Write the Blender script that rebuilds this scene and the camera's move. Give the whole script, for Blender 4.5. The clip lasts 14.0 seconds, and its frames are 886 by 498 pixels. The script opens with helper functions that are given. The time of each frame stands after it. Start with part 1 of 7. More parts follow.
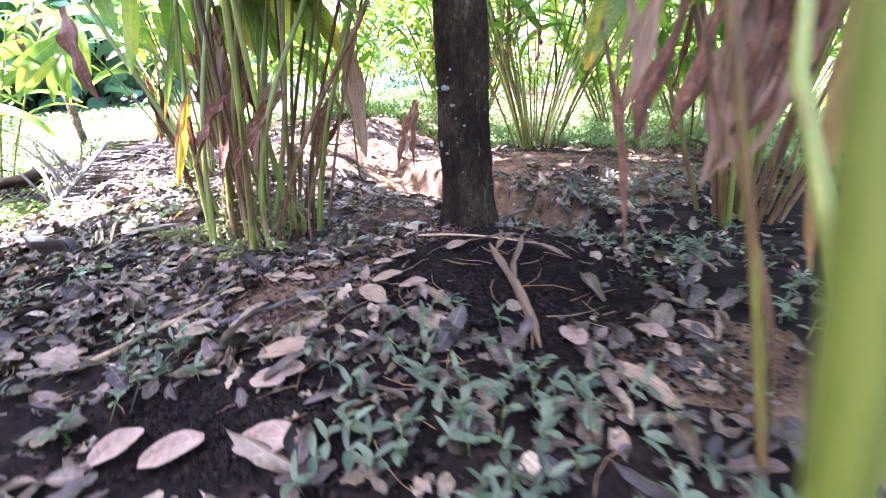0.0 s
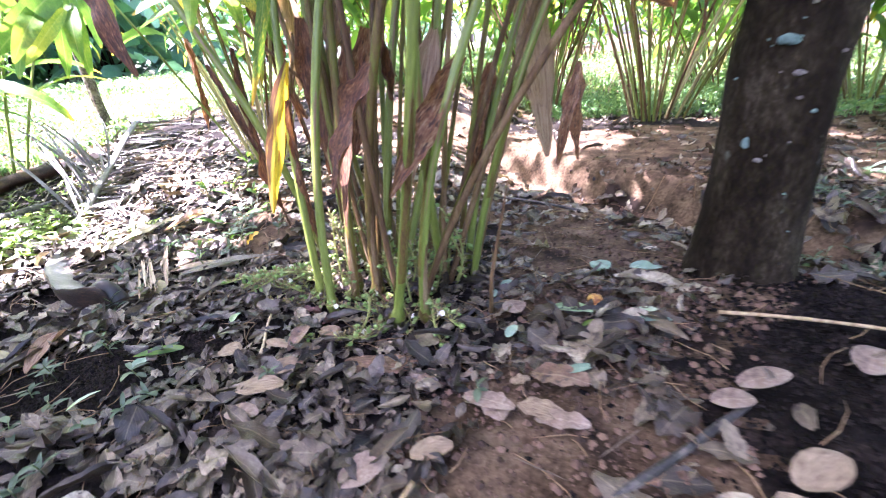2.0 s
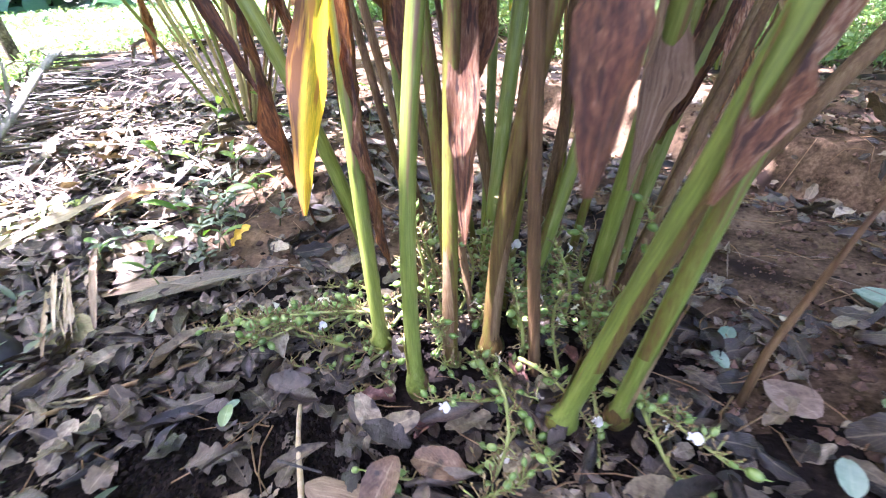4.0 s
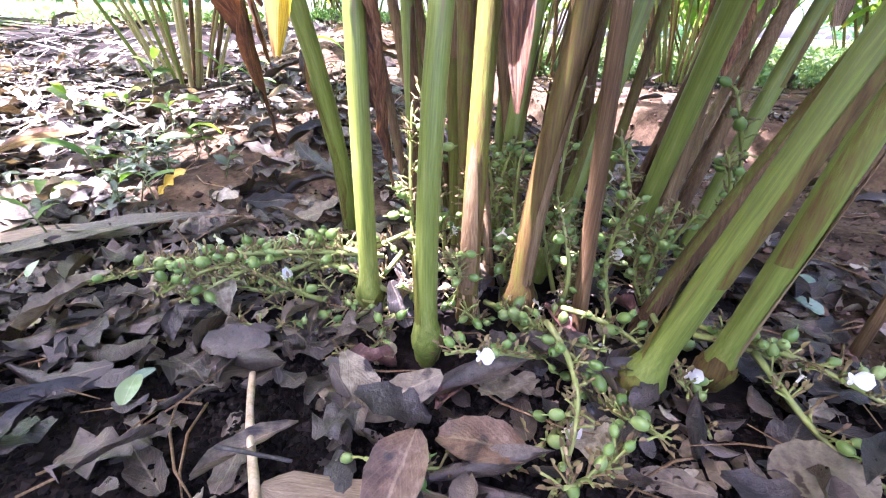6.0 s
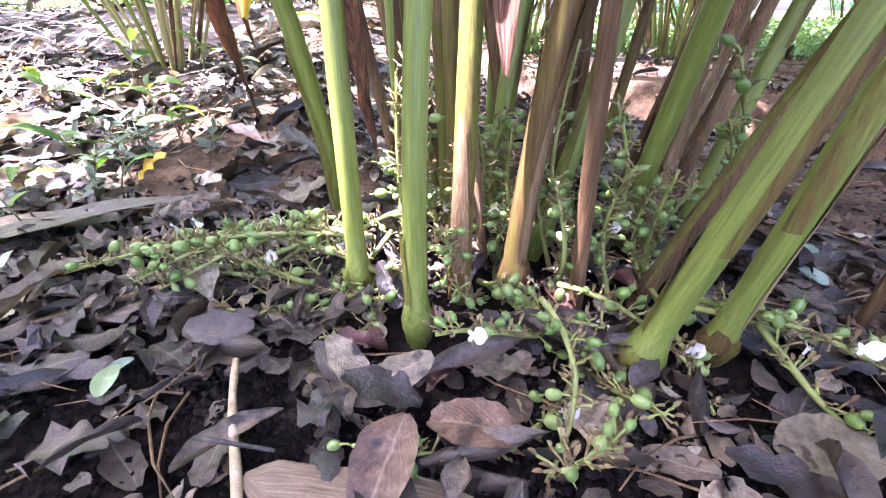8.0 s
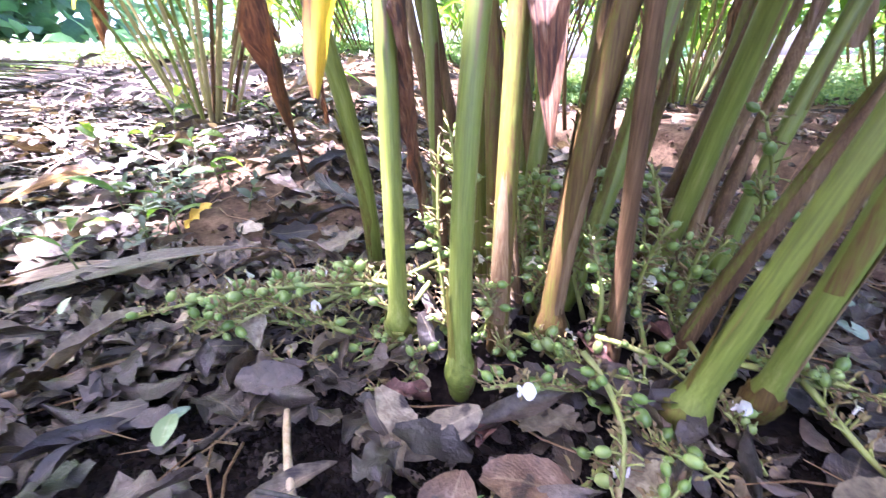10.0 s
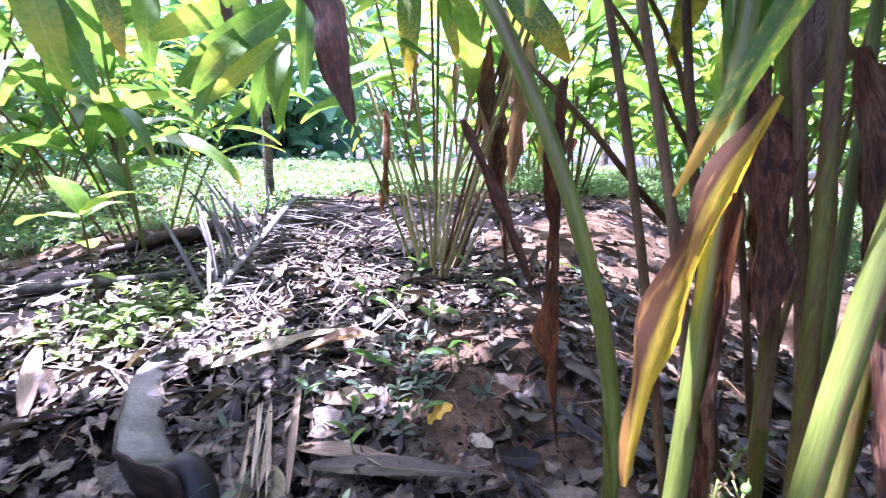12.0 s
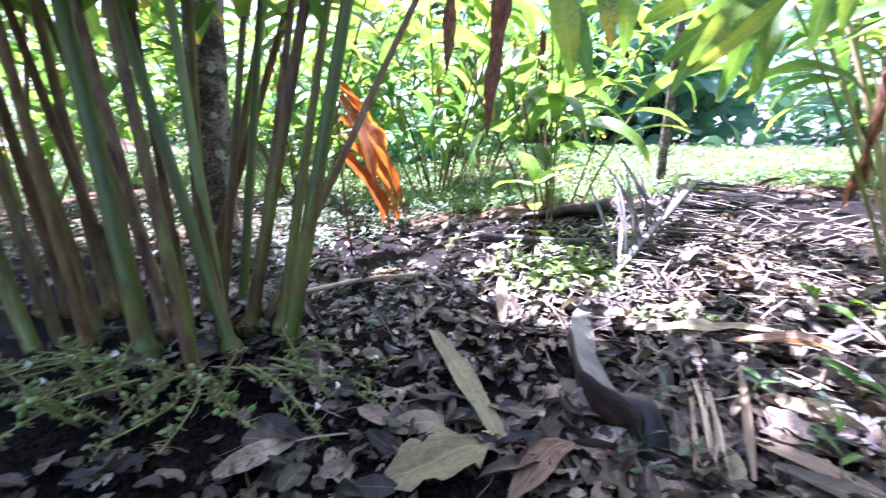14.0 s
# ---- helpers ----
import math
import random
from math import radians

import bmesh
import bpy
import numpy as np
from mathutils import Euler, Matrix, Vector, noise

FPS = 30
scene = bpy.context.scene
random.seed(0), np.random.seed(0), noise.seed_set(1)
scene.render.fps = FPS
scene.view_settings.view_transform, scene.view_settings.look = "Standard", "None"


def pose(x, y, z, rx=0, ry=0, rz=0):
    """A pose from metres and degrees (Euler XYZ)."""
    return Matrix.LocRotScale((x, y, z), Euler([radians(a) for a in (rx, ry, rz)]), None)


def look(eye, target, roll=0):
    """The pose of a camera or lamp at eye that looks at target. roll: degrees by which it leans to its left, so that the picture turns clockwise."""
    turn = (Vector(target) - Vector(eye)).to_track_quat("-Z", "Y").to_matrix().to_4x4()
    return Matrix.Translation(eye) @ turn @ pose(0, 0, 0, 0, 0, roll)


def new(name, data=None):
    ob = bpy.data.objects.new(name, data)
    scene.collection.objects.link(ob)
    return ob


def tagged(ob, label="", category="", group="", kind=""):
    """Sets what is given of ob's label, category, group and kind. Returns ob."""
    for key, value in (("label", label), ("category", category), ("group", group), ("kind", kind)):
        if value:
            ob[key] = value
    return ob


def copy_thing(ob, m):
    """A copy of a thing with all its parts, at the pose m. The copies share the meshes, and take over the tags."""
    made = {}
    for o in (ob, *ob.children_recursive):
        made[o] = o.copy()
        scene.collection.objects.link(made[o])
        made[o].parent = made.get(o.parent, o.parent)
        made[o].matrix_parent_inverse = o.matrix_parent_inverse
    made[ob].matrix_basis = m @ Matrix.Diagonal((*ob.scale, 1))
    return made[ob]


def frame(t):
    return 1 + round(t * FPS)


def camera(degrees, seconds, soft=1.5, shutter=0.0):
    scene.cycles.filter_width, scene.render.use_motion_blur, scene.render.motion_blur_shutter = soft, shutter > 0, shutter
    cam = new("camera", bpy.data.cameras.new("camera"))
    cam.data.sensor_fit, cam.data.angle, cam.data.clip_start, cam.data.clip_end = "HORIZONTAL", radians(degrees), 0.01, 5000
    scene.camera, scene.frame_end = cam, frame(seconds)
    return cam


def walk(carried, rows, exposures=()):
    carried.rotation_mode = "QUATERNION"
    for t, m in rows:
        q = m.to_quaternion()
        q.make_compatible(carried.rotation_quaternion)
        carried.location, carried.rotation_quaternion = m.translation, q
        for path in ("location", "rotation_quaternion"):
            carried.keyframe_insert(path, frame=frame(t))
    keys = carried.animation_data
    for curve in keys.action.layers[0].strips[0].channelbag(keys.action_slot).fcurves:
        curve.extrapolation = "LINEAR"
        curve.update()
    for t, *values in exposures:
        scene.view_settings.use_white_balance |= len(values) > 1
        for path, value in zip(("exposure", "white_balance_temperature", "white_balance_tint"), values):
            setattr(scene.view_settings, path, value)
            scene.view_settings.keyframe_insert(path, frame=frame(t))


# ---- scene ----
cam = camera(93.5, 14.0, soft=1.1, shutter=0.5)
PATH = [
    (0, (1.034, -1.07, 0.448), (0.57, 0.742, -0.26), -3.7),
    (0.5, (0.879, -0.958, 0.467), (0.425, 0.85, -0.256), -6.0),
    (1, (0.732, -0.806, 0.484), (0.206, 0.979, -0.248), -7.5),
    (1.5, (0.606, -0.721, 0.485), (0.032, 1.061, -0.219), -4.1),
    (2, (0.454, -0.654, 0.482), (-0.072, 1.074, -0.376), -5.3),
    (2.5, (0.362, -0.551, 0.452), (-0.166, 1.157, -0.446), -4.1),
    (3, (0.289, -0.428, 0.468), (-0.28, 1.23, -0.495), -3.8),
    (3.5, (0.192, -0.36, 0.433), (-0.298, 1.285, -0.593), -4.1),
    (3.7, (0.155, -0.337, 0.415), (-0.291, 1.312, -0.626), -4.1),
    (5.8, (0.038, -0.263, 0.238), (-0.114, 1.51, -0.674), 1.1),
    (6, (0.036, -0.261, 0.233), (-0.118, 1.508, -0.686), 1.0),
    (6.5, (0.042, -0.253, 0.225), (-0.115, 1.487, -0.747), 0.9),
    (7, (0.048, -0.249, 0.218), (-0.1, 1.476, -0.783), 0.5),
    (7.2, (0.05, -0.247, 0.218), (-0.086, 1.467, -0.804), 0.2),
    (9.3, (0.022, -0.255, 0.23), (-0.133, 1.544, -0.632), -0.7),
    (9.5, (0.022, -0.255, 0.231), (-0.133, 1.549, -0.617), -0.7),
    (10, (0.018, -0.259, 0.239), (-0.183, 1.553, -0.584), -0.8),
    (10.5, (-0.018, -0.266, 0.276), (-0.461, 1.564, -0.398), -0.5),
    (11, (-0.063, -0.26, 0.376), (-0.85, 1.504, -0.139), 2.0),
    (11.5, (-0.074, -0.272, 0.427), (-0.99, 1.452, -0.003), 1.4),
    (12, (-0.077, -0.281, 0.433), (-1.055, 1.421, 0.05), 1.8),
    (12.5, (-0.099, -0.313, 0.423), (-1.281, 1.255, 0.046), 2.1),
    (13, (-0.129, -0.356, 0.415), (-1.666, 0.857, 0.009), 2.1),
    (13.5, (-0.144, -0.403, 0.41), (-1.939, 0.359, -0.034), 1.5),
    (14, (-0.16, -0.451, 0.397), (-2.038, 0.036, -0.087), 1.7),
]
walk(cam, [(t, look(eye, target, roll)) for t, eye, target, roll in PATH], exposures=[(0, 4.24, 5500, 46), (3, 4.05, 5500, 37), (5.5, 4.02, 5550, 43), (7, 4.28, 5550, 47), (9.5, 4.16, 5450, 46), (10.5, 3.88, 5350, 48), (11.4, 3.0, 5050, 48), (14, 3.14, 5150, 42)])

# ---------------------------------------------------------------- light
SUN = Vector((-0.37, -0.09, 0.925)).normalized()
world = bpy.data.worlds.new("sky")
scene.world = world
world.use_nodes = True
wn = world.node_tree
sky = wn.nodes.new("ShaderNodeTexSky")
sky.sky_type = "NISHITA"
sky.sun_disc = False
sky.air_density, sky.dust_density, sky.ozone_density = 0.75, 4.0, 0.2
sky.sun_elevation = math.asin(SUN.z)
sky.sun_rotation = math.atan2(SUN.x, SUN.y)
wn.nodes["Background"].inputs["Strength"].default_value = 0.10
wn.links.new(sky.outputs["Color"], wn.nodes["Background"].inputs["Color"])
sun_data = bpy.data.lights.new("sun", "SUN")
sun_data.energy = 5.0
sun_data.angle = radians(0.53)
sun_data.color = (1.0, 0.95, 0.87)
sun = new("sun", sun_data)
sun.matrix_world = Matrix.Translation((0, 0, 20)) @ (-SUN).to_track_quat("-Z", "Y").to_matrix().to_4x4()

# ---------------------------------------------------------------- materials


def ramp(nodes, stops):
    r = nodes.new("ShaderNodeValToRGB")
    e = r.color_ramp.elements
    e[0].position, e[0].color = stops[0][0], (*stops[0][1], 1)
    e[1].position, e[1].color = stops[-1][0], (*stops[-1][1], 1)
    for p, c in stops[1:-1]:
        k = e.new(p)
        k.color = (*c, 1)
    return r


def surface(name, stops, scale=20.0, stretch=(1, 1, 1), rough=0.7, bump=0.3, fine=120.0, rnd="", rnd_mix=0.5,
            through_light=0.0, spots=None, spot_scale=30.0, spot_cut=0.6, spec=0.4, tip=None, tip_axis="X", veins=0.0, vein_colour=(0.12, 0.10, 0.06, 1), uv=False):
    """Procedural surface: two noises mixed with a random value per thing or island choose the colour."""
    m = bpy.data.materials.new(name)
    m.use_nodes = True
    nt = m.node_tree
    n, link = nt.nodes, nt.links
    bsdf = n["Principled BSDF"]
    tex = n.new("ShaderNodeTexCoord")
    mp = n.new("ShaderNodeMapping")
    mp.inputs["Scale"].default_value = stretch
    link.new(tex.outputs["UV" if uv else "Object"], mp.inputs["Vector"])
    big = n.new("ShaderNodeTexNoise")
    big.inputs["Scale"].default_value = scale
    big.inputs["Detail"].default_value = 4
    small = n.new("ShaderNodeTexNoise")
    small.inputs["Scale"].default_value = fine
    small.inputs["Detail"].default_value = 5
    small.inputs["Roughness"].default_value = 0.7
    link.new(mp.outputs["Vector"], big.inputs["Vector"])
    link.new(mp.outputs["Vector"], small.inputs["Vector"])
    mix = n.new("ShaderNodeMath")
    mix.operation = "MULTIPLY_ADD"
    mix.inputs[1].default_value = 0.5
    link.new(small.outputs["Fac"], mix.inputs[0])
    sc = n.new("ShaderNodeMath")
    sc.operation = "MULTIPLY"
    sc.inputs[1].default_value = 0.5
    link.new(big.outputs["Fac"], sc.inputs[0])
    link.new(sc.outputs[0], mix.inputs[2])
    wide = n.new("ShaderNodeMapRange")  # spreads the noise over the whole ramp
    wide.inputs["From Min"].default_value, wide.inputs["From Max"].default_value = 0.36, 0.64
    link.new(mix.outputs[0], wide.inputs["Value"])
    fac = wide.outputs[0]
    if rnd:
        if rnd == "island":
            src = n.new("ShaderNodeNewGeometry").outputs["Random Per Island"]
        else:
            src = n.new("ShaderNodeObjectInfo").outputs["Random"]
        lerp = n.new("ShaderNodeMix")
        lerp.inputs[0].default_value = rnd_mix
        link.new(fac, lerp.inputs[2])
        link.new(src, lerp.inputs[3])
        fac = lerp.outputs[0]
    r = ramp(n, stops)
    link.new(fac, r.inputs["Fac"])
    col = r.outputs["Color"]
    if tip:  # discoloured tip and margins, along the blade
        sep = n.new("ShaderNodeSeparateXYZ")
        link.new(tex.outputs["UV"], sep.inputs[0])
        add = n.new("ShaderNodeMath")
        add.operation = "MULTIPLY_ADD"
        add.inputs[1].default_value = 0.55
        link.new(big.outputs["Fac"], add.inputs[0])
        link.new(sep.outputs[tip_axis], add.inputs[2])
        cut = n.new("ShaderNodeMapRange")
        cut.inputs["From Min"].default_value = tip[1]
        cut.inputs["From Max"].default_value = tip[1] + 0.12
        link.new(add.outputs[0], cut.inputs["Value"])
        mc = n.new("ShaderNodeMix")
        mc.data_type = "RGBA"
        link.new(cut.outputs[0], mc.inputs[0])
        link.new(col, mc.inputs[6])
        mc.inputs[7].default_value = (*tip[0], 1)
        col = mc.outputs[2]
    if spots:
        sp = n.new("ShaderNodeTexNoise")
        sp.inputs["Scale"].default_value = spot_scale
        sp.inputs["Detail"].default_value = 3
        link.new(mp.outputs["Vector"], sp.inputs["Vector"])
        cut = n.new("ShaderNodeMapRange")
        cut.inputs["From Min"].default_value = spot_cut
        cut.inputs["From Max"].default_value = spot_cut + 0.06
        link.new(sp.outputs["Fac"], cut.inputs["Value"])
        mc = n.new("ShaderNodeMix")
        mc.data_type = "RGBA"
        link.new(cut.outputs[0], mc.inputs[0])
        link.new(col, mc.inputs[6])
        mc.inputs[7].default_value = (*spots, 1)
        col = mc.outputs[2]
    if veins:  # paler midrib and side veins
        wave = n.new("ShaderNodeTexWave")
        wave.wave_type, wave.bands_direction = "BANDS", "DIAGONAL"
        wave.inputs["Scale"].default_value = veins * 0.7
        wave.inputs["Distortion"].default_value = 0.8
        mid = n.new("ShaderNodeMapping")
        mid.inputs["Location"].default_value = (0, -0.5, 0)
        fold = n.new("ShaderNodeVectorMath")
        fold.operation = "ABSOLUTE"
        link.new(tex.outputs["UV"], mid.inputs["Vector"])
        link.new(mid.outputs["Vector"], fold.inputs[0])
        link.new(fold.outputs[0], wave.inputs["Vector"])
        side = n.new("ShaderNodeMapRange")
        side.inputs["From Min"].default_value, side.inputs["From Max"].default_value = 0.86, 1.0
        side.inputs["To Max"].default_value = 0.20
        link.new(wave.outputs["Fac"], side.inputs["Value"])
        across = n.new("ShaderNodeSeparateXYZ")
        link.new(fold.outputs[0], across.inputs[0])
        rib = n.new("ShaderNodeMapRange")
        rib.inputs["From Min"].default_value, rib.inputs["From Max"].default_value = 0.045, 0.012
        rib.inputs["To Max"].default_value = 0.75
        link.new(across.outputs["Y"], rib.inputs["Value"])
        line = n.new("ShaderNodeMath")
        line.operation = "MAXIMUM"
        link.new(side.outputs[0], line.inputs[0])
        link.new(rib.outputs[0], line.inputs[1])
        pale = n.new("ShaderNodeMix")
        pale.data_type, pale.blend_type = "RGBA", "SCREEN"
        pale.inputs[7].default_value = vein_colour
        link.new(line.outputs[0], pale.inputs[0])
        link.new(col, pale.inputs[6])
        col = pale.outputs[2]
    link.new(col, bsdf.inputs["Base Color"])
    bsdf.inputs["Specular IOR Level"].default_value = spec
    rr = n.new("ShaderNodeMapRange")
    rr.inputs["To Min"].default_value = max(0.05, rough - 0.12)
    rr.inputs["To Max"].default_value = min(1.0, rough + 0.15)
    link.new(small.outputs["Fac"], rr.inputs["Value"])
    link.new(rr.outputs[0], bsdf.inputs["Roughness"])
    height = mix.outputs[0]
    if veins:
        wave = n.new("ShaderNodeTexWave")
        wave.wave_type, wave.bands_direction = "BANDS", "DIAGONAL"
        wave.inputs["Scale"].default_value = veins
        wave.inputs["Distortion"].default_value = 0.6
        fold = n.new("ShaderNodeVectorMath")
        fold.operation = "ABSOLUTE"
        mid = n.new("ShaderNodeMapping")
        mid.inputs["Location"].default_value = (0, -0.5, 0)
        mid.inputs["Scale"].default_value = (1, 1.0, 1)
        link.new(tex.outputs["UV"], mid.inputs["Vector"])
        link.new(mid.outputs["Vector"], fold.inputs[0])
        link.new(fold.outputs[0], wave.inputs["Vector"])
        av = n.new("ShaderNodeMath")
        av.operation = "MULTIPLY_ADD"
        av.inputs[1].default_value = 0.03
        link.new(wave.outputs["Fac"], av.inputs[0])
        link.new(height, av.inputs[2])
        height = av.outputs[0]
    if bump:
        b = n.new("ShaderNodeBump")
        b.inputs["Strength"].default_value = bump
        b.inputs["Distance"].default_value = 0.004
        link.new(height, b.inputs["Height"])
        link.new(b.outputs["Normal"], bsdf.inputs["Normal"])
    if through_light:
        tr = n.new("ShaderNodeBsdfTranslucent")
        bright = n.new("ShaderNodeMix")
        bright.data_type, bright.blend_type = "RGBA", "MULTIPLY"
        bright.inputs[0].default_value = 1.0
        bright.inputs[7].default_value = (1.7, 1.6, 0.9, 1)
        link.new(col, bright.inputs[6])
        link.new(bright.outputs[2], tr.inputs["Color"])
        ms = n.new("ShaderNodeMixShader")
        ms.inputs[0].default_value = through_light
        link.new(bsdf.outputs[0], ms.inputs[1])
        link.new(tr.outputs[0], ms.inputs[2])
        link.new(ms.outputs[0], n["Material Output"].inputs["Surface"])
    return m


SOIL = surface("soil", [(0.1, (0.0251, 0.0165, 0.0101)), (0.4, (0.0663, 0.0437, 0.0265)), (0.65, (0.103, 0.07, 0.0429)), (0.95, (0.158, 0.114, 0.0733))],
               scale=14, fine=110, rough=0.92, bump=1.0, spots=(0.022, 0.015, 0.012), spot_scale=5, spot_cut=0.60, spec=0.06)
# Humus soil; shade of gaps under the litter is put into its near-black colour.
GAP_SHADE_SOIL = surface("humus_gap_shade_soil", [(0.1, (0.0028, 0.0021, 0.0021)), (0.45, (0.0077, 0.0056, 0.0049)), (0.7, (0.0154, 0.0112, 0.0091)), (0.95, (0.0336, 0.0238, 0.0189))], scale=18, fine=130, rough=0.9, bump=1.0, spec=0.1)
HUMUS_SHADE = surface("humus", [(0.2, (0.0036, 0.003, 0.003)), (0.5, (0.009, 0.0072, 0.0066)), (0.85, (0.027, 0.0204, 0.0174))], scale=40, fine=200, rough=0.95, rnd="island", spec=0.05)
CLOD = surface("soil_clod", [(0.2, (0.03825, 0.0238, 0.017)), (0.5, (0.08925, 0.0544, 0.0374)), (0.8, (0.1615, 0.1003, 0.068))], scale=40, fine=200, rough=0.92, rnd="island", spec=0.2)
DRY_STOPS = [(0.12, (0.00882, 0.00676, 0.00522)), (0.38, (0.0323, 0.0229, 0.0152)), (0.60, (0.0823, 0.0603, 0.038)), (0.79, (0.196, 0.153, 0.0988)), (0.95, (0.451, 0.39, 0.271))]
LITTER = surface("dead_leaf_litter", DRY_STOPS, scale=14, fine=160, rough=0.34, bump=0.8, rnd="island", rnd_mix=0.70, through_light=0.08, spec=0.5, veins=7.0, spots=(0.035, 0.022, 0.017), spot_scale=45, spot_cut=0.60)
FALLEN = surface("dead_leaf", DRY_STOPS, scale=22, fine=190, rough=0.32, bump=0.9, rnd="object", rnd_mix=0.66, through_light=0.08, spec=0.5, veins=8.0, spots=(0.035, 0.022, 0.017), spot_scale=70, spot_cut=0.60)
STRAP_BROWN = surface("brown_dry_strap", [(0.1, (0.0527, 0.031, 0.0156)), (0.4, (0.105, 0.0713, 0.0391)), (0.7, (0.155, 0.112, 0.0642)), (0.95, (0.217, 0.164, 0.1))], scale=3, stretch=(1.5, 6, 1), fine=24, uv=True, rough=0.6, bump=0.5)
TAN_STRAP = surface("tan_dry_leaf", [(0.1, (0.0917, 0.0551, 0.0302)), (0.4, (0.183, 0.129, 0.0778)), (0.7, (0.254, 0.191, 0.122)), (0.95, (0.332, 0.264, 0.18))], scale=3, stretch=(1.5, 6, 1), fine=24, uv=True, rough=0.6, bump=0.35, spots=(0.11, 0.062, 0.04), spot_scale=9, spot_cut=0.62)
PALE_LEAF = surface("pale_dead_leaf", [(0.1, (0.116, 0.0772, 0.0548)), (0.5, (0.204, 0.144, 0.105)), (0.9, (0.3, 0.232, 0.179))], scale=25, fine=190, rough=0.6, bump=0.6, through_light=0.1, spots=(0.2, 0.13, 0.09), spot_scale=60, spot_cut=0.66, veins=8.0)
OLIVE_DEAD = surface("olive_tan_dead_leaf", [(0.1, (0.0945, 0.0743, 0.0486)), (0.5, (0.182, 0.149, 0.0945)), (0.9, (0.27, 0.23, 0.155))], scale=25, fine=190, rough=0.5, bump=0.6, through_light=0.1, spots=(0.06, 0.04, 0.026), spot_scale=120, spot_cut=0.62)
TEAL_LEAF = surface("bluish_green_fallen_leaf", [(0.2, (0.10, 0.17, 0.115)), (0.5, (0.19, 0.28, 0.20)), (0.8, (0.30, 0.38, 0.29))], scale=25, rough=0.4, rnd="object", through_light=0.1, veins=8.0)
FRESH_FALLEN = surface("green_fallen_leaf", [(0.3, (0.16, 0.24, 0.10)), (0.55, (0.30, 0.40, 0.22)), (0.8, (0.46, 0.52, 0.34))], scale=25, rough=0.45, rnd="object", through_light=0.15, veins=8.0)
YELLOW_LEAF = surface("yellow_leaf", [(0.2, (0.30, 0.27, 0.02)), (0.5, (0.52, 0.37, 0.025)), (0.8, (0.66, 0.46, 0.03))], scale=1.6, stretch=(1.5, 2.0, 1), fine=14, uv=True, rough=0.45, through_light=0.35, tip=((0.11, 0.050, 0.020), 0.94), tip_axis="Y", spots=(0.30, 0.16, 0.035), spot_scale=2.5, spot_cut=0.55)
YELLOW_FALLEN = surface("yellow_fallen_leaf", [(0.1, (0.45, 0.27, 0.02)), (0.9, (0.72, 0.50, 0.05))], scale=30, rough=0.45, through_light=0.3, veins=8.0)
YELLOW_GREEN = surface("yellowing_green_leaf", [(0.1, (0.04, 0.10, 0.018)), (0.6, (0.085, 0.16, 0.022)), (0.95, (0.36, 0.32, 0.04))], scale=6, rough=0.42, through_light=0.35, tip=((0.50, 0.30, 0.03), 1.14), veins=12.0)
HANG_DRY = surface("withered_leaf", [(0.1, (0.0336, 0.0134, 0.00756)), (0.4, (0.109, 0.042, 0.0193)), (0.65, (0.202, 0.0924, 0.0437)), (0.95, (0.336, 0.218, 0.139))], scale=4, stretch=(2.2, 1.6, 1), fine=16, uv=True, rough=0.55, bump=0.8, rnd="object", rnd_mix=0.30, through_light=0.2, spec=0.4, spots=(0.055, 0.024, 0.014), spot_scale=5, spot_cut=0.56)
HANG_GREY = surface("grey_withered_leaf", [(0.1, (0.115, 0.061, 0.035)), (0.5, (0.270, 0.169, 0.105)), (0.9, (0.567, 0.405, 0.284))], scale=3.5, stretch=(1.2, 5, 1), fine=45, uv=True, rough=0.65, bump=0.8, rnd="object", rnd_mix=0.4, through_light=0.15, spots=(0.09, 0.05, 0.032), spot_scale=7, spot_cut=0.57)
ORANGE_DRY = surface("orange_dead_leaf", [(0.2, (0.078, 0.0229, 0.00972)), (0.5, (0.252, 0.0663, 0.0135)), (0.85, (0.384, 0.173, 0.0216))], scale=3, stretch=(1.5, 3, 1), fine=20, uv=True, rough=0.55, through_light=0.5, rnd="object", rnd_mix=0.4)
LEAF_STOPS = [(0.2, (0.045, 0.115, 0.020)), (0.45, (0.080, 0.180, 0.026)), (0.65, (0.13, 0.24, 0.034)), (0.9, (0.28, 0.34, 0.05))]
GREEN_LEAF = surface("cardamom_leaf", LEAF_STOPS, scale=7, fine=70, rough=0.42, bump=0.2, rnd="object", rnd_mix=0.55, through_light=0.48, spec=0.45, tip=((0.36, 0.27, 0.03), 1.19), veins=14.0)
FAR_LEAF = surface("far_cardamom_leaf", LEAF_STOPS, scale=7, fine=70, rough=0.45, bump=0.0, rnd="island", rnd_mix=0.7, through_light=0.5, spec=0.4, tip=((0.36, 0.27, 0.03), 1.19))
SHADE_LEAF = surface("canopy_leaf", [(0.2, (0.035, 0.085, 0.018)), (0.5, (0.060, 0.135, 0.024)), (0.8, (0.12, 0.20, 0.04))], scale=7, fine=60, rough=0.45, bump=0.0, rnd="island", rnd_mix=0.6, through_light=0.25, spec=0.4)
# Leaf green lifted past real foliage: the far haze is put into it.
BUSH_LEAF = surface("hazed_shrub_leaf", [(0.1, (0.10, 0.21, 0.16)), (0.5, (0.16, 0.32, 0.24)), (0.9, (0.25, 0.42, 0.31))], scale=7, fine=60, rough=0.45, bump=0.0, rnd="island", rnd_mix=0.6, through_light=0.6, spec=0.3)
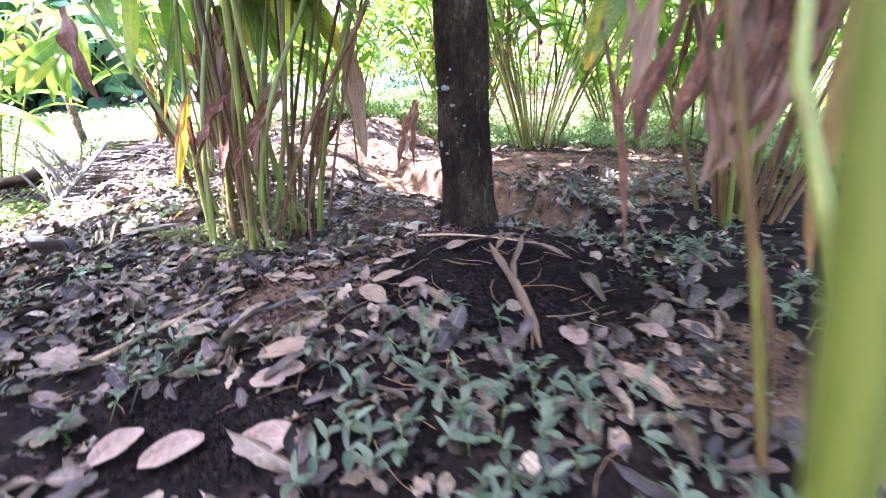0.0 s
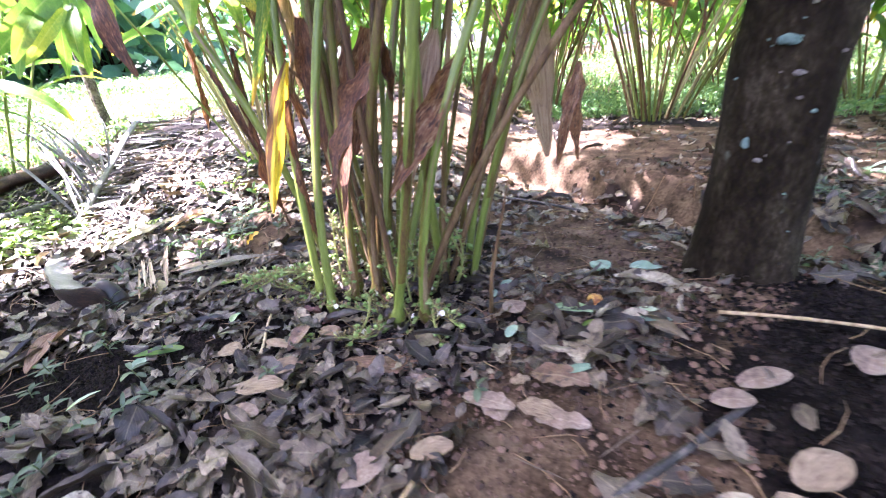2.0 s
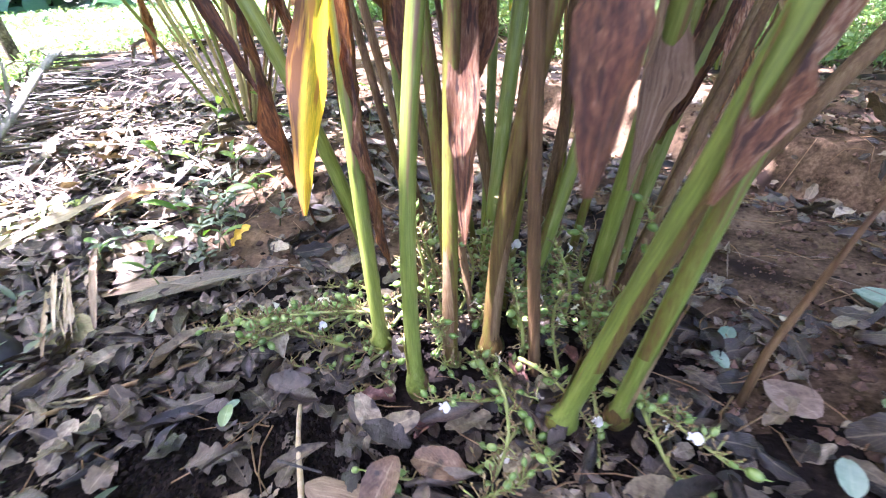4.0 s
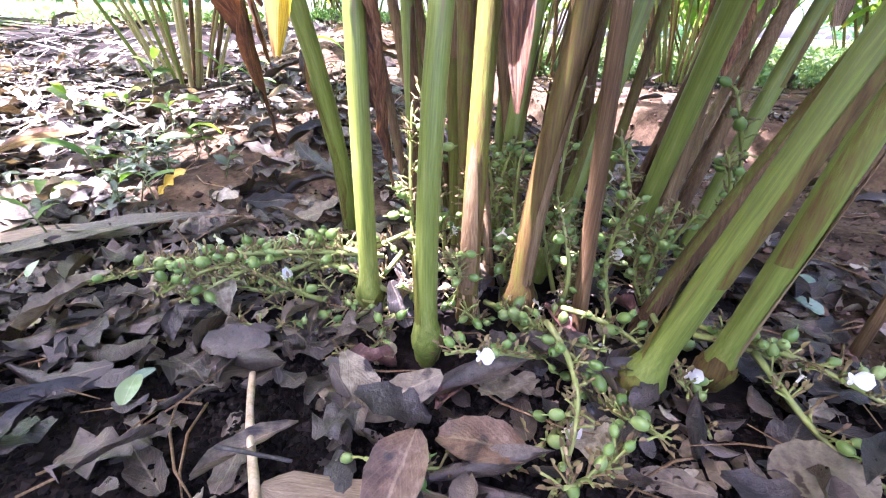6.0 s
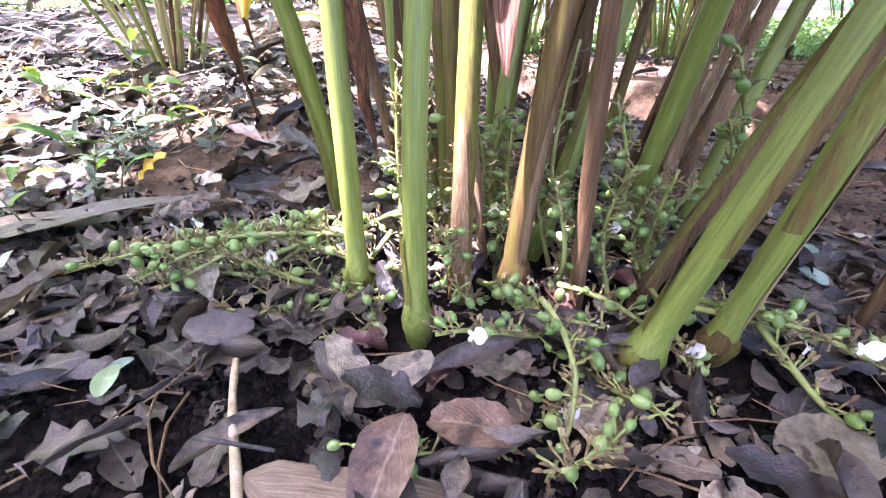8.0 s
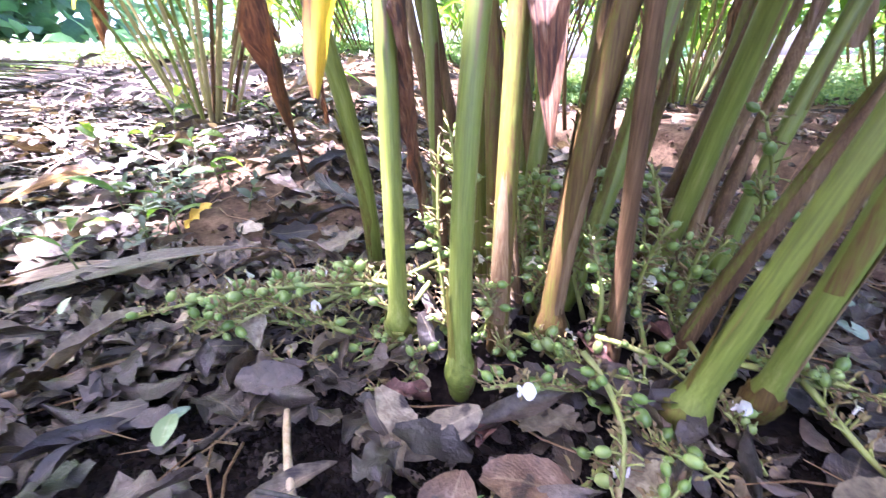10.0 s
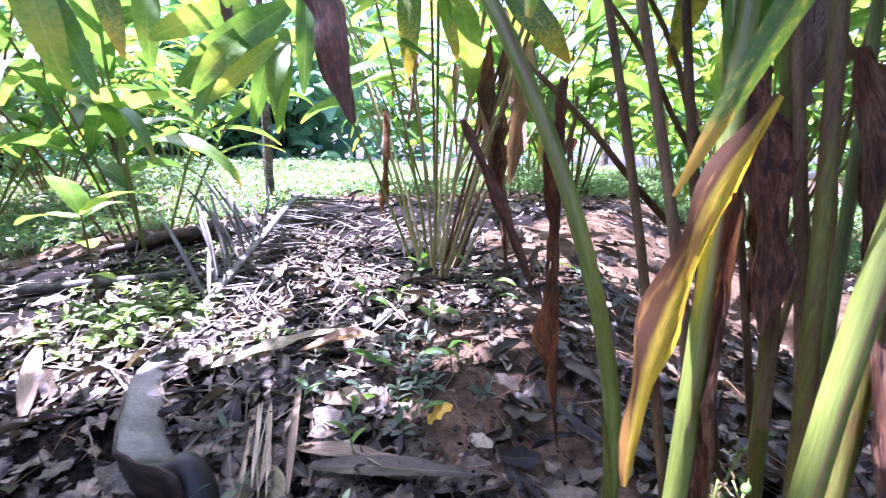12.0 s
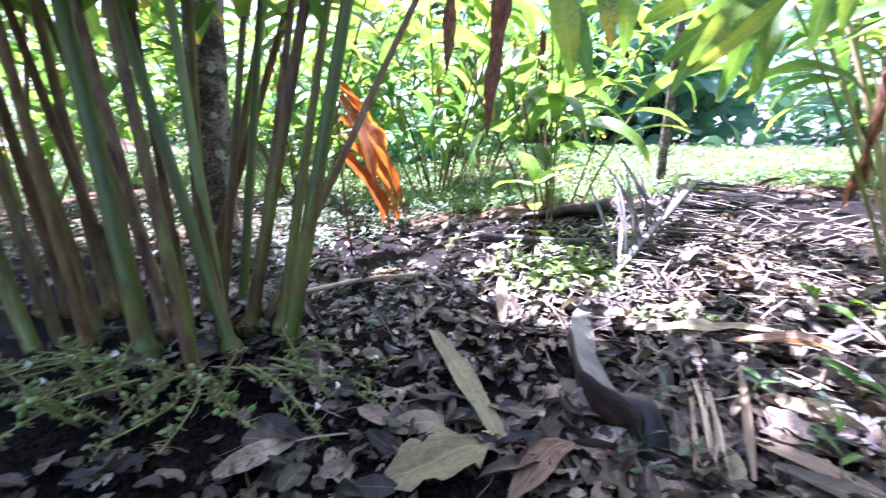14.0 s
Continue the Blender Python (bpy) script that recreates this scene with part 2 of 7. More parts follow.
GRASS = surface("grass", [(0.1, (0.0619, 0.13, 0.0515)), (0.5, (0.13, 0.24, 0.0944)), (0.9, (0.27, 0.36, 0.146))], scale=3, rough=0.5, bump=0.0, rnd="island", rnd_mix=0.6, through_light=0.35)
WEED = surface("weed_leaf", [(0.2, (0.038, 0.064, 0.036)), (0.5, (0.066, 0.102, 0.060)), (0.8, (0.120, 0.165, 0.100))], scale=25, rough=0.45, bump=0.1, rnd="island", rnd_mix=0.6, through_light=0.3)
SUN_WEED = surface("yellowish_weed_leaf", [(0.2, (0.09, 0.16, 0.04)), (0.5, (0.16, 0.25, 0.06)), (0.8, (0.28, 0.36, 0.12))], scale=25, rough=0.45, bump=0.1, rnd="island", rnd_mix=0.6, through_light=0.4)
WEED_STALK = surface("weed_stalk", [(0.3, (0.075, 0.112, 0.030)), (0.7, (0.165, 0.180, 0.068))], scale=30, rough=0.55, bump=0.1)
STEM_GREEN = surface("green_pseudostem", [(0.1, (0.085, 0.105, 0.019)), (0.4, (0.135, 0.172, 0.028)), (0.65, (0.180, 0.222, 0.040)), (0.95, (0.290, 0.300, 0.105))], scale=1.0, stretch=(7, 5, 1), fine=7, rough=0.42, bump=0.12, rnd="object", rnd_mix=0.22, spec=0.45, uv=True, spots=(0.17, 0.105, 0.045), spot_scale=0.7, spot_cut=0.60)
STEM_MIX = surface("streaked_pseudostem", [(0.1, (0.042, 0.0217, 0.00888)), (0.4, (0.122, 0.075, 0.0253)), (0.6, (0.122, 0.123, 0.0205)), (0.95, (0.192, 0.215, 0.0444))], scale=9, stretch=(5, 5, 0.25), fine=100, rough=0.5, bump=0.4, rnd="object", rnd_mix=0.3, spec=0.25)
STEM_DRY = surface("dry_pseudostem", [(0.1, (0.0431, 0.0209, 0.0103)), (0.4, (0.114, 0.0646, 0.0294)), (0.65, (0.204, 0.129, 0.0636)), (0.95, (0.344, 0.251, 0.14))], scale=9, stretch=(6, 6, 0.2), fine=110, rough=0.62, bump=0.6, rnd="object", rnd_mix=0.4, spec=0.2)
CAPSULE = surface("green_capsule", [(0.1, (0.085, 0.15, 0.030)), (0.5, (0.145, 0.235, 0.050)), (0.9, (0.27, 0.34, 0.11))], scale=60, rough=0.36, bump=0.1, rnd="object", rnd_mix=0.6, spec=0.5)
STALK = surface("green_flower_stalk", [(0.1, (0.16, 0.17, 0.045)), (0.5, (0.25, 0.29, 0.075)), (0.9, (0.34, 0.35, 0.13))], scale=50, rough=0.5, bump=0.2, rnd="object", rnd_mix=0.4)
PANICLE = surface("panicle_stalk", [(0.1, (0.084, 0.049, 0.024)), (0.45, (0.182, 0.122, 0.056)), (0.7, (0.210, 0.175, 0.063)), (0.95, (0.322, 0.238, 0.140))], scale=60, rough=0.6, bump=0.3, rnd="island", rnd_mix=0.5)
PETAL = surface("white_petal", [(0.3, (0.72, 0.70, 0.72)), (0.7, (0.86, 0.84, 0.86))], scale=90, rough=0.5, bump=0.1, through_light=0.3, spots=(0.55, 0.10, 0.25), spot_scale=260, spot_cut=0.66)
BARK = surface("dark_bark", [(0.1, (0.007, 0.005, 0.0035)), (0.45, (0.017, 0.012, 0.008)), (0.7, (0.032, 0.024, 0.015)), (0.95, (0.07, 0.056, 0.038))], scale=8, stretch=(1.6, 1.6, 0.7), fine=70, rough=0.85, bump=1.0, spots=(0.11, 0.115, 0.09), spot_scale=26, spot_cut=0.68, spec=0.06)
BARK_PALE = surface("pale_mottled_bark", [(0.25, (0.035, 0.026, 0.018)), (0.5, (0.10, 0.078, 0.054)), (0.75, (0.21, 0.175, 0.13))], scale=16, fine=80, rough=0.9, bump=1.0, spots=(0.29, 0.29, 0.24), spot_scale=20, spot_cut=0.61, spec=0.25)
LICHEN = surface("pale_lichen", [(0.1, (0.08, 0.125, 0.11)), (0.9, (0.17, 0.235, 0.21))], scale=90, fine=260, rough=0.9, bump=0.8)
PINK_LICHEN = surface("pink_grey_lichen", [(0.1, (0.11, 0.092, 0.08)), (0.9, (0.24, 0.205, 0.18))], scale=90, fine=260, rough=0.9, bump=0.8)
PALM_GREY = surface("weathered_palm_frond", [(0.25, (0.08, 0.0721, 0.0608)), (0.5, (0.168, 0.157, 0.141)), (0.8, (0.272, 0.255, 0.228))], scale=14, stretch=(1, 1, 1), fine=150, rough=0.6, bump=0.35, rnd="object", rnd_mix=0.3, spec=0.4)
PALM_BASE = surface("palm_leaf_base", [(0.2, (0.11, 0.10, 0.082)), (0.5, (0.18, 0.17, 0.148)), (0.8, (0.25, 0.24, 0.215))], scale=16, fine=130, rough=0.5, bump=0.4, tip=((0.016, 0.013, 0.011), 0.84), spec=0.5)
DARK_SHELL = surface("dark_palm_sheath", [(0.25, (0.016, 0.009, 0.006)), (0.5, (0.042, 0.021, 0.013)), (0.8, (0.10, 0.052, 0.033))], scale=12, stretch=(0.4, 2, 2), rough=0.6, bump=0.6, spec=0.4)
WET_DARK = surface("rotten_dark_wood", [(0.25, (0.020, 0.018, 0.017)), (0.5, (0.045, 0.040, 0.036)), (0.8, (0.11, 0.095, 0.08))], scale=20, rough=0.55, bump=0.6)
STICK = surface("pale_stick", [(0.25, (0.24, 0.16, 0.085)), (0.5, (0.42, 0.31, 0.17)), (0.8, (0.55, 0.45, 0.29))], scale=20, stretch=(6, 6, 0.4), rough=0.6, bump=0.5, rnd="object", rnd_mix=0.4)
FIBRE = surface("straw_fibre", [(0.25, (0.22, 0.155, 0.085)), (0.5, (0.38, 0.30, 0.185)), (0.8, (0.52, 0.44, 0.31))], scale=30, stretch=(0.4, 4, 4), rough=0.65, bump=0.5, rnd="object", rnd_mix=0.4)
STRAW = surface("dry_straw", [(0.1, (0.062, 0.0403, 0.0248)), (0.5, (0.149, 0.112, 0.0744)), (0.9, (0.273, 0.229, 0.174))], scale=30, rough=0.6, bump=0.3, rnd="island", rnd_mix=0.7)
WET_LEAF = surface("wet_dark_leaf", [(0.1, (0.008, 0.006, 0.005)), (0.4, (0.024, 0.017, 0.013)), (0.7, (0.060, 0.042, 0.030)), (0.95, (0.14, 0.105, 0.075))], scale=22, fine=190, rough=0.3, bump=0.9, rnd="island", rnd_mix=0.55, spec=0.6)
RUST_LEAF = surface("rust_brown_leaf", [(0.1, (0.0581, 0.0272, 0.0144)), (0.5, (0.116, 0.0643, 0.036)), (0.9, (0.205, 0.136, 0.0864))], scale=22, fine=190, rough=0.45, bump=0.6, spec=0.5, veins=8.0, spots=(0.035, 0.02, 0.014), spot_scale=60, spot_cut=0.62)
STEM_RUST = surface("rust_brown_pseudostem", [(0.1, (0.0381, 0.0181, 0.00675)), (0.4, (0.11, 0.0541, 0.0179)), (0.65, (0.17, 0.104, 0.0338)), (0.95, (0.22, 0.199, 0.0526))], scale=9, stretch=(6, 6, 0.2), fine=110, rough=0.55, bump=0.6, rnd="object", rnd_mix=0.4, spec=0.2)
STEM_PALE = surface("straw_yellow_pseudostem", [(0.1, (0.15, 0.13, 0.04)), (0.4, (0.28, 0.25, 0.09)), (0.65, (0.36, 0.31, 0.14)), (0.95, (0.46, 0.38, 0.22))], scale=1.0, stretch=(7, 5, 1), fine=7, rough=0.5, bump=0.1, rnd="object", rnd_mix=0.3, uv=True)
STEM_DEEP_SHADE = surface("deep_green_shade_pseudostem", [(0.1, (0.040, 0.058, 0.006)), (0.4, (0.072, 0.100, 0.010)), (0.65, (0.090, 0.115, 0.013)), (0.95, (0.130, 0.140, 0.022))], scale=0.8, stretch=(5, 5, 1), fine=6, rough=0.45, bump=0.15, uv=True, spots=(0.10, 0.070, 0.020), spot_scale=0.8, spot_cut=0.66)
NUT = surface("orange_brown_nut", [(0.3, (0.22, 0.085, 0.02)), (0.55, (0.50, 0.24, 0.05)), (0.8, (0.62, 0.36, 0.10))], scale=60, stretch=(1, 1, 0.35), rough=0.5, bump=0.8)
BANANA_DRY = surface("faded_strap_leaf", [(0.1, (0.0879, 0.0671, 0.0286)), (0.5, (0.161, 0.137, 0.0616)), (0.9, (0.243, 0.228, 0.11))], scale=9, stretch=(0.6, 2, 2), fine=120, rough=0.55, bump=0.5, through_light=0.12, veins=6.0)
BUD = surface("rose_bract", [(0.2, (0.075, 0.032, 0.024)), (0.5, (0.16, 0.075, 0.055)), (0.8, (0.34, 0.19, 0.14))], scale=40, rough=0.55, bump=0.3)

# ---------------------------------------------------------------- mesh tools
rng = random.Random(7)


class Geo:
    """Collects vertices, faces and texture places of one mesh."""

    def __init__(self):
        self.v, self.f, self.t, self.n = [], [], [], 0

    def add(self, verts, faces, uvs=None):
        verts = np.asarray(verts, float)
        self.v.append(verts)
        self.t.append(np.zeros((len(verts), 2)) if uvs is None else np.asarray(uvs, float))
        self.f.extend([tuple(i + self.n for i in f) for f in faces])
        self.n += len(verts)
        return self

    def mesh(self, name, *mats, soft=True):
        me = bpy.data.meshes.new(name)
        verts = np.concatenate(self.v)
        me.from_pydata(verts.tolist(), [], self.f)
        uv = np.concatenate(self.t)
        loops = np.empty(len(me.loops), np.int32)
        me.loops.foreach_get("vertex_index", loops)
        me.uv_layers.new(name="uv").data.foreach_set("uv", uv[loops].ravel())
        for m in mats:
            me.materials.append(m)
        if soft:
            me.polygons.foreach_set("use_smooth", np.ones(len(me.polygons), bool))
        me.update()
        return me


def grid_faces(nu, nv, wrap=False):
    w = nv if wrap else nv + 1
    out = []
    for i in range(nu):
        for j in range(nv):
            k = (j + 1) % w if wrap else j + 1
            out.append((i * w + j, i * w + k, (i + 1) * w + k, (i + 1) * w + j))
    return out


def tube(points, radii, sides=8, cap=True, squash=1.0):
    """A tube along points; returns vertices, faces, uvs."""
    p = np.asarray(points, float)
    n = len(p)
    tan = np.gradient(p, axis=0)
    tan /= np.linalg.norm(tan, axis=1)[:, None] + 1e-9
    ref = np.array([0.0, 0.0, 1.0]) if abs(tan[0][2]) < 0.8 else np.array([1.0, 0.0, 0.0])
    side = np.cross(tan, ref)
    side /= np.linalg.norm(side, axis=1)[:, None] + 1e-9
    up = np.cross(side, tan)
    a = np.linspace(0, 2 * math.pi, sides, endpoint=False)
    r = np.broadcast_to(np.asarray(radii, float), (n,))
    ring = p[:, None] + r[:, None, None] * (np.cos(a)[None, :, None] * side[:, None] + squash * np.sin(a)[None, :, None] * up[:, None])
    uv = np.stack(np.broadcast_arrays(np.linspace(0, 1, n)[:, None], (a / 6.2832)[None]), -1)
    faces = grid_faces(n - 1, sides, True)
    if cap:
        faces += [tuple(range(sides))[::-1], tuple(range((n - 1) * sides, n * sides))]
    return ring.reshape(-1, 3), faces, uv.reshape(-1, 2)


def blade(length, width, pitch=0.6, droop=1.6, fold=0.35, roll=0.0, wave=0.0, crumple=0.0, twist=0.0, nu=12, nv=4, seed=0, shape="lance", power=1.3, ragged=0.0):
    """A leaf blade from the origin along +x, arching down; roll curls it across, crumple wrinkles it."""
    r = np.random.RandomState(seed)
    s = np.linspace(0, 1, nu + 1)
    ang = pitch - droop * s ** power
    seg = length / nu
    x = np.concatenate([[0], np.cumsum(np.cos(ang[:-1]) * seg)])
    z = np.concatenate([[0], np.cumsum(np.sin(ang[:-1]) * seg)])
    if shape == "lance":
        w = width / 2 * (np.sin(np.pi * np.clip(s * 0.93 + 0.05, 0, 1) ** 0.85) ** 0.75)
    elif shape == "oval":
        w = width / 2 * (np.sin(np.pi * np.clip(s * 0.94 + 0.03, 0, 1) ** 0.95) ** 0.6)
    elif shape == "drop":
        w = width / 2 * (np.sin(np.pi * np.clip(s * 0.95 + 0.03, 0, 1) ** 1.25) ** 0.65)
    else:
        w = width / 2 * np.clip(np.minimum(s * 9, (1 - s) * 5), 0.10, 1) ** 0.6
    if ragged:
        w = w * (1 + ragged * (np.sin(s * 13 + seed) * 0.4 + 0.6 * (r.rand(nu + 1) - 0.5)))
    w = np.maximum(w, width * 0.015)
    v = np.linspace(-1, 1, nv + 1)
    ph = r.rand(4) * 6.28
    k = roll * (1 + 0.35 * np.sin(s * 7 + ph[0]))[:, None]
    vv = v[None]
    ww = w[:, None]
    safe = np.where(np.abs(k) < 1e-3, 1e-3, k)
    y = ww * np.sin(safe * vv) / safe
    h = ww * (1 - np.cos(safe * vv)) / safe + fold * ww * np.abs(vv)
    h = h + wave * ww * np.sin(s[:, None] * 17 + ph[1] + 2.0 * vv) * vv ** 2
    if crumple:
        h = h + crumple * width * (np.sin(s[:, None] * 11 + 3 * vv + ph[2]) * 0.5 + (r.rand(nu + 1, nv + 1) - 0.5))
        y = y + crumple * width * 0.4 * (r.rand(nu + 1, nv + 1) - 0.5)
    tw = twist * s[:, None]
    y, h = y * np.cos(tw) - h * np.sin(tw), y * np.sin(tw) + h * np.cos(tw)
    px = x[:, None] - np.sin(ang)[:, None] * h
    pz = z[:, None] + np.cos(ang)[:, None] * h
    pts = np.stack([np.broadcast_to(px, y.shape), y, np.broadcast_to(pz, y.shape)], -1)
    uv = np.stack(np.broadcast_arrays(s[:, None], (vv + 1) / 2), -1)
    return pts.reshape(-1, 3), grid_faces(nu, nv), uv.reshape(-1, 2)


def turned(verts, m):
    m = np.array(m)
    return np.asarray(verts) @ m[:3, :3].T + m[:3, 3]


def part(name, data, parent, m=None, label=""):
    """A mesh as one object under a thing or a part, at the pose m in its parent's space."""
    ob = new(name, data)
    ob.parent = parent
    if m is not None:
        ob.matrix_basis = m
    return tagged(ob, label)


def thing(name, label, category, at=None, group="", data=None, kind=""):
    ob = new(name, data)
    if at is not None:
        ob.matrix_basis = at
    return tagged(ob, label, category, group, kind)


def smooth(a, b, x):
    x = min(1.0, max(0.0, (x - a) / (b - a)))
    return x * x * (3 - 2 * x)


def gz(x, y):
    """Height of the ground."""
    w = 1 - smooth(-0.5, 0.35, x)
    up = 0.125 * min(max(y + 0.02, 0), 0.8) + 0.22 * min(max(y - 0.78, 0), 0.7) + 0.04 * max(y - 1.5, 0) / (1 + 0.15 * max(y - 1.5, 0)) - 0.018 * smooth(-0.3, -0.6, x)
    z = up * w
    z += 0.082 * math.exp(-((x - 0.86) ** 2 / 0.16 + (y + 0.15) ** 2 / (0.20 if y > -0.15 else 0.30)))
    z -= 0.036 * math.exp(-((x + 0.80) ** 2 / 0.10 + (y + 0.30) ** 2 / 0.08))
    d = ((x - 0.65) + (y - 0.95)) * 0.7071
    s = (-(x - 0.65) + (y - 0.95)) * 0.7071
    fade = 1 - smooth(0.5, 1.3, abs(s))
    z += fade * (-0.09 * smooth(-0.42, -0.06, d) + 0.13 * smooth(-0.025, 0.035, d))
    far = math.hypot(x, y)
    return z + 0.02 * max(far - 4, 0) / (1 + 0.05 * max(far - 4, 0)) * smooth(-3, 3, y - x)


def ground_pose(x, y, yaw=0.0, lift=0.0, tilt=0.0, lean=0.0):
    """A pose lying on the ground's slope."""
    e = 0.03
    nrm = Vector((gz(x - e, y) - gz(x + e, y), gz(x, y - e) - gz(x, y + e), 2 * e)).normalized()
    q = Vector((0, 0, 1)).rotation_difference(nrm).to_matrix().to_4x4()
    return Matrix.Translation((x, y, gz(x, y) + lift)) @ q @ pose(0, 0, 0, 0, 0, yaw) @ pose(0, 0, 0, lean, tilt, 0)


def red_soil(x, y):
    """Where the trodden reddish soil shows, rather than humus painted darker for gap shade."""
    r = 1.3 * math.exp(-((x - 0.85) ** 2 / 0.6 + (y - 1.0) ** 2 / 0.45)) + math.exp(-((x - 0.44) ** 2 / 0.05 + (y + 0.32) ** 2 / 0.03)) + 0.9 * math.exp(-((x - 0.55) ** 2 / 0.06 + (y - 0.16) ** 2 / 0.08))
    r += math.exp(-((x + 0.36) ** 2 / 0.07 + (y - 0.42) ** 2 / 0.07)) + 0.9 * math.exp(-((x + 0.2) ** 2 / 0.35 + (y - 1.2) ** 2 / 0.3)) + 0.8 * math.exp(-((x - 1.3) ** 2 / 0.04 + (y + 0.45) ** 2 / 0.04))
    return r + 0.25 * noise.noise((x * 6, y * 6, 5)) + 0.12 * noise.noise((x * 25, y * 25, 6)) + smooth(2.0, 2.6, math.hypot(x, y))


# ---------------------------------------------------------------- ground: one sheet, fine near the walk, coarse to the horizon
def build_ground():
    n = 250
    u = np.linspace(-1, 1, n)
    c = 1.55 * u + 90 * np.sign(u) * np.abs(u) ** 9 + 2.0 * u ** 3
    g = Geo()
    verts = []
    for b in c:
        for a in c:
            x, y = a - 0.3, b + 0.2
            z = gz(x, y)
            if abs(x) < 5 and abs(y) < 5:
                z += 0.010 * noise.noise((x * 9, y * 9, 0)) + 0.006 * noise.noise((x * 31, y * 31, 4))
                d = ((x - 0.65) + (y - 0.95)) * 0.7071
                if -0.15 < d < 0.15:
                    z += 0.012 * noise.noise((x * 40, y * 40, 9))
            verts.append((x, y, z - 0.004))
    g.add(verts, [f for f in grid_faces(n - 1, n - 1)])
    me = g.mesh("ground", SOIL, GAP_SHADE_SOIL)
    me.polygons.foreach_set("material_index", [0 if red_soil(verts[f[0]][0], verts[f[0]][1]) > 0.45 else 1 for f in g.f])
    ob = new("ground", me)
    tagged(ob, "reddish brown plantation soil, near-black where humus and gap shade are painted", "ground", kind="structure")


build_ground()


# ---------------------------------------------------------------- trees
def trunk_mesh(name, h, r0, r1, lean=(0, 0), sides=28, rings=60, flare=0.35, bumps=0.006, mat=BARK, seed=0):
    verts, uvs = [], []
    for i in range(rings + 1):
        s = (i / rings) ** 1.6
        z = -0.05 + s * (h + 0.05)
        r = r0 + (r1 - r0) * s + r0 * flare * math.exp(-max(z, 0) / 0.06)
        for j in range(sides):
            a = 2 * math.pi * j / sides
            d = bumps * noise.noise((math.cos(a) * 2.2 + seed, math.sin(a) * 2.2, z * 5)) * 1.6 + bumps * 0.5 * noise.noise((math.cos(a) * 8 + seed, math.sin(a) * 8, z * 22))
            verts.append((lean[0] * z + (r + d) * math.cos(a), lean[1] * z + (r + d) * math.sin(a), z))
            uvs.append((s, j / sides))
    return Geo().add(verts, grid_faces(rings, sides, True), uvs).mesh(name, mat)


LEAF_QUAD = blade(1.0, 0.42, 0.3, 0.9, 0.3, nu=3, nv=2, shape="oval")


# places over which unseen leaves are left out to set sun spots: x, y, radius
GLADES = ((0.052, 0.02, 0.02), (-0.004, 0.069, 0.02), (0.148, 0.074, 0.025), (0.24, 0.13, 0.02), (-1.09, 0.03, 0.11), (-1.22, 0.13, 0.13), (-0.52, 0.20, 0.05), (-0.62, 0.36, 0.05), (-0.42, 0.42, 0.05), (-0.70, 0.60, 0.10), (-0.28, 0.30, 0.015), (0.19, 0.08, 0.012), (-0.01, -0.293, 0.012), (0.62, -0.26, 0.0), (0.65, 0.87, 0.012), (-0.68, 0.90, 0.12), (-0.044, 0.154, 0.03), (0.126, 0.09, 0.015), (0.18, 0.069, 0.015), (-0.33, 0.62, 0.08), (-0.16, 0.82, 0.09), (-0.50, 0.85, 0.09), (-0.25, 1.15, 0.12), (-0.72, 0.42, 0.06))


def chink(u, v):
    """How seldom the leaves part over a place: often over the litter at the field's edge, seldom over the clumps."""
    return 0.26 - 0.46 * smooth(0.12, 0.60, 0.6 * v - 0.6 * u) + 0.5 * smooth(0.75, 1.05, u - v)


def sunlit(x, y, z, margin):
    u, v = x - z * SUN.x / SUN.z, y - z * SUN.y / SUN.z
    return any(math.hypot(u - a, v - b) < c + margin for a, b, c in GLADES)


def leaf_cloud(name, lumps, count, size, mat, seed, flat=0.6, at=(0, 0)):
    """Many small leaves gathered in lumps, (x, y, z, radius) each, with chinks that let narrow sunbeams through."""
    r = random.Random(seed)
    g = Geo()
    vol = [l[3] ** 2 for l in lumps]
    for _ in range(count):
        x, y, z, rad = r.choices(lumps, vol)[0]
        while True:
            a, b, c = r.uniform(-1, 1), r.uniform(-1, 1), r.uniform(-1, 1)
            if 0.12 < a * a + b * b + c * c < 1:
                break
        h = z + c * rad * flat
        u, v = at[0] + x + a * rad - h * SUN.x / SUN.z, at[1] + y + b * rad - h * SUN.y / SUN.z
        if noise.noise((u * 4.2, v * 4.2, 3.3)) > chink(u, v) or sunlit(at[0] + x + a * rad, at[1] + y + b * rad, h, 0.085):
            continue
        k = size * r.uniform(0.6, 1.35)
        m = pose(x + a * rad, y + b * rad, z + c * rad * flat, r.uniform(-35, 35), r.uniform(-20, 50), r.uniform(0, 360)) @ Matrix.Scale(k, 4)
        g.add(turned(LEAF_QUAD[0], m), LEAF_QUAD[1], LEAF_QUAD[2])
    return g.mesh(name, mat)


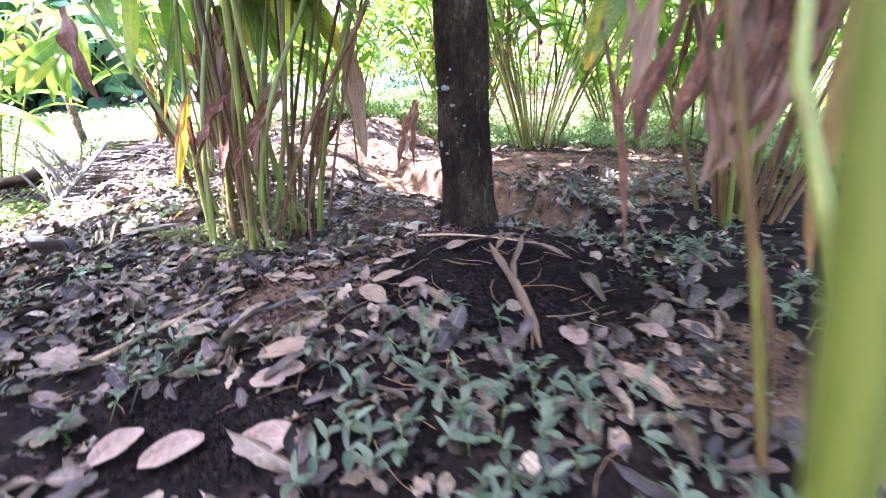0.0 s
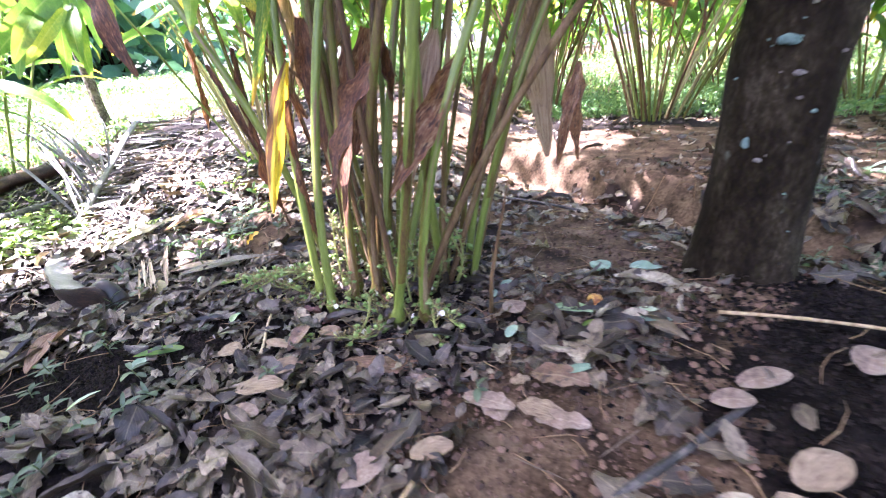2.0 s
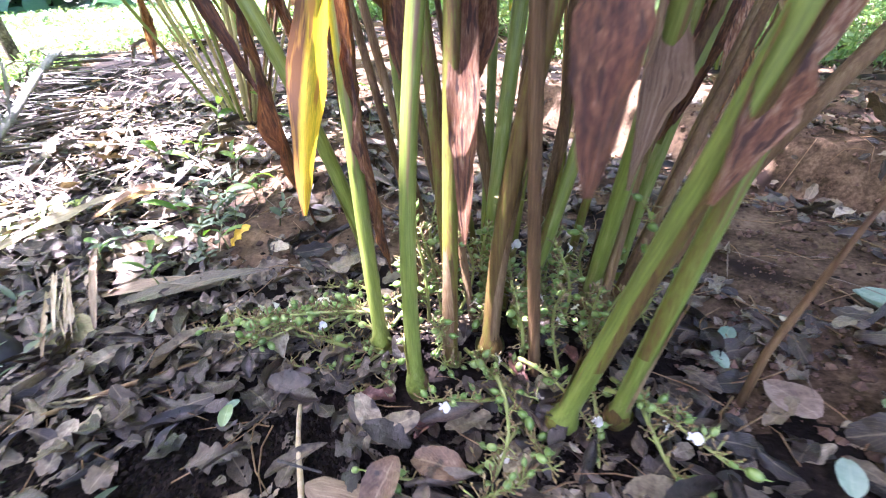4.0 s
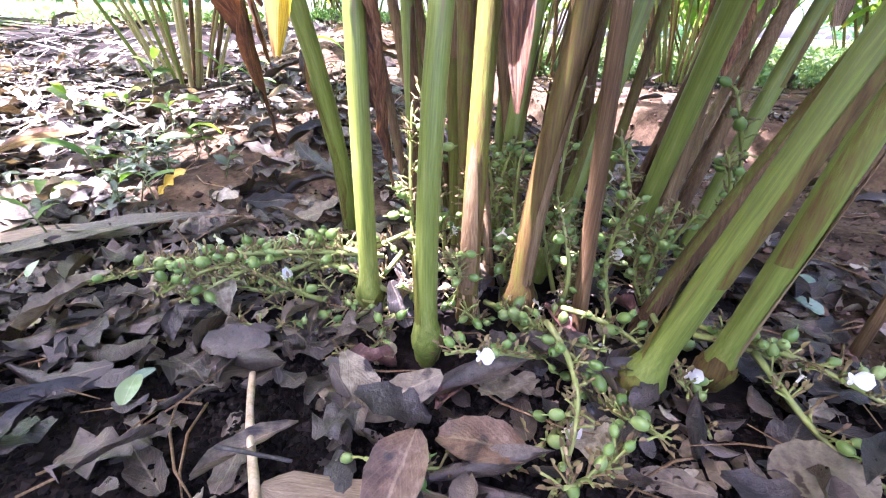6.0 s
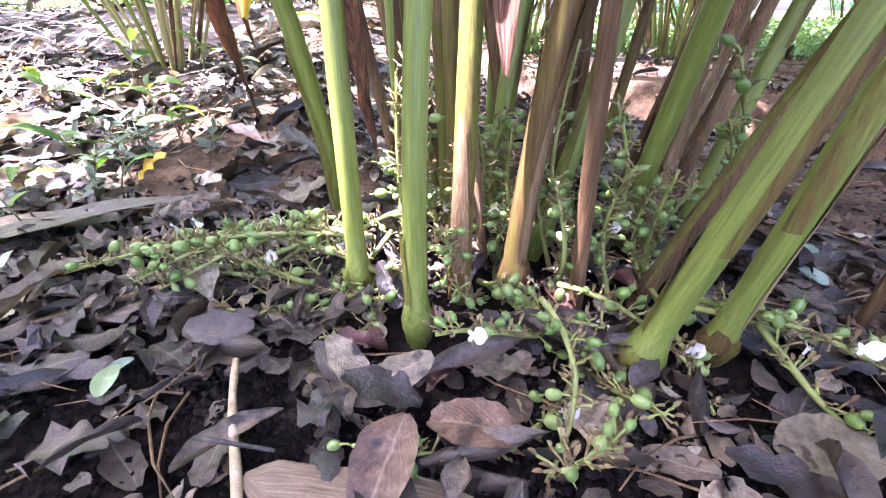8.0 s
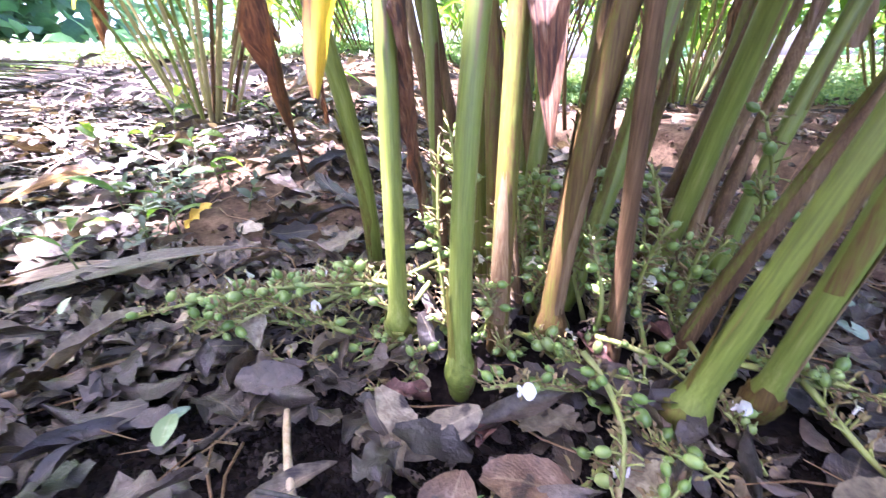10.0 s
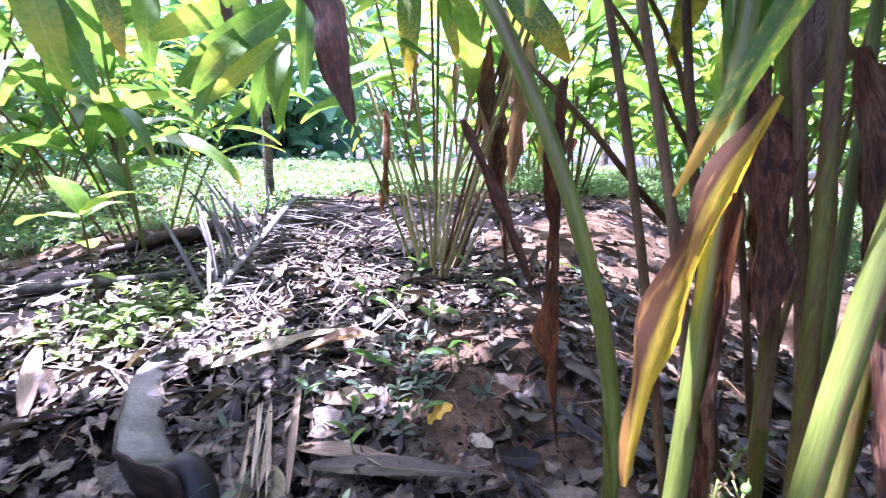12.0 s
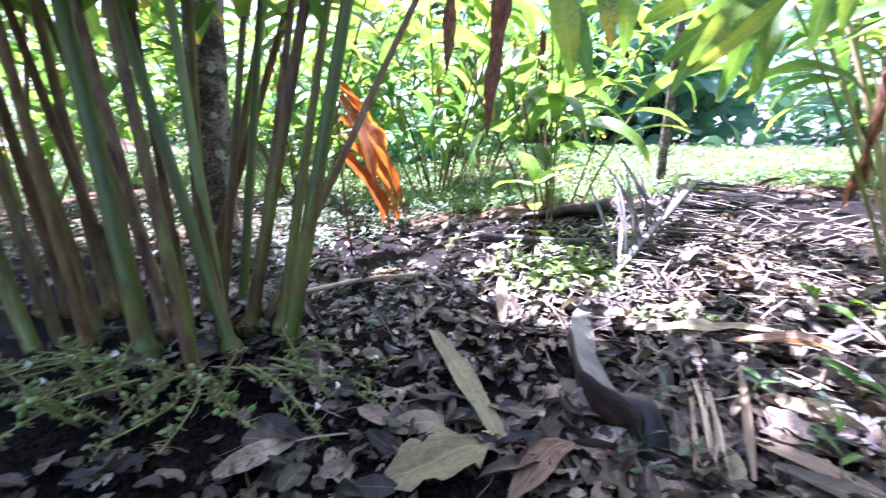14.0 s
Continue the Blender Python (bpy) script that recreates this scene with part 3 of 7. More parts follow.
def tree(label, x, y, h, r0, crown_r, leaves, seed, mat=BARK, lean=(0, 0), leaf=0.15, crown_mat=None, drift=(0, 0), rings=60, flare=0.35, tips=None, lump=None):
    r = random.Random(seed)
    t = thing("tree", label, "tree", Matrix.Translation((x, y, gz(x, y))))
    part("trunk", trunk_mesh("trunk", h * 0.72, r0, r0 * 0.5, lean, rings=rings, mat=mat, seed=seed, flare=flare), t)
    lumps = []
    cx, cy = lean[0] * h * 0.7 + drift[0], lean[1] * h * 0.7 + drift[1]
    for i in range(len(tips) if tips else 9):
        a = i * 2.4 + r.random()
        d = crown_r * r.uniform(0.25, 0.95)
        tip = Vector((cx + d * math.cos(a), cy + d * math.sin(a), h * r.uniform(0.72, 1.0)))
        if tips:
            tip = Vector(tips[i])
        z0 = h * r.uniform(0.45, 0.68)
        s = Vector((lean[0] * z0, lean[1] * z0, z0))
        mid = s.lerp(tip, 0.5) + Vector((0, 0, 0.12 * h * 0.3))
        pts = [s * (1 - k) ** 2 + mid * 2 * k * (1 - k) + tip * k * k for k in np.linspace(0, 1, 7)]
        part("limb", Geo().add(*tube([tuple(p) for p in pts], np.linspace(r0 * 0.38, r0 * 0.06, 7), 7)).mesh("limb", mat), t)
        lumps.append((tip.x, tip.y, tip.z, (lump or crown_r) * r.uniform(0.32, 0.55)))
    if not tips:
        lumps.append((cx, cy, h * 0.9, crown_r * 0.6))
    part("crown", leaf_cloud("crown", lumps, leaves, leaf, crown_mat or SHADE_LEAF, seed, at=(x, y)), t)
    return t


# The crown is out of view; drift sets it over to shade the trench.
shade_tree = tree("dark-barked shade tree trunk with pale lichen spots", 0.80, 0.19, 5.6, 0.079, 1.9, 6200, 3, flare=0.22, rings=90, drift=(-1.5, 0.75))


def lichen(parent, ang, z, w, h, mat, seed):
    """A thin crusty patch lying round the trunk's bark."""
    r = np.random.RandomState(seed)
    n, rings = 14, 3
    verts = [(0.0, 0.0)]
    for k in range(1, rings + 1):
        for j in range(n):
            a = 6.2832 * j / n
            q = k / rings * (1 + 0.35 * (r.rand() - 0.5) * (k == rings))
            verts.append((w / 2 * q * math.cos(a), h / 2 * q * math.sin(a)))
    rad = 0.0835 + 0.079 * 0.22 * math.exp(-z / 0.06) - 0.010 * (z / 4.0)
    pts = [((rad + (0.0025 if i < 1 + n * 2 else -0.001)) * math.cos(ang + u / rad), (rad + (0.0025 if i < 1 + n * 2 else -0.001)) * math.sin(ang + u / rad), z + v) for i, (u, v) in enumerate(verts)]
    faces = [(0, 1 + j, 1 + (j + 1) % n) for j in range(n)]
    for k in range(rings - 1):
        for j in range(n):
            a, b = 1 + k * n + j, 1 + k * n + (j + 1) % n
            faces.append((a, a + n, b + n, b))
    part("lichen_patch", Geo().add(pts, faces).mesh("lichen_patch", mat), parent)


lichen(shade_tree, 4.26, 0.41, 0.030, 0.015, LICHEN, 1)
lichen(shade_tree, 4.22, 0.235, 0.0124, 0.0074, PINK_LICHEN, 2)
lichen(shade_tree, 4.50, 0.455, 0.0074, 0.0062, PINK_LICHEN, 3)
lichen(shade_tree, 4.90, 0.31, 0.0087, 0.0062, LICHEN, 4)
lichen(shade_tree, 4.52, 0.365, 0.0161, 0.0087, PINK_LICHEN, 5)
lichen(shade_tree, 3.95, 0.26, 0.0112, 0.0186, LICHEN, 6)
lichen(shade_tree, 4.62, 0.33, 0.0074, 0.0056, PINK_LICHEN, 7)
lichen(shade_tree, 5.15, 0.39, 0.0062, 0.0056, PINK_LICHEN, 8)
for i in range(14):
    q = random.Random(40 + i)
    lichen(shade_tree, q.uniform(3.3, 6.0), q.uniform(0.10, 0.72), q.uniform(0.002, 0.005), q.uniform(0.002, 0.005), q.choice([LICHEN, PINK_LICHEN]), 60 + i)

# Crown out of view; its limb tips are set where they shade the clumps.
tree("mottled pale-barked tree behind the cardamom clump", -2.25, -1.00, 5.2, 0.088, 2.1, 15500, 5, mat=BARK_PALE, lean=(0.02, 0.05), lump=1.25, tips=((-1.1, -0.4, 4.2), (-0.3, 0.15, 4.4), (0.5, 0.0, 4.0), (-0.4, -0.8, 4.3), (0.9, 0.2, 3.8), (-1.4, -0.9, 4.3), (1.1, 0.6, 4.2), (-0.9, -1.4, 4.4), (0.4, -0.5, 4.6), (1.2, -0.5, 3.9), (0.9, -0.1, 3.7), (1.85, 0.25, 4.0), (1.8, -0.35, 3.9), (1.4, 0.35, 4.3), (0.2, 0.9, 4.4), (0.55, 0.75, 4.2), (0.8, 1.0, 4.3)))
tree("slender young tree at the edge of the grass", -2.16, 1.32, 3.6, 0.024, 0.9, 220, 8, mat=BARK_PALE, lean=(-0.05, 0.02), leaf=0.12, rings=40)


# ---------------------------------------------------------------- cardamom
def lib(n, make):
    return [make(i) for i in range(n)]


BLADES = lib(10, lambda i: Geo().add(*blade(0.30 + 0.035 * i % 0.2 + 0.06, 0.060 + 0.004 * (i % 5), 0.75 + 0.05 * (i % 3), 1.2 + 0.22 * (i % 6), 0.30, wave=0.10, twist=0.3 * math.sin(i * 2.1), nu=10, nv=4, seed=i)).mesh("leaf", GREEN_LEAF))
FAR_BLADES = lib(6, lambda i: blade(0.34 + 0.03 * i, 0.07, 0.8, 1.1 + 0.25 * i, 0.25, wave=0.08, twist=0.4 * math.sin(i * 2.1), nu=6, nv=2, seed=i))
WITHERED = lib(8, lambda i: Geo().add(*blade(0.24 + 0.03 * (i % 4), 0.050 + 0.005 * (i % 3), -1.1, 0.45, 0.3, roll=1.7 + 0.45 * (i % 4), wave=0.5, crumple=0.13, twist=1.2 * math.sin(i * 1.7), nu=30, nv=10, seed=20 + i, ragged=0.5)).mesh("withered_leaf", HANG_DRY if i % 3 else HANG_GREY))
HANGING = lib(5, lambda i: Geo().add(*blade(0.34 + 0.02 * i, 0.062 + 0.004 * (i % 3), -0.95, 0.55, 0.25, wave=0.12, twist=0.25 * math.sin(i * 2.0), nu=12, nv=4, seed=40 + i)).mesh("leaf", GREEN_LEAF if i % 2 else YELLOW_GREEN))


BROAD = lib(6, lambda i: Geo().add(*blade(0.36, 0.075 + 0.006 * (i % 3), -0.55, 0.75 + 0.1 * (i % 3), 0.14, wave=0.14, twist=0.35 * math.sin(i * 2.3), nu=16, nv=6, seed=140 + i)).mesh("leaf", GREEN_LEAF if i % 3 else YELLOW_GREEN))
BROAD_DRY = lib(6, lambda i: Geo().add(*blade(0.34, 0.080, -1.0, 0.4, 0.2, roll=0.5 + 0.22 * (i % 4), wave=0.35, crumple=0.045, twist=0.7 * math.sin(i * 1.9), nu=26, nv=10, seed=160 + i, ragged=0.3)).mesh("withered_leaf", HANG_GREY if i % 3 == 2 else HANG_DRY))


def capsule_mesh(i):
    verts, uvs = [], []
    rings, sides = 7, 9
    lw = 0.0033 + 0.0005 * (i % 3)
    for a in range(rings + 1):
        t = math.pi * a / rings
        for b in range(sides):
            p = 6.2832 * b / sides
            r = lw * math.sin(t) ** 0.85 * (1 + 0.05 * math.cos(3 * p))
            verts.append((r * math.cos(p), r * math.sin(p), lw * 1.34 * (1 - math.cos(t)) - 0.0004))
    g = Geo().add(verts, grid_faces(rings, sides, True))
    g.add(*tube([(0, 0, lw * 2.5), (0.0005, 0, lw * 2.9), (0.0012, 0.0006, lw * 3.6)], [0.0009, 0.0006, 0.0003], 5))
    return g.mesh("capsule", CAPSULE)


CAPSULES = lib(4, capsule_mesh)


def flower_mesh():
    g = Geo()
    for k in range(3):
        b = blade(0.006 if k else 0.0145, 0.004 if k else 0.015, 0.9 - 0.2 * k, 1.2, 0.1, wave=0.35, nu=5, nv=4, seed=k, shape="drop")
        g.add(turned(b[0], pose(0, 0, 0.006, 0, 0, 120 * k)), b[1], b[2])
    g.add(*tube([(0, 0, 0), (0, 0, 0.004), (0, 0, 0.007)], [0.0012, 0.0011, 0.0016], 6))
    return g.mesh("flower", PETAL)


FLOWER = flower_mesh()


def shoot_points(b, h, base_z):
    """Axis of a shoot from its base place, lean and bend; past 0.7 m it goes on straight and nods outward."""
    x0, y0, lx, ly, cx, cy = b
    pts = []
    for z in np.concatenate([[-0.02], np.linspace(0, 0.7, 15), np.linspace(0.8, h, 10)] if h > 0.8 else [[-0.02], np.linspace(0, h, 15)]):
        q = min(z, 0.62)
        x, y = x0 + lx * q + cx * q * q, y0 + ly * q + cy * q * q
        dx, dy = lx + 2 * cx * 0.62, ly + 2 * cy * 0.62
        k = math.hypot(dx, dy)
        f = min(1.0, 0.55 / k) if k > 0 else 1
        e = max(z - 0.62, 0)
        pts.append((x + dx * f * e, y + dy * f * e, base_z + z))
    return pts


def pseudostem(plant, b, r=0.0105, h=1.9, mat=None, bulb=True, leaves=True, sheaths=1, seed=0, blades=None, first=0.75, sides=12, step=0.085, clasp=()):
    q = random.Random(seed)
    mat = mat or STEM_GREEN
    pts = shoot_points(b, h, gz(b[0], b[1]) if plant is not None and plant.get("rooted") else 0.0)
    zs = [p[2] - pts[1][2] for p in pts]
    rad = [r * (1.0 - 0.42 * min(max(z, 0) / 1.6, 1)) * (1 + (0.42 * math.exp(-((z - 0.014) / 0.018) ** 2) if bulb else 0.05 * math.exp(-max(z, 0) / 0.02))) * (0.75 if z < 0 else 1) for z in zs]
    if bulb:  # finer rings at the swollen foot
        fine_pts, fine_rad = [], []
        for z in (0.0, 0.006, 0.012, 0.018, 0.025, 0.035):
            k = z / 0.05
            p, p2 = Vector(pts[1]), Vector(pts[2])
            fine_pts.append(tuple(p.lerp(p2, k)))
            fine_rad.append(r * (0.78 + 0.22 * min(z / 0.012, 1) + (0.66 if r > 0.0095 else 0.48) * math.exp(-((z - 0.016) / 0.012) ** 2)))
        pts = [pts[0]] + fine_pts + pts[2:]
        rad = [rad[0]] + fine_rad + rad[2:]
    st = part("pseudostem", Geo().add(*tube(pts, rad, sides)).mesh("pseudostem", mat), plant)
    if bulb and sides > 7:  # ragged scale leaves clasping the foot
        for k in range(2):
            a0, span, z1 = q.uniform(0, 6.28), q.uniform(2.4, 4.4), q.uniform(0.018, 0.034)
            verts, uvs = [], []
            for i in range(6):
                s = i / 5
                z = z1 * s
                p = Vector(shoot_points(b, h, pts[1][2])[1]).lerp(Vector(shoot_points(b, h, pts[1][2])[2]), z / 0.05)
                for j in range(10):
                    a = a0 + span * (j / 9 - 0.5) * (1 - 0.3 * s)
                    rr = r * (1.08 + (0.66 if r > 0.0095 else 0.48) * math.exp(-((z - 0.016) / 0.012) ** 2) + 0.05 * q.random() + 0.14 * s * s)
                    verts.append((p.x + rr * math.cos(a), p.y + rr * math.sin(a), p.z + 0.010 * s * (q.random() - 0.5)))
                    uvs.append((s, j / 9))
            part("scale_leaf", Geo().add(verts, grid_faces(5, 9), uvs).mesh("scale_leaf", q.choice([STEM_DRY, STEM_MIX, STEM_GREEN])), st)
    for k in range(sheaths + len(clasp)):  # loose ragged leaf sheaths clasping the stem
        z0 = q.uniform(0.0, 0.03) if q.random() < 0.6 else q.uniform(0.05, 0.25)
        z1 = z0 + q.uniform(0.10, 0.28)
        a0, span = q.uniform(0, 6.28), q.uniform(2.0, 3.6)
        if k >= sheaths:
            z0, z1, a0, span = clasp[k - sheaths]
        sp = [p for p in shoot_points(b, h, pts[1][2])]
        axis = np.array(sp)
        zz = np.linspace(z0, z1, 9) + pts[1][2]
        cx, cy = np.interp(zz, axis[:, 2], axis[:, 0]), np.interp(zz, axis[:, 2], axis[:, 1])
        verts, uvs = [], []
        for i in range(9):
            s = i / 8
            for j in range(8):
                a = a0 + span * (j / 7 - 0.5) * (0.75 + 0.25 * min(1, s * 5)) * (1 - 0.85 * s ** 1.6)
                lift = 1.035 + 0.30 * s ** 3 + 0.03 * q.random()
                rr = r * (1 - 0.2 * (zz[i] - pts[1][2])) * lift
                verts.append((cx[i] + rr * math.cos(a), cy[i] + rr * math.sin(a), zz[i] + 0.012 * s * q.random() * (j % 2)))
                uvs.append((s, j / 7))
        part("leaf_sheath", Geo().add(verts, grid_faces(8, 7), uvs).mesh("leaf_sheath", q.choice([STEM_DRY, STEM_MIX, STEM_MIX])), st)
    if leaves:
        lib_ = blades or BLADES
        spray = Geo() if blades == "far" else None
        axis = np.array(shoot_points(b, h, pts[1][2]))
        plane = q.uniform(0, 360)
        z, k = first + q.uniform(0, 0.12), 0
        while z < h:
            zz = z + pts[1][2]
            x, y = np.interp(zz, axis[:, 2], axis[:, 0]), np.interp(zz, axis[:, 2], axis[:, 1])
            m = pose(x, y, zz, 0, 0, plane + 180 * (k % 2) + q.uniform(-28, 28)) @ pose(0, 0, 0, q.uniform(-25, 25), q.uniform(-12, 22), 0) @ Matrix.Scale(q.uniform(0.85, 1.2), 4)
            if spray is not None:
                base = q.choice(FAR_BLADES)
                spray.add(turned(base[0], m), base[1], base[2])
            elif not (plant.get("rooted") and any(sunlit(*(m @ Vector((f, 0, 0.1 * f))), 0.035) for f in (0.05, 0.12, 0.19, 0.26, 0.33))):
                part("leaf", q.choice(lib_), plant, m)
            z += step * q.uniform(0.8, 1.25)
            k += 1
        if spray is not None and spray.n:
            part("foliage", spray.mesh("foliage", FAR_LEAF), plant)
    return st


ALONG = {}


def lengthwise(mesh_data):
    """The leaf mesh turned so that its tip lies on +x, and its length."""
    if mesh_data.name not in ALONG:
        base = np.array([v.co for v in mesh_data.vertices])
        end = Vector(base[np.argmax(np.linalg.norm(base, axis=1))])
        me = mesh_data.copy()
        me.transform(end.rotation_difference(Vector((1, 0, 0))).to_matrix().to_4x4())
        ALONG[mesh_data.name] = (me, end.length)
    return ALONG[mesh_data.name]


def hang(plant, top, tip, mesh_data, name="withered_leaf", spin=None, width=1.0, label="", face=None):
    """A leaf that hangs from top to tip; face: the way that its flat side looks, in degrees round the plant."""
    d = Vector(tip) - Vector(top)
    me, length = lengthwise(mesh_data)
    k = d.length / length
    s = rng.uniform(0, 360) if spin is None else spin
    turn = d.to_track_quat("X", "Z").to_matrix().to_4x4()
    if face is not None:
        along = d.normalized()
        out = Vector((math.cos(radians(face)), math.sin(radians(face)), 0))
        out = (out - along * out.dot(along)).normalized()
        turn = Matrix((along, out.cross(along), out)).transposed().to_4x4()
        s = spin or 0
    m = Matrix.Translation(top) @ turn @ pose(0, 0, 0, s, 0, 0) @ Matrix.Diagonal((k, k * width, k * width, 1))
    return part(name, me, plant, m, label)


def strand(plant, points, width, seed, mat):
    """A withered leaf hanging as a twisted, gathered strand along points."""
    r = np.random.RandomState(seed)
    n, nv = 30, 7
    key = np.asarray(points, float)
    at_key = np.linspace(0, 1, len(key))
    s = np.linspace(0, 1, n + 1)
    line = np.stack([np.interp(s, at_key, key[:, k]) for k in range(3)], 1)
    for _ in range(3):
        line[1:-1] = (line[:-2] + 2 * line[1:-1] + line[2:]) / 4
    line += 0.08 * width * np.stack([np.sin(9 * s + r.rand() * 6), np.cos(8 * s + r.rand() * 6), 0 * s], 1)
    w = width / 2 * np.clip(np.minimum(s * 4 + 0.45, (1 - s) * 3.5), 0.08, 1) * (1 + 0.22 * np.sin(s * 14 + seed) + 0.2 * (r.rand(n + 1) - 0.5))
    turn = r.rand() * 6.28 + (r.rand() - 0.5) * 7 * s + 0.3 * np.sin(s * 9 + seed)
    v = np.linspace(-1, 1, nv + 1)
    curl = 1.4 + 0.7 * np.sin(s * 6 + seed)
    verts, uvs = [], []
    for i in range(n + 1):
        for x in v:
            a = curl[i] * x
            y, h = w[i] * math.sin(a) / curl[i], w[i] * (1 - math.cos(a)) / curl[i] + 0.16 * w[i] * math.sin(5 * x + 7 * s[i] + seed)
            h += 0.10 * w[i] * (r.rand() - 0.5)
            c, d = math.cos(turn[i]), math.sin(turn[i])
            verts.append((line[i][0] + y * c - h * d, line[i][1] + y * d + h * c, line[i][2]))
            uvs.append((s[i], (x + 1) / 2))
    return part("withered_leaf", Geo().add(verts, grid_faces(n, nv), uvs).mesh("withered_leaf", mat), plant)


def panicle(plant, start, end, caps=12, seed=0, rise=0.015, flowers=1, world_ground=True, sag=0.0):
    """A creeping flower stalk with bracts, green capsules and a few white flowers."""
    q = random.Random(seed)
    a, b = Vector(start), Vector(end)
    n = 12
    side = Vector((-(b - a).y, (b - a).x, 0)).normalized() if (b - a).xy.length > 1e-4 else Vector((1, 0, 0))
    bend = q.uniform(-0.2, 0.2) * (b - a).length
    pts = []
    for i in range(n + 1):
        s = i / n
        p = a.lerp(b, s) + side * bend * math.sin(s * 3.14)
        if world_ground:
            p.z = gz(p.x, p.y) + rise * (0.6 + 0.8 * math.sin(s * 2.6 + seed)) + 0.006
        pts.append(p)
    g = Geo().add(*tube([tuple(p) for p in pts], np.linspace(0.0026, 0.0013, n + 1), 6))
    spots = []
    husk = Geo()
    for i in range(int(caps * 4.6)):
        s = q.uniform(0.12, 1.0)
        k = min(int(s * n), n - 1)
        p = pts[k].lerp(pts[k + 1], s * n - k)
        d = Vector((q.uniform(-1, 1), q.uniform(-1, 1), q.uniform(-0.1, 1.0))).normalized()
        ln = q.uniform(0.004, 0.014)
        e = p + d * ln
        (g if i < caps * 2 else husk).add(*tube([tuple(p), tuple(p.lerp(e, 0.5) + Vector((0, 0, 0.001))), tuple(e)], [0.0008, 0.0007, 0.0010], 4))
        br = blade(q.uniform(0.003, 0.0075), 0.0028, 0.4, 0.9, 0.5, nu=3, nv=2)
        husk.add(turned(br[0], Matrix.Translation(e) @ d.to_track_quat("X", "Z").to_matrix().to_4x4()), br[1], br[2])
        spots.append((e, d))
    st = part("panicle", g.mesh("panicle", STALK), plant)
    part("bract_husk", husk.mesh("bract_husk", PANICLE), st)
    for i, (e, d) in enumerate(spots[:int(caps * 0.8)]):
        dd = (d + Vector((0, 0, -0.35))).normalized()
        m = Matrix.Translation(e) @ dd.to_track_quat("Z", "Y").to_matrix().to_4x4() @ Matrix.Scale(q.uniform(0.65, 1.2), 4)
        part("capsule", q.choice(CAPSULES), st, m)
    for e, d in spots[caps:caps + flowers]:
        m = Matrix.Translation(e + Vector((0, 0, 0.004))) @ Vector((d.x, d.y, 0.8)).to_track_quat("Z", "Y").to_matrix().to_4x4()
        part("flower", FLOWER, st, m @ Matrix.Scale(0.72, 4), "white flower with pink streaks")
    return st


# the clump that the camera comes up to
main = thing("cardamom_plant", "large cardamom clump with thick green stems and green capsules", "plant", group="cardamom clumps")
main["rooted"] = 1
pseudostem(main, (0.002, -0.004, -0.031, 0.08, 0.22, 0.106), 0.0086, step=0.115, seed=1, sheaths=0, clasp=((0.0, 0.09, -2.6, 1.8),))
pseudostem(main, (-0.058, 0.054, 0.012, -0.026, -0.014, 0.215), 0.0087, step=0.115, seed=2, sheaths=1)
pseudostem(main, (-0.114, 0.185, 0.115, -0.334, -0.642, 0.357), 0.0090, step=0.115, seed=3, sheaths=1, bulb=False)
pseudostem(main, (0.155, -0.027, 0.231, -0.057, -0.035, -0.06), 0.0097, step=0.115, seed=4, sheaths=0, clasp=((0.10, 0.42, -0.9, 2.2), (0.005, 0.10, 2.6, 2.0)))
pseudostem(main, (0.211, -0.014, 0.042, -0.168, 0.333, 0.50), 0.0084, step=0.115, seed=5, sheaths=0, clasp=((0.02, 0.17, -0.6, 1.8), (0.11, 0.34, -2.2, 1.6)))
pseudostem(main, (0.199, 0.167, 0.021, -0.324, 0.06, 0.151), 0.0100, step=0.115, seed=6)
pseudostem(main, (0.105, 0.13, 0.321, 0.257, -0.20, -0.154), 0.0092, step=0.115, seed=7)
pseudostem(main, (0.031, 0.047, 0.013, 0.133, 0.03, 0.0), 0.0090, step=0.115, mat=STEM_MIX, seed=8, bulb=False)
pseudostem(main, (0.077, 0.063, 0.024, -0.04, 0.271, 0.055), 0.0098, step=0.115, mat=STEM_MIX, seed=9)
pseudostem(main, (0.131, 0.049, -0.06, -0.03, 0.022, 0.063), 0.0068, step=0.115, h=1.1, mat=STEM_DRY, seed=10, leaves=False, bulb=False, sheaths=0)
pseudostem(main, (0.186, 0.054, 0.342, 0.035, 0.401, 0.013), 0.0075, step=0.115, mat=STEM_DRY, seed=11, bulb=False)
pseudostem(main, (0.222, 0.147, 0.302, 0.206, 0.046, -0.016), 0.0070, step=0.115, mat=STEM_DRY, seed=12, bulb=False)
pseudostem(main, (-0.030, 0.160, -0.024, 0.05, -0.05, 0.1), 0.0075, step=0.115, mat=STEM_GREEN, seed=13, bulb=False)
pseudostem(main, (0.060, 0.175, 0.056, 0.10, 0.1, 0.1), 0.0100, step=0.115, mat=STEM_GREEN, seed=14, bulb=False)
pseudostem(main, (0.125, 0.225, 0.10, 0.15, 0.1, 0.1), 0.0065, step=0.115, mat=STEM_DRY, seed=15, bulb=False)
pseudostem(main, (0.010, 0.235, -0.217, 0.05, 0.05, 0.1), 0.0060, step=0.115, mat=STEM_DRY, seed=16, bulb=False)
pseudostem(main, (-0.015, 0.200, -0.155, 0.02, -0.1, 0.1), 0.0060, step=0.115, mat=STEM_DRY, seed=17, bulb=False)
pseudostem(main, (0.195, 0.205, 0.243, 0.05, 0.1, 0.05), 0.0065, step=0.115, mat=STEM_DRY, seed=18, bulb=False)
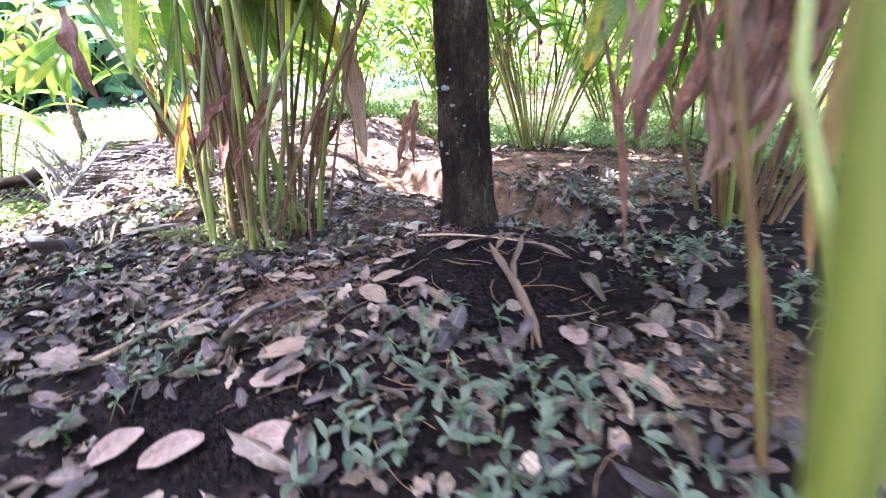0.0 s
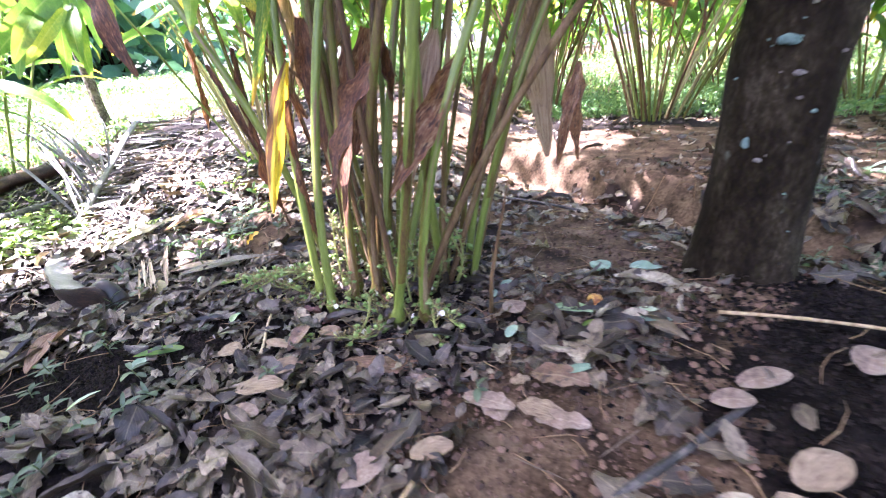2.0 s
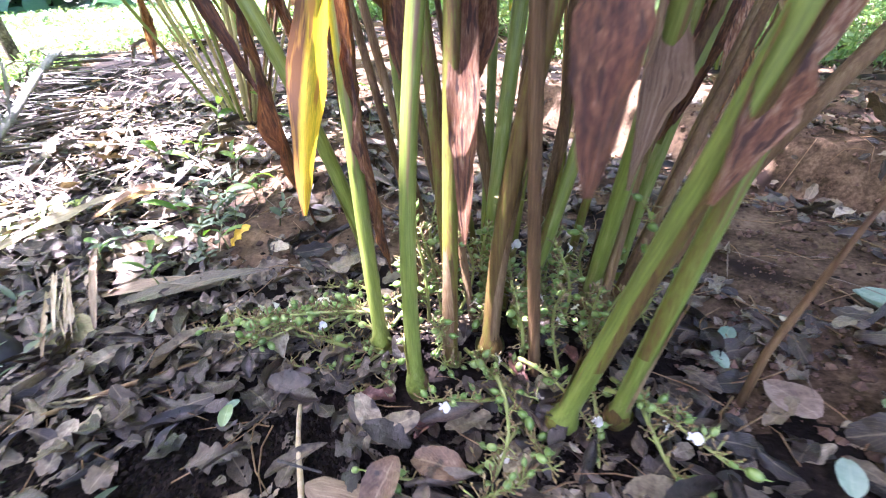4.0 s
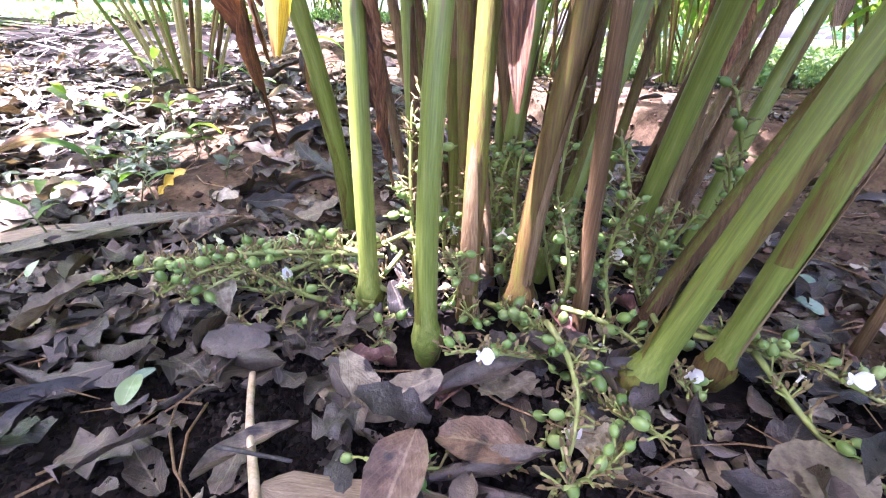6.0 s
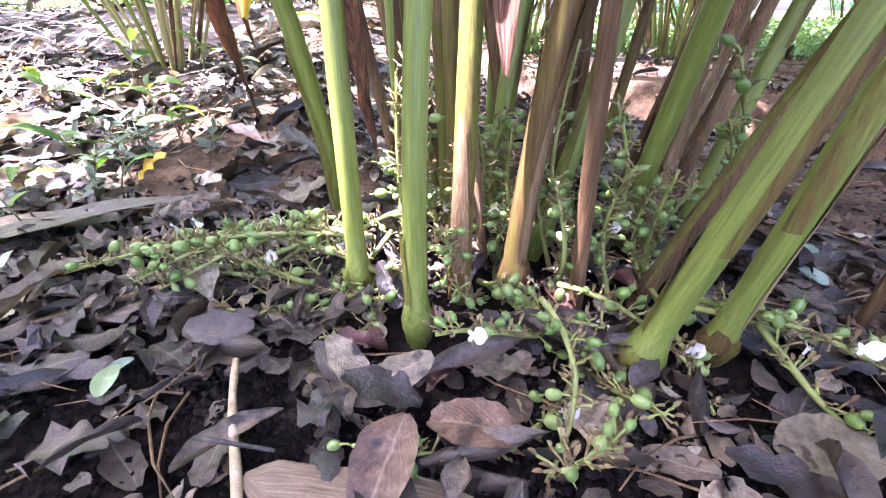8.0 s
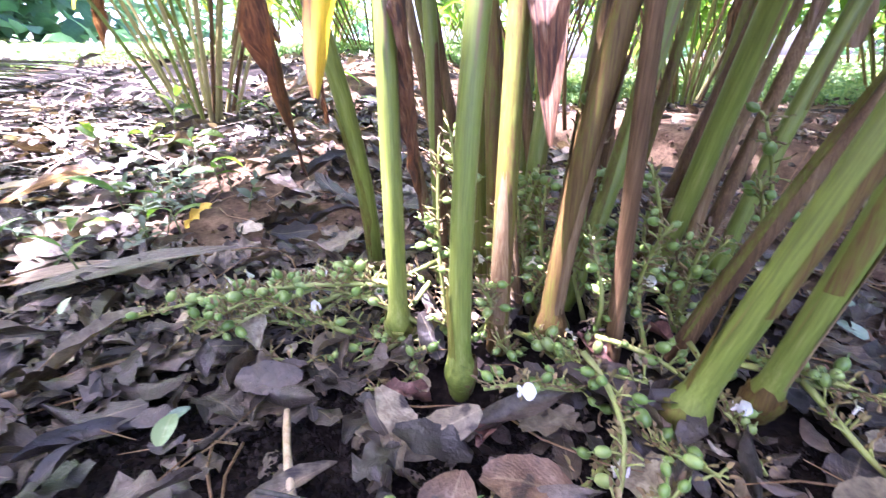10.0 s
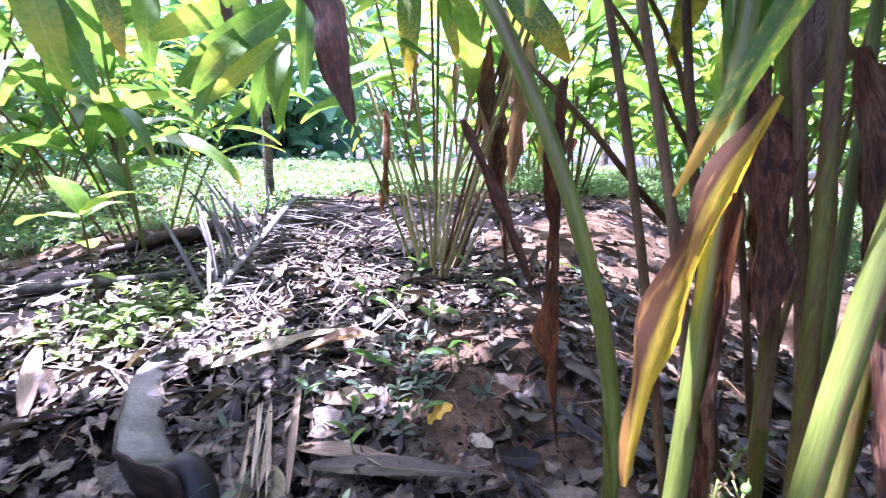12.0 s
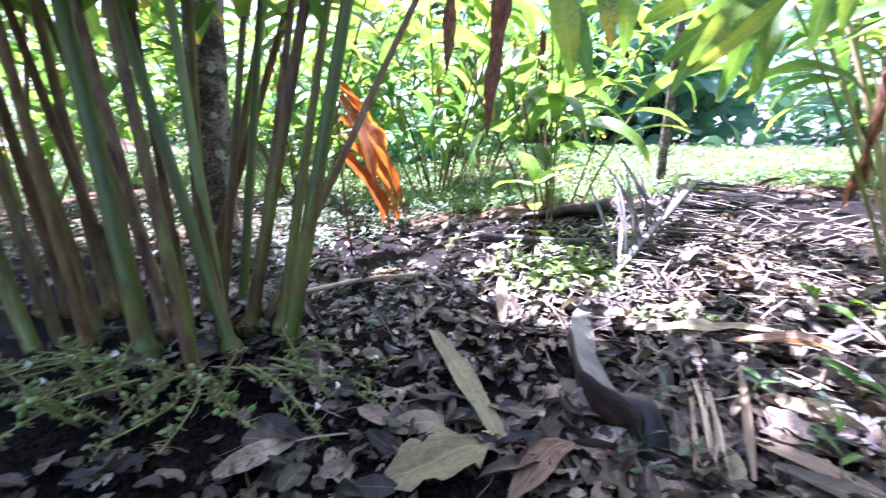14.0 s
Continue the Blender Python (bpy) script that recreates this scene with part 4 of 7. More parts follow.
pseudostem(main, (0.245, 0.235, 0.12, 0.08, 0.2, 0.1), 0.0090, step=0.115, mat=STEM_GREEN, seed=19, bulb=False)
pseudostem(main, (0.270, 0.180, 0.15, 0.03, 0.25, 0.0), 0.0085, step=0.115, mat=STEM_GREEN, seed=20, bulb=False)
pseudostem(main, (0.090, 0.200, -0.178, 0.05, 0.0, 0.1), 0.0070, step=0.115, mat=STEM_DRY, seed=21, bulb=False)

for i in range(15):
    q = random.Random(410 + i)
    x, y = q.uniform(-0.06, 0.29), q.uniform(0.08, 0.30)
    pseudostem(main, (x, y, 0.9 * (x - 0.09) + q.uniform(-0.12, 0.12), 0.6 * (y - 0.12) + q.uniform(-0.05, 0.12), 0.5 * (x - 0.09), 0.1), q.uniform(0.0042, 0.0075), mat=q.choice([STEM_DRY, STEM_DRY, STEM_MIX, STEM_MIX, STEM_GREEN]), seed=430 + i, bulb=False, h=q.uniform(1.0, 1.8))
YELLOW_BLADE = Geo().add(*blade(0.30, 0.062, -0.9, 0.55, 0.45, roll=0.5, wave=0.35, twist=0.4, crumple=0.03, nu=20, nv=8, seed=71)).mesh("yellow_leaf", YELLOW_LEAF)
hang(main, (-0.030, 0.077, 0.485), (-0.092, 0.005, 0.218), YELLOW_BLADE, "yellow_leaf", 80, 0.62, "bright yellow withering leaf with brown edge")
YG_BLADE = Geo().add(*blade(0.28, 0.062, -0.7, 0.3, 0.25, wave=0.12, twist=0.4, nu=14, nv=4, seed=72)).mesh("leaf", YELLOW_GREEN)
hang(main, (0.03, 0.03, 0.68), (-0.085, 0.02, 0.42), YG_BLADE, "leaf", 60, 0.32, "green leaf turning yellow")
hang(main, (-0.045, 0.075, 0.42), (-0.035, 0.06, 0.12), WITHERED[5], spin=50, width=0.38)
part("dry_stalk", Geo().add(*tube([(0.335, 0.02, gz(0.335, 0.02) - 0.01), (0.338, 0.02, 0.09), (0.352, 0.02, 0.17), (0.372, 0.02, 0.28)], [0.0045, 0.004, 0.003, 0.0014], 7)).mesh("dry_stalk", STEM_DRY), main)
hang(main, (-0.19, 0.14, 0.52), (-0.17, 0.15, 0.13), WITHERED[4], spin=130, width=0.3)
hang(main, (0.10, 0.20, 0.72), (0.13, 0.17, 0.40), WITHERED[7], spin=30, width=1.4)
hang(main, (-0.02, 0.22, 0.75), (-0.03, 0.20, 0.44), WITHERED[3], spin=260, width=1.3)
hang(main, (-0.29, 0.64, 0.50), (-0.326, 0.622, 0.12), WITHERED[7], spin=15, width=0.5)
hang(main, (-0.02, 0.12, 0.80), (-0.06, 0.10, 0.50), HANGING[1], "leaf", 10)
hang(main, (-0.15, 0.10, 0.82), (-0.20, 0.06, 0.55), HANGING[3], "leaf", 90)
hang(main, (0.18, 0.12, 0.85), (0.22, 0.08, 0.58), HANGING[0], "leaf", 150)

for top, tip, data, name, face, w in (
    ((0.294, 0.082, 0.469), (0.205, -0.091, 0.287), BROAD_DRY[3], "withered_leaf", -95, 0.85),
    ((0.158, 0.006, 0.473), (0.139, -0.136, 0.308), BROAD_DRY[1], "withered_leaf", -85, 0.80),
    ((0.032, 0.215, 0.542), (0.059, 0.018, 0.188), BROAD_DRY[1], "withered_leaf", -68, 0.38),
    ((0.054, 0.255, 0.537), (0.053, 0.119, 0.304), BROAD_DRY[0], "withered_leaf", -71, 0.83),
    ((0.222, 0.181, 0.518), (0.187, 0.013, 0.249), BROAD_DRY[2], "withered_leaf", -84, 0.65),
    ((-0.033, 0.203, 0.457), (-0.023, 0.125, 0.316), BROAD_DRY[3], "withered_leaf", -63, 0.74),
    ((0.35, 0.347, 0.396), (0.279, 0.233, 0.241), BROAD_DRY[4], "withered_leaf", -95, 0.60),
    ((0.498, 0.726, 0.42), (0.448, 0.558, 0.161), BROAD_DRY[0], "withered_leaf", -100, 0.54),
    ((0.5, 0.744, 0.408), (0.505, 0.603, 0.163), BROAD_DRY[1], "withered_leaf", -100, 0.67),
    ((-0.353, 0.237, 0.497), (-0.211, 0.165, 0.289), BROAD_DRY[3], "withered_leaf", -46, 0.36),
    ((0.35, 0.448, 0.67), (0.43, 0.307, 0.247), BROAD_DRY[5], "withered_leaf", -78, 0.71),
    ((0.299, 0.344, 0.448), (0.27, 0.244, 0.219), BROAD_DRY[1], "withered_leaf", -74, 0.95),
    ((-0.06, 0.196, 0.564), (-0.011, 0.112, 0.313), BROAD_DRY[0], "withered_leaf", -54, 0.77),
    ((0.564, 1.026, 0.68), (0.799, 1.05, 0.55), BROAD_DRY[4], "withered_leaf", -89, 0.98),
    ((-0.2, 0.267, 0.802), (-0.105, 0.221, 0.608), BROAD[2], "leaf", -51, 1.23),
    ((-0.502, 0.301, 0.849), (-0.424, 0.264, 0.693), BROAD[1], "leaf", -43, 1.27),
    ((0.209, 0.387, 0.773), (0.296, 0.349, 0.605), BROAD[4], "leaf", -70, 1.20),
    ((-0.347, 0.352, 0.697), (-0.25, 0.384, 0.593), BROAD[0], "leaf", -67, 1.40),
    ((-0.249, 0.328, 0.551), (-0.259, 0.298, 0.443), BROAD[3], "leaf", -74, 0.98),
    ((-0.535, 0.953, 0.819), (-0.523, 0.862, 0.386), BROAD_DRY[2], "withered_leaf", -70, 0.71),
):
    hang(main, top, tip, data, name, None, w, face=face)
hang(main, (-0.628, 0.265, 0.806), (-0.464, 0.147, 0.486), BROAD_DRY[0], "withered_leaf", None, 0.75, face=-75)
for i in range(30):  # a skirt of green leaves that arches out over the litter
    q = random.Random(700 + i)
    a = radians(-50 + 200 * q.random())
    d = q.uniform(0.14, 0.34)
    top = Vector((0.09 + d * math.cos(a), 0.12 + d * math.sin(a), q.uniform(0.74, 1.05)))
    tip = top + Vector((q.uniform(0.16, 0.30) * math.cos(a), q.uniform(0.16, 0.30) * math.sin(a), -q.uniform(0.10, 0.26)))
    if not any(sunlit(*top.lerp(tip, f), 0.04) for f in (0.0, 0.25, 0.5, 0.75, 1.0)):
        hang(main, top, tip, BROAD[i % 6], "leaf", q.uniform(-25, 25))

# dry stalks leaning across the stems
for a, b in (
        ((-0.282, 0.279, 0.573), (-0.085, 0.346, 0.367)),
        ((-0.166, 0.432, 0.695), (-0.061, 0.443, 0.474)),
        ((-0.227, 0.422, 0.702), (-0.066, 0.46, 0.459)),
        ((0.121, 0.588, 0.657), (0.065, 0.447, 0.174)),
        ((0.147, 0.816, 0.559), (0.196, 0.739, 0.091)),
        ((-0.257, 0.466, 0.558), (-0.267, 0.427, 0.408)),
):
    a, b = Vector(a), Vector(b)
    line = [tuple(a.lerp(b, f) + Vector((0.006 * math.sin(5 * f), 0.004 * math.cos(6 * f), 0))) for f in np.linspace(0, 1, 9)]
    part("dry_stalk", Geo().add(*tube(line, np.linspace(0.0034, 0.0050, 9), 8)).mesh("dry_stalk", STEM_RUST), main)

# creeping panicles round the foot
panicle(main, (-0.05, 0.08, 0), (-0.30, 0.02, 0), 30, 101, 0.034, 2)
panicle(main, (-0.06, 0.06, 0), (-0.24, 0.06, 0), 24, 102, 0.032, 1)
panicle(main, (-0.08, 0.10, 0), (-0.28, 0.10, 0), 20, 103, 0.030, 0)
panicle(main, (-0.04, 0.05, 0), (-0.22, 0.00, 0), 18, 113, 0.030, 1)
panicle(main, (0.13, -0.01, 0), (-0.02, -0.11, 0), 16, 104, 0.026, 1)
panicle(main, (0.14, -0.03, 0), (0.085, -0.13, 0), 14, 105, 0.026, 0)
panicle(main, (0.10, 0.00, 0), (0.02, -0.05, 0), 10, 106, 0.028, 1)
panicle(main, (0.21, 0.02, 0), (0.29, -0.07, 0), 14, 107, 0.028, 1)
panicle(main, (0.20, 0.00, 0), (0.28, 0.00, 0), 10, 108, 0.020, 0)
panicle(main, (0.23, -0.02, 0), (0.28, -0.10, 0), 10, 109, 0.024, 1)
panicle(main, (-0.03, 0.04, 0), (-0.07, -0.02, 0), 8, 110, 0.02, 0)
panicle(main, (0.04, 0.06, 0), (0.03, 0.01, 0), 8, 111, 0.03, 0)
for i in range(34):
    q = random.Random(300 + i)
    x, y = q.uniform(-0.05, 0.25), q.uniform(0.04, 0.20)
    h = q.uniform(0.07, 0.20)
    panicle(main, (x, y, gz(x, y)), (x + q.uniform(-0.03, 0.03), y + q.uniform(-0.04, 0.02), gz(x, y) + h), 13, 320 + i, flowers=1 if i % 2 else 0, world_ground=False)
for i in range(9):
    q = random.Random(350 + i)
    x, y = q.uniform(-0.12, -0.02), q.uniform(0.03, 0.14)
    panicle(main, (x, y, 0), (x - q.uniform(0.08, 0.17), y + q.uniform(-0.09, 0.03), 0), 11, 360 + i, q.uniform(0.012, 0.038), 1 if i % 3 == 0 else 0)
for i in range(7):
    q = random.Random(370 + i)
    x, y = q.uniform(0.04, 0.26), q.uniform(-0.03, 0.07)
    a = q.uniform(3.6, 6.0)
    panicle(main, (x, y, 0), (x + 0.11 * math.cos(a), y + 0.11 * math.sin(a), 0), 9, 380 + i, q.uniform(0.012, 0.03), 1 if i % 3 == 0 else 0)
for x, y, a in ((-0.02, -0.02, 200), (0.03, -0.035, 250), (0.16, 0.08, 300), (0.12, 0.02, 120)):
    b = Geo().add(*blade(0.042, 0.020, 0.6, 0.6, 0.4, roll=1.1, crumple=0.16, ragged=0.4, nu=10, nv=6, seed=int(a))).mesh("bract", BUD)
    part("bract", b, main, pose(x, y, gz(x, y) + 0.002, 0, 0, a))

# the clump beside it, seen at the end
second = thing("cardamom_plant", "dense cardamom clump of green and brown stems in shade", "plant", group="cardamom clumps")
second["rooted"] = 1
# The clump's own shade is put into the deep green of some stems.
for i, (root, r, mat) in enumerate((
        ((-0.991, -0.809, -0.314, -0.214, 0, 0), 0.0215, STEM_DEEP_SHADE),
        ((-0.936, -0.714, -0.311, -0.203, 0, 0), 0.0156, STEM_MIX),
        ((-1.048, -0.929, -0.324, -0.252, 0, 0), 0.0139, STEM_RUST),
        ((-1.195, -0.915, -0.353, -0.369, 0, 0), 0.0143, STEM_RUST),
        ((-0.991, -0.659, -0.336, -0.303, 0, 0), 0.0158, STEM_DEEP_SHADE),
        ((-1.069, -0.691, -0.292, -0.135, 0, 0), 0.0152, STEM_GREEN),
        ((-1.085, -0.649, -0.206, 0.201, 0, 0), 0.0175, STEM_MIX),
        ((-1.027, -0.561, -0.205, 0.203, 0, 0), 0.0205, STEM_DEEP_SHADE),
        ((-1.089, -0.585, -0.212, 0.178, 0, 0), 0.0140, STEM_MIX),
        ((-1.142, -0.623, -0.130, 0.493, 0, 0), 0.0120, STEM_DRY),
        ((-1.616, -0.839, -0.204, 0.211, 0, 0), 0.0186, STEM_MIX),
        ((-1.076, -1.037, -0.360, -0.394, 0, 0), 0.0166, STEM_GREEN),
        ((-1.254, -1.060, -0.338, -0.312, 0, 0), 0.0166, STEM_RUST),
        ((-1.127, -1.022, -0.346, -0.334, 0, 0), 0.0142, STEM_MIX),
        ((-1.238, -0.973, -0.313, -0.218, 0, 0), 0.0160, STEM_RUST),
        ((-1.184, -0.652, -0.219, 0.149, 0, 0), 0.0137, STEM_DRY),
        ((-1.573, -0.853, -0.173, 0.326, 0, 0), 0.0180, STEM_RUST),
        ((-1.193, -0.816, -0.307, -0.188, 0, 0), 0.0160, STEM_DEEP_SHADE),
        ((-1.385, -0.917, -0.358, -0.391, 0, 0), 0.0154, STEM_MIX),
        ((-1.080, -0.760, -0.297, -0.152, 0, 0), 0.0121, STEM_RUST),
        ((-1.264, -0.695, -0.234, 0.092, 0, 0), 0.0146, STEM_DEEP_SHADE),
        ((-1.112, -0.939, -0.338, -0.313, 0, 0), 0.0131, STEM_MIX),
        ((-1.088, -0.805, -0.322, -0.247, 0, 0), 0.0144, STEM_DRY),
        ((-1.201, -0.764, -0.262, -0.020, 0, 0), 0.0136, STEM_RUST),
        ((-1.195, -0.726, -0.230, 0.102, 0, 0), 0.0123, STEM_MIX),
        ((-1.304, -0.940, -0.311, -0.204, 0, 0), 0.0143, STEM_RUST),
        ((-1.266, -1.121, -0.330, -0.274, 0, 0), 0.0146, STEM_DRY),
)):
    pseudostem(second, root, 0.82 * r, mat=mat, seed=31 + i, bulb=i % 2 == 0, sheaths=1 + i % 2, step=0.135, first=0.66)
for i in range(24):
    q = random.Random(500 + i)
    a = q.uniform(-1.9, 1.7)
    x, y = -0.95 + 0.07 * math.cos(a), -0.70 + 0.14 * math.sin(a)
    l = q.uniform(0.10, 0.24)
    panicle(second, (x, y, 0), (x + l * math.cos(a), y + l * math.sin(a), 0), 12, 520 + i, 0.022, 1 if i % 3 == 0 else 0)
for i in range(12):
    q = random.Random(620 + i)
    x, y = q.uniform(-0.92, -0.80), q.uniform(-0.88, -0.52)
    panicle(second, (x, y, gz(x, y)), (x + q.uniform(0.0, 0.08), y + q.uniform(-0.05, 0.05), gz(x, y) + q.uniform(0.05, 0.13)), 10, 640 + i, flowers=1 if i % 3 == 0 else 0, world_ground=False)
for top, tip, data, name, face, w in (
    ((-1.144, 0.058, 0.746), (-1.01, 0.089, 0.543), BROAD[1], "leaf", -18, 1.01),
    ((-1.115, 0.144, 0.792), (-1.039, 0.148, 0.619), BROAD[3], "leaf", -22, 1.13),
    ((-0.8, 0.247, 0.709), (-0.949, 0.147, 0.645), BROAD[2], "leaf", -36, 0.97),
    ((-0.738, 0.283, 0.711), (-0.896, 0.159, 0.563), BROAD[4], "leaf", -40, 0.99),
    ((-0.757, 0.271, 0.653), (-0.851, 0.19, 0.533), BROAD[1], "leaf", -39, 0.87),
    ((-0.894, 0.368, 0.705), (-0.906, 0.315, 0.5), BROAD[5], "leaf", -38, 0.73),
    ((-0.87, 0.385, 0.718), (-0.857, 0.342, 0.494), BROAD[2], "leaf", -40, 0.71),
    ((-0.756, 0.348, 0.784), (-0.738, 0.309, 0.563), BROAD[4], "leaf", -43, 0.76),
    ((-0.762, 0.406, 0.796), (-0.737, 0.374, 0.592), BROAD[1], "leaf", -45, 0.77),
    ((-0.718, 0.632, 0.905), (-0.685, 0.592, 0.642), BROAD[0], "leaf", -55, 1.02),
    ((-0.635, 0.678, 0.895), (-0.591, 0.656, 0.688), BROAD[3], "leaf", -60, 1.20),
    ((-0.833, 0.222, 0.733), (-0.808, 0.211, 0.62), BROAD_DRY[2], "withered_leaf", -34, 0.81),
    ((-1.172, -0.054, 0.797), (-1.089, -0.114, 0.415), BROAD_DRY[1], "withered_leaf", -21, 0.48),
    ((-1.203, -0.179, 0.794), (-1.146, -0.202, 0.549), BROAD_DRY[3], "withered_leaf", -15, 0.62),
    ((-1.09, 0.025, 0.767), (-1.027, 0.047, 0.543), BROAD[2], "leaf", -27, 1.04),
    ((-0.893, 0.302, 0.694), (-0.878, 0.175, 0.506), BROAD[4], "leaf", -46, 0.80),
    ((-0.793, 0.25, 0.667), (-0.792, 0.126, 0.539), BROAD[5], "leaf", -48, 0.97),
    ((-0.825, 0.344, 0.678), (-0.799, 0.294, 0.529), BROAD[1], "leaf", -50, 1.17),
    ((-1.152, 0.256, 0.827), (-1.106, 0.223, 0.616), BROAD[2], "leaf", -35, 0.94),
):
    hang(second, top, tip, data, name, None, w, face=face)
ARCH = Geo().add(*tube([(-0.98, -0.52, 0.75), (-1.0, -0.30, 0.95), (-0.99, -0.05, 1.0), (-0.96, 0.25, 0.97), (-0.82, 0.52, 0.90)], [0.006, 0.0055, 0.005, 0.004, 0.003], 8)).mesh("arching_shoot", STEM_GREEN)
part("arching_shoot", ARCH, second)


def clump(label, x, y, n, spread, lean, seed, h=1.6, r=0.006, first=0.45, dry=0.3, blades=None, withered=5, step=0.10, stems=None):
    q = random.Random(seed)
    p = thing("cardamom_plant", label, "plant", Matrix.Translation((x, y, gz(x, y) - 0.005)), group="cardamom clumps")
    for i in range(n):
        a, d = q.uniform(0, 6.28), spread * math.sqrt(q.random())
        bx, by = d * math.cos(a), d * math.sin(a)
        k = lean * (0.35 + d / spread)
        b = (bx, by, k * math.cos(a) + q.uniform(-0.06, 0.06), k * math.sin(a) + q.uniform(-0.06, 0.06), 0.12 * math.cos(a), 0.12 * math.sin(a))
        leafless = q.random() < dry
        pseudostem(p, b, r * q.uniform(0.7, 1.25), h * q.uniform(0.6, 1.1) * (0.7 if leafless else 1), STEM_DRY if leafless else q.choice(stems or [STEM_GREEN, STEM_MIX]), False, not leafless or q.random() < 0.4, 0, seed * 50 + i, blades, first * q.uniform(0.7, 1.3), 7, step)
    for i in range(withered):
        a, d = q.uniform(0, 6.28), spread * q.uniform(0.8, 2.2)
        z = q.uniform(0.30, 0.75) * min(1.2, h)
        hang(p, (d * math.cos(a), d * math.sin(a), z + 0.25), (d * math.cos(a) * 1.1, d * math.sin(a) * 1.1, z), q.choice(WITHERED), spin=q.uniform(0, 360), width=q.uniform(0.6, 1.0))
    return p


slender = clump("slender pale-stemmed cardamom clump with hanging brown leaves", -0.76, 0.87, 21, 0.080, 0.32, 61, h=1.1, r=0.0055, first=0.55, withered=5, step=0.20, stems=[STEM_PALE, STEM_PALE, STEM_GREEN])
for top, tip, k, sp in (((-0.629, 0.769, 0.74), (-0.502, 0.839, 0.145), 1, 40), ((-0.57, 0.80, 0.80), (-0.505, 0.837, 0.28), 2, 160), ((-0.917, 0.788, 0.60), (-0.927, 0.782, 0.27), 4, 220), ((-0.54, 0.79, 0.72), (-0.55, 0.80, 0.36), 5, 80)):
    off = Vector((-0.76, 0.87, gz(-0.76, 0.87) - 0.005))
    hang(slender, Vector(top) - off, Vector(tip) - off, WITHERED[k], spin=sp, width=0.55)
clump("cardamom clump of many thin yellowish stems", 0.96, 2.03, 30, 0.15, 0.28, 62, h=1.7, r=0.0075, first=0.75, dry=0.4, withered=9, stems=[STEM_PALE, STEM_PALE, STEM_MIX, STEM_GREEN])
clump("cardamom clump with withered leaves beyond the tree", 1.66, 0.42, 22, 0.13, 0.22, 63, h=1.5, r=0.0085, first=0.75, dry=0.5, withered=14)
clump("young cardamom clump at the grass edge", -2.07, 0.62, 9, 0.12, 0.32, 64, h=1.0, r=0.0065, first=0.28, withered=4, step=0.085)
clump("cardamom clump behind the main one", 0.35, 2.75, 24, 0.14, 0.28, 65, h=1.7, r=0.0075, first=0.6, dry=0.4, withered=8)

# the clump close to the start of the walk
near = thing("cardamom_plant", "cardamom clump with thick green stem and withered leaves", "plant", group="cardamom clumps")
near["rooted"] = 1
pseudostem(near, (1.175, -0.945, -0.106, 0.06, 0.0, 0), 0.0118, mat=STEM_DEEP_SHADE, seed=81, sheaths=0, bulb=False)
pseudostem(near, (1.28, -0.66, -0.16, 0.05, -0.1, 0), 0.0050, mat=STEM_MIX, seed=82, bulb=False)
pseudostem(near, (1.33, -0.70, 0.05, -0.05, 0.1, 0), 0.0110, seed=83, bulb=False)
pseudostem(near, (1.42, -0.55, 0.10, 0.08, 0.1, 0.1), 0.0100, mat=STEM_MIX, seed=84, bulb=False)
pseudostem(near, (1.38, -0.85, 0.12, -0.08, 0.1, 0), 0.0110, mat=STEM_DRY, seed=85, bulb=False)
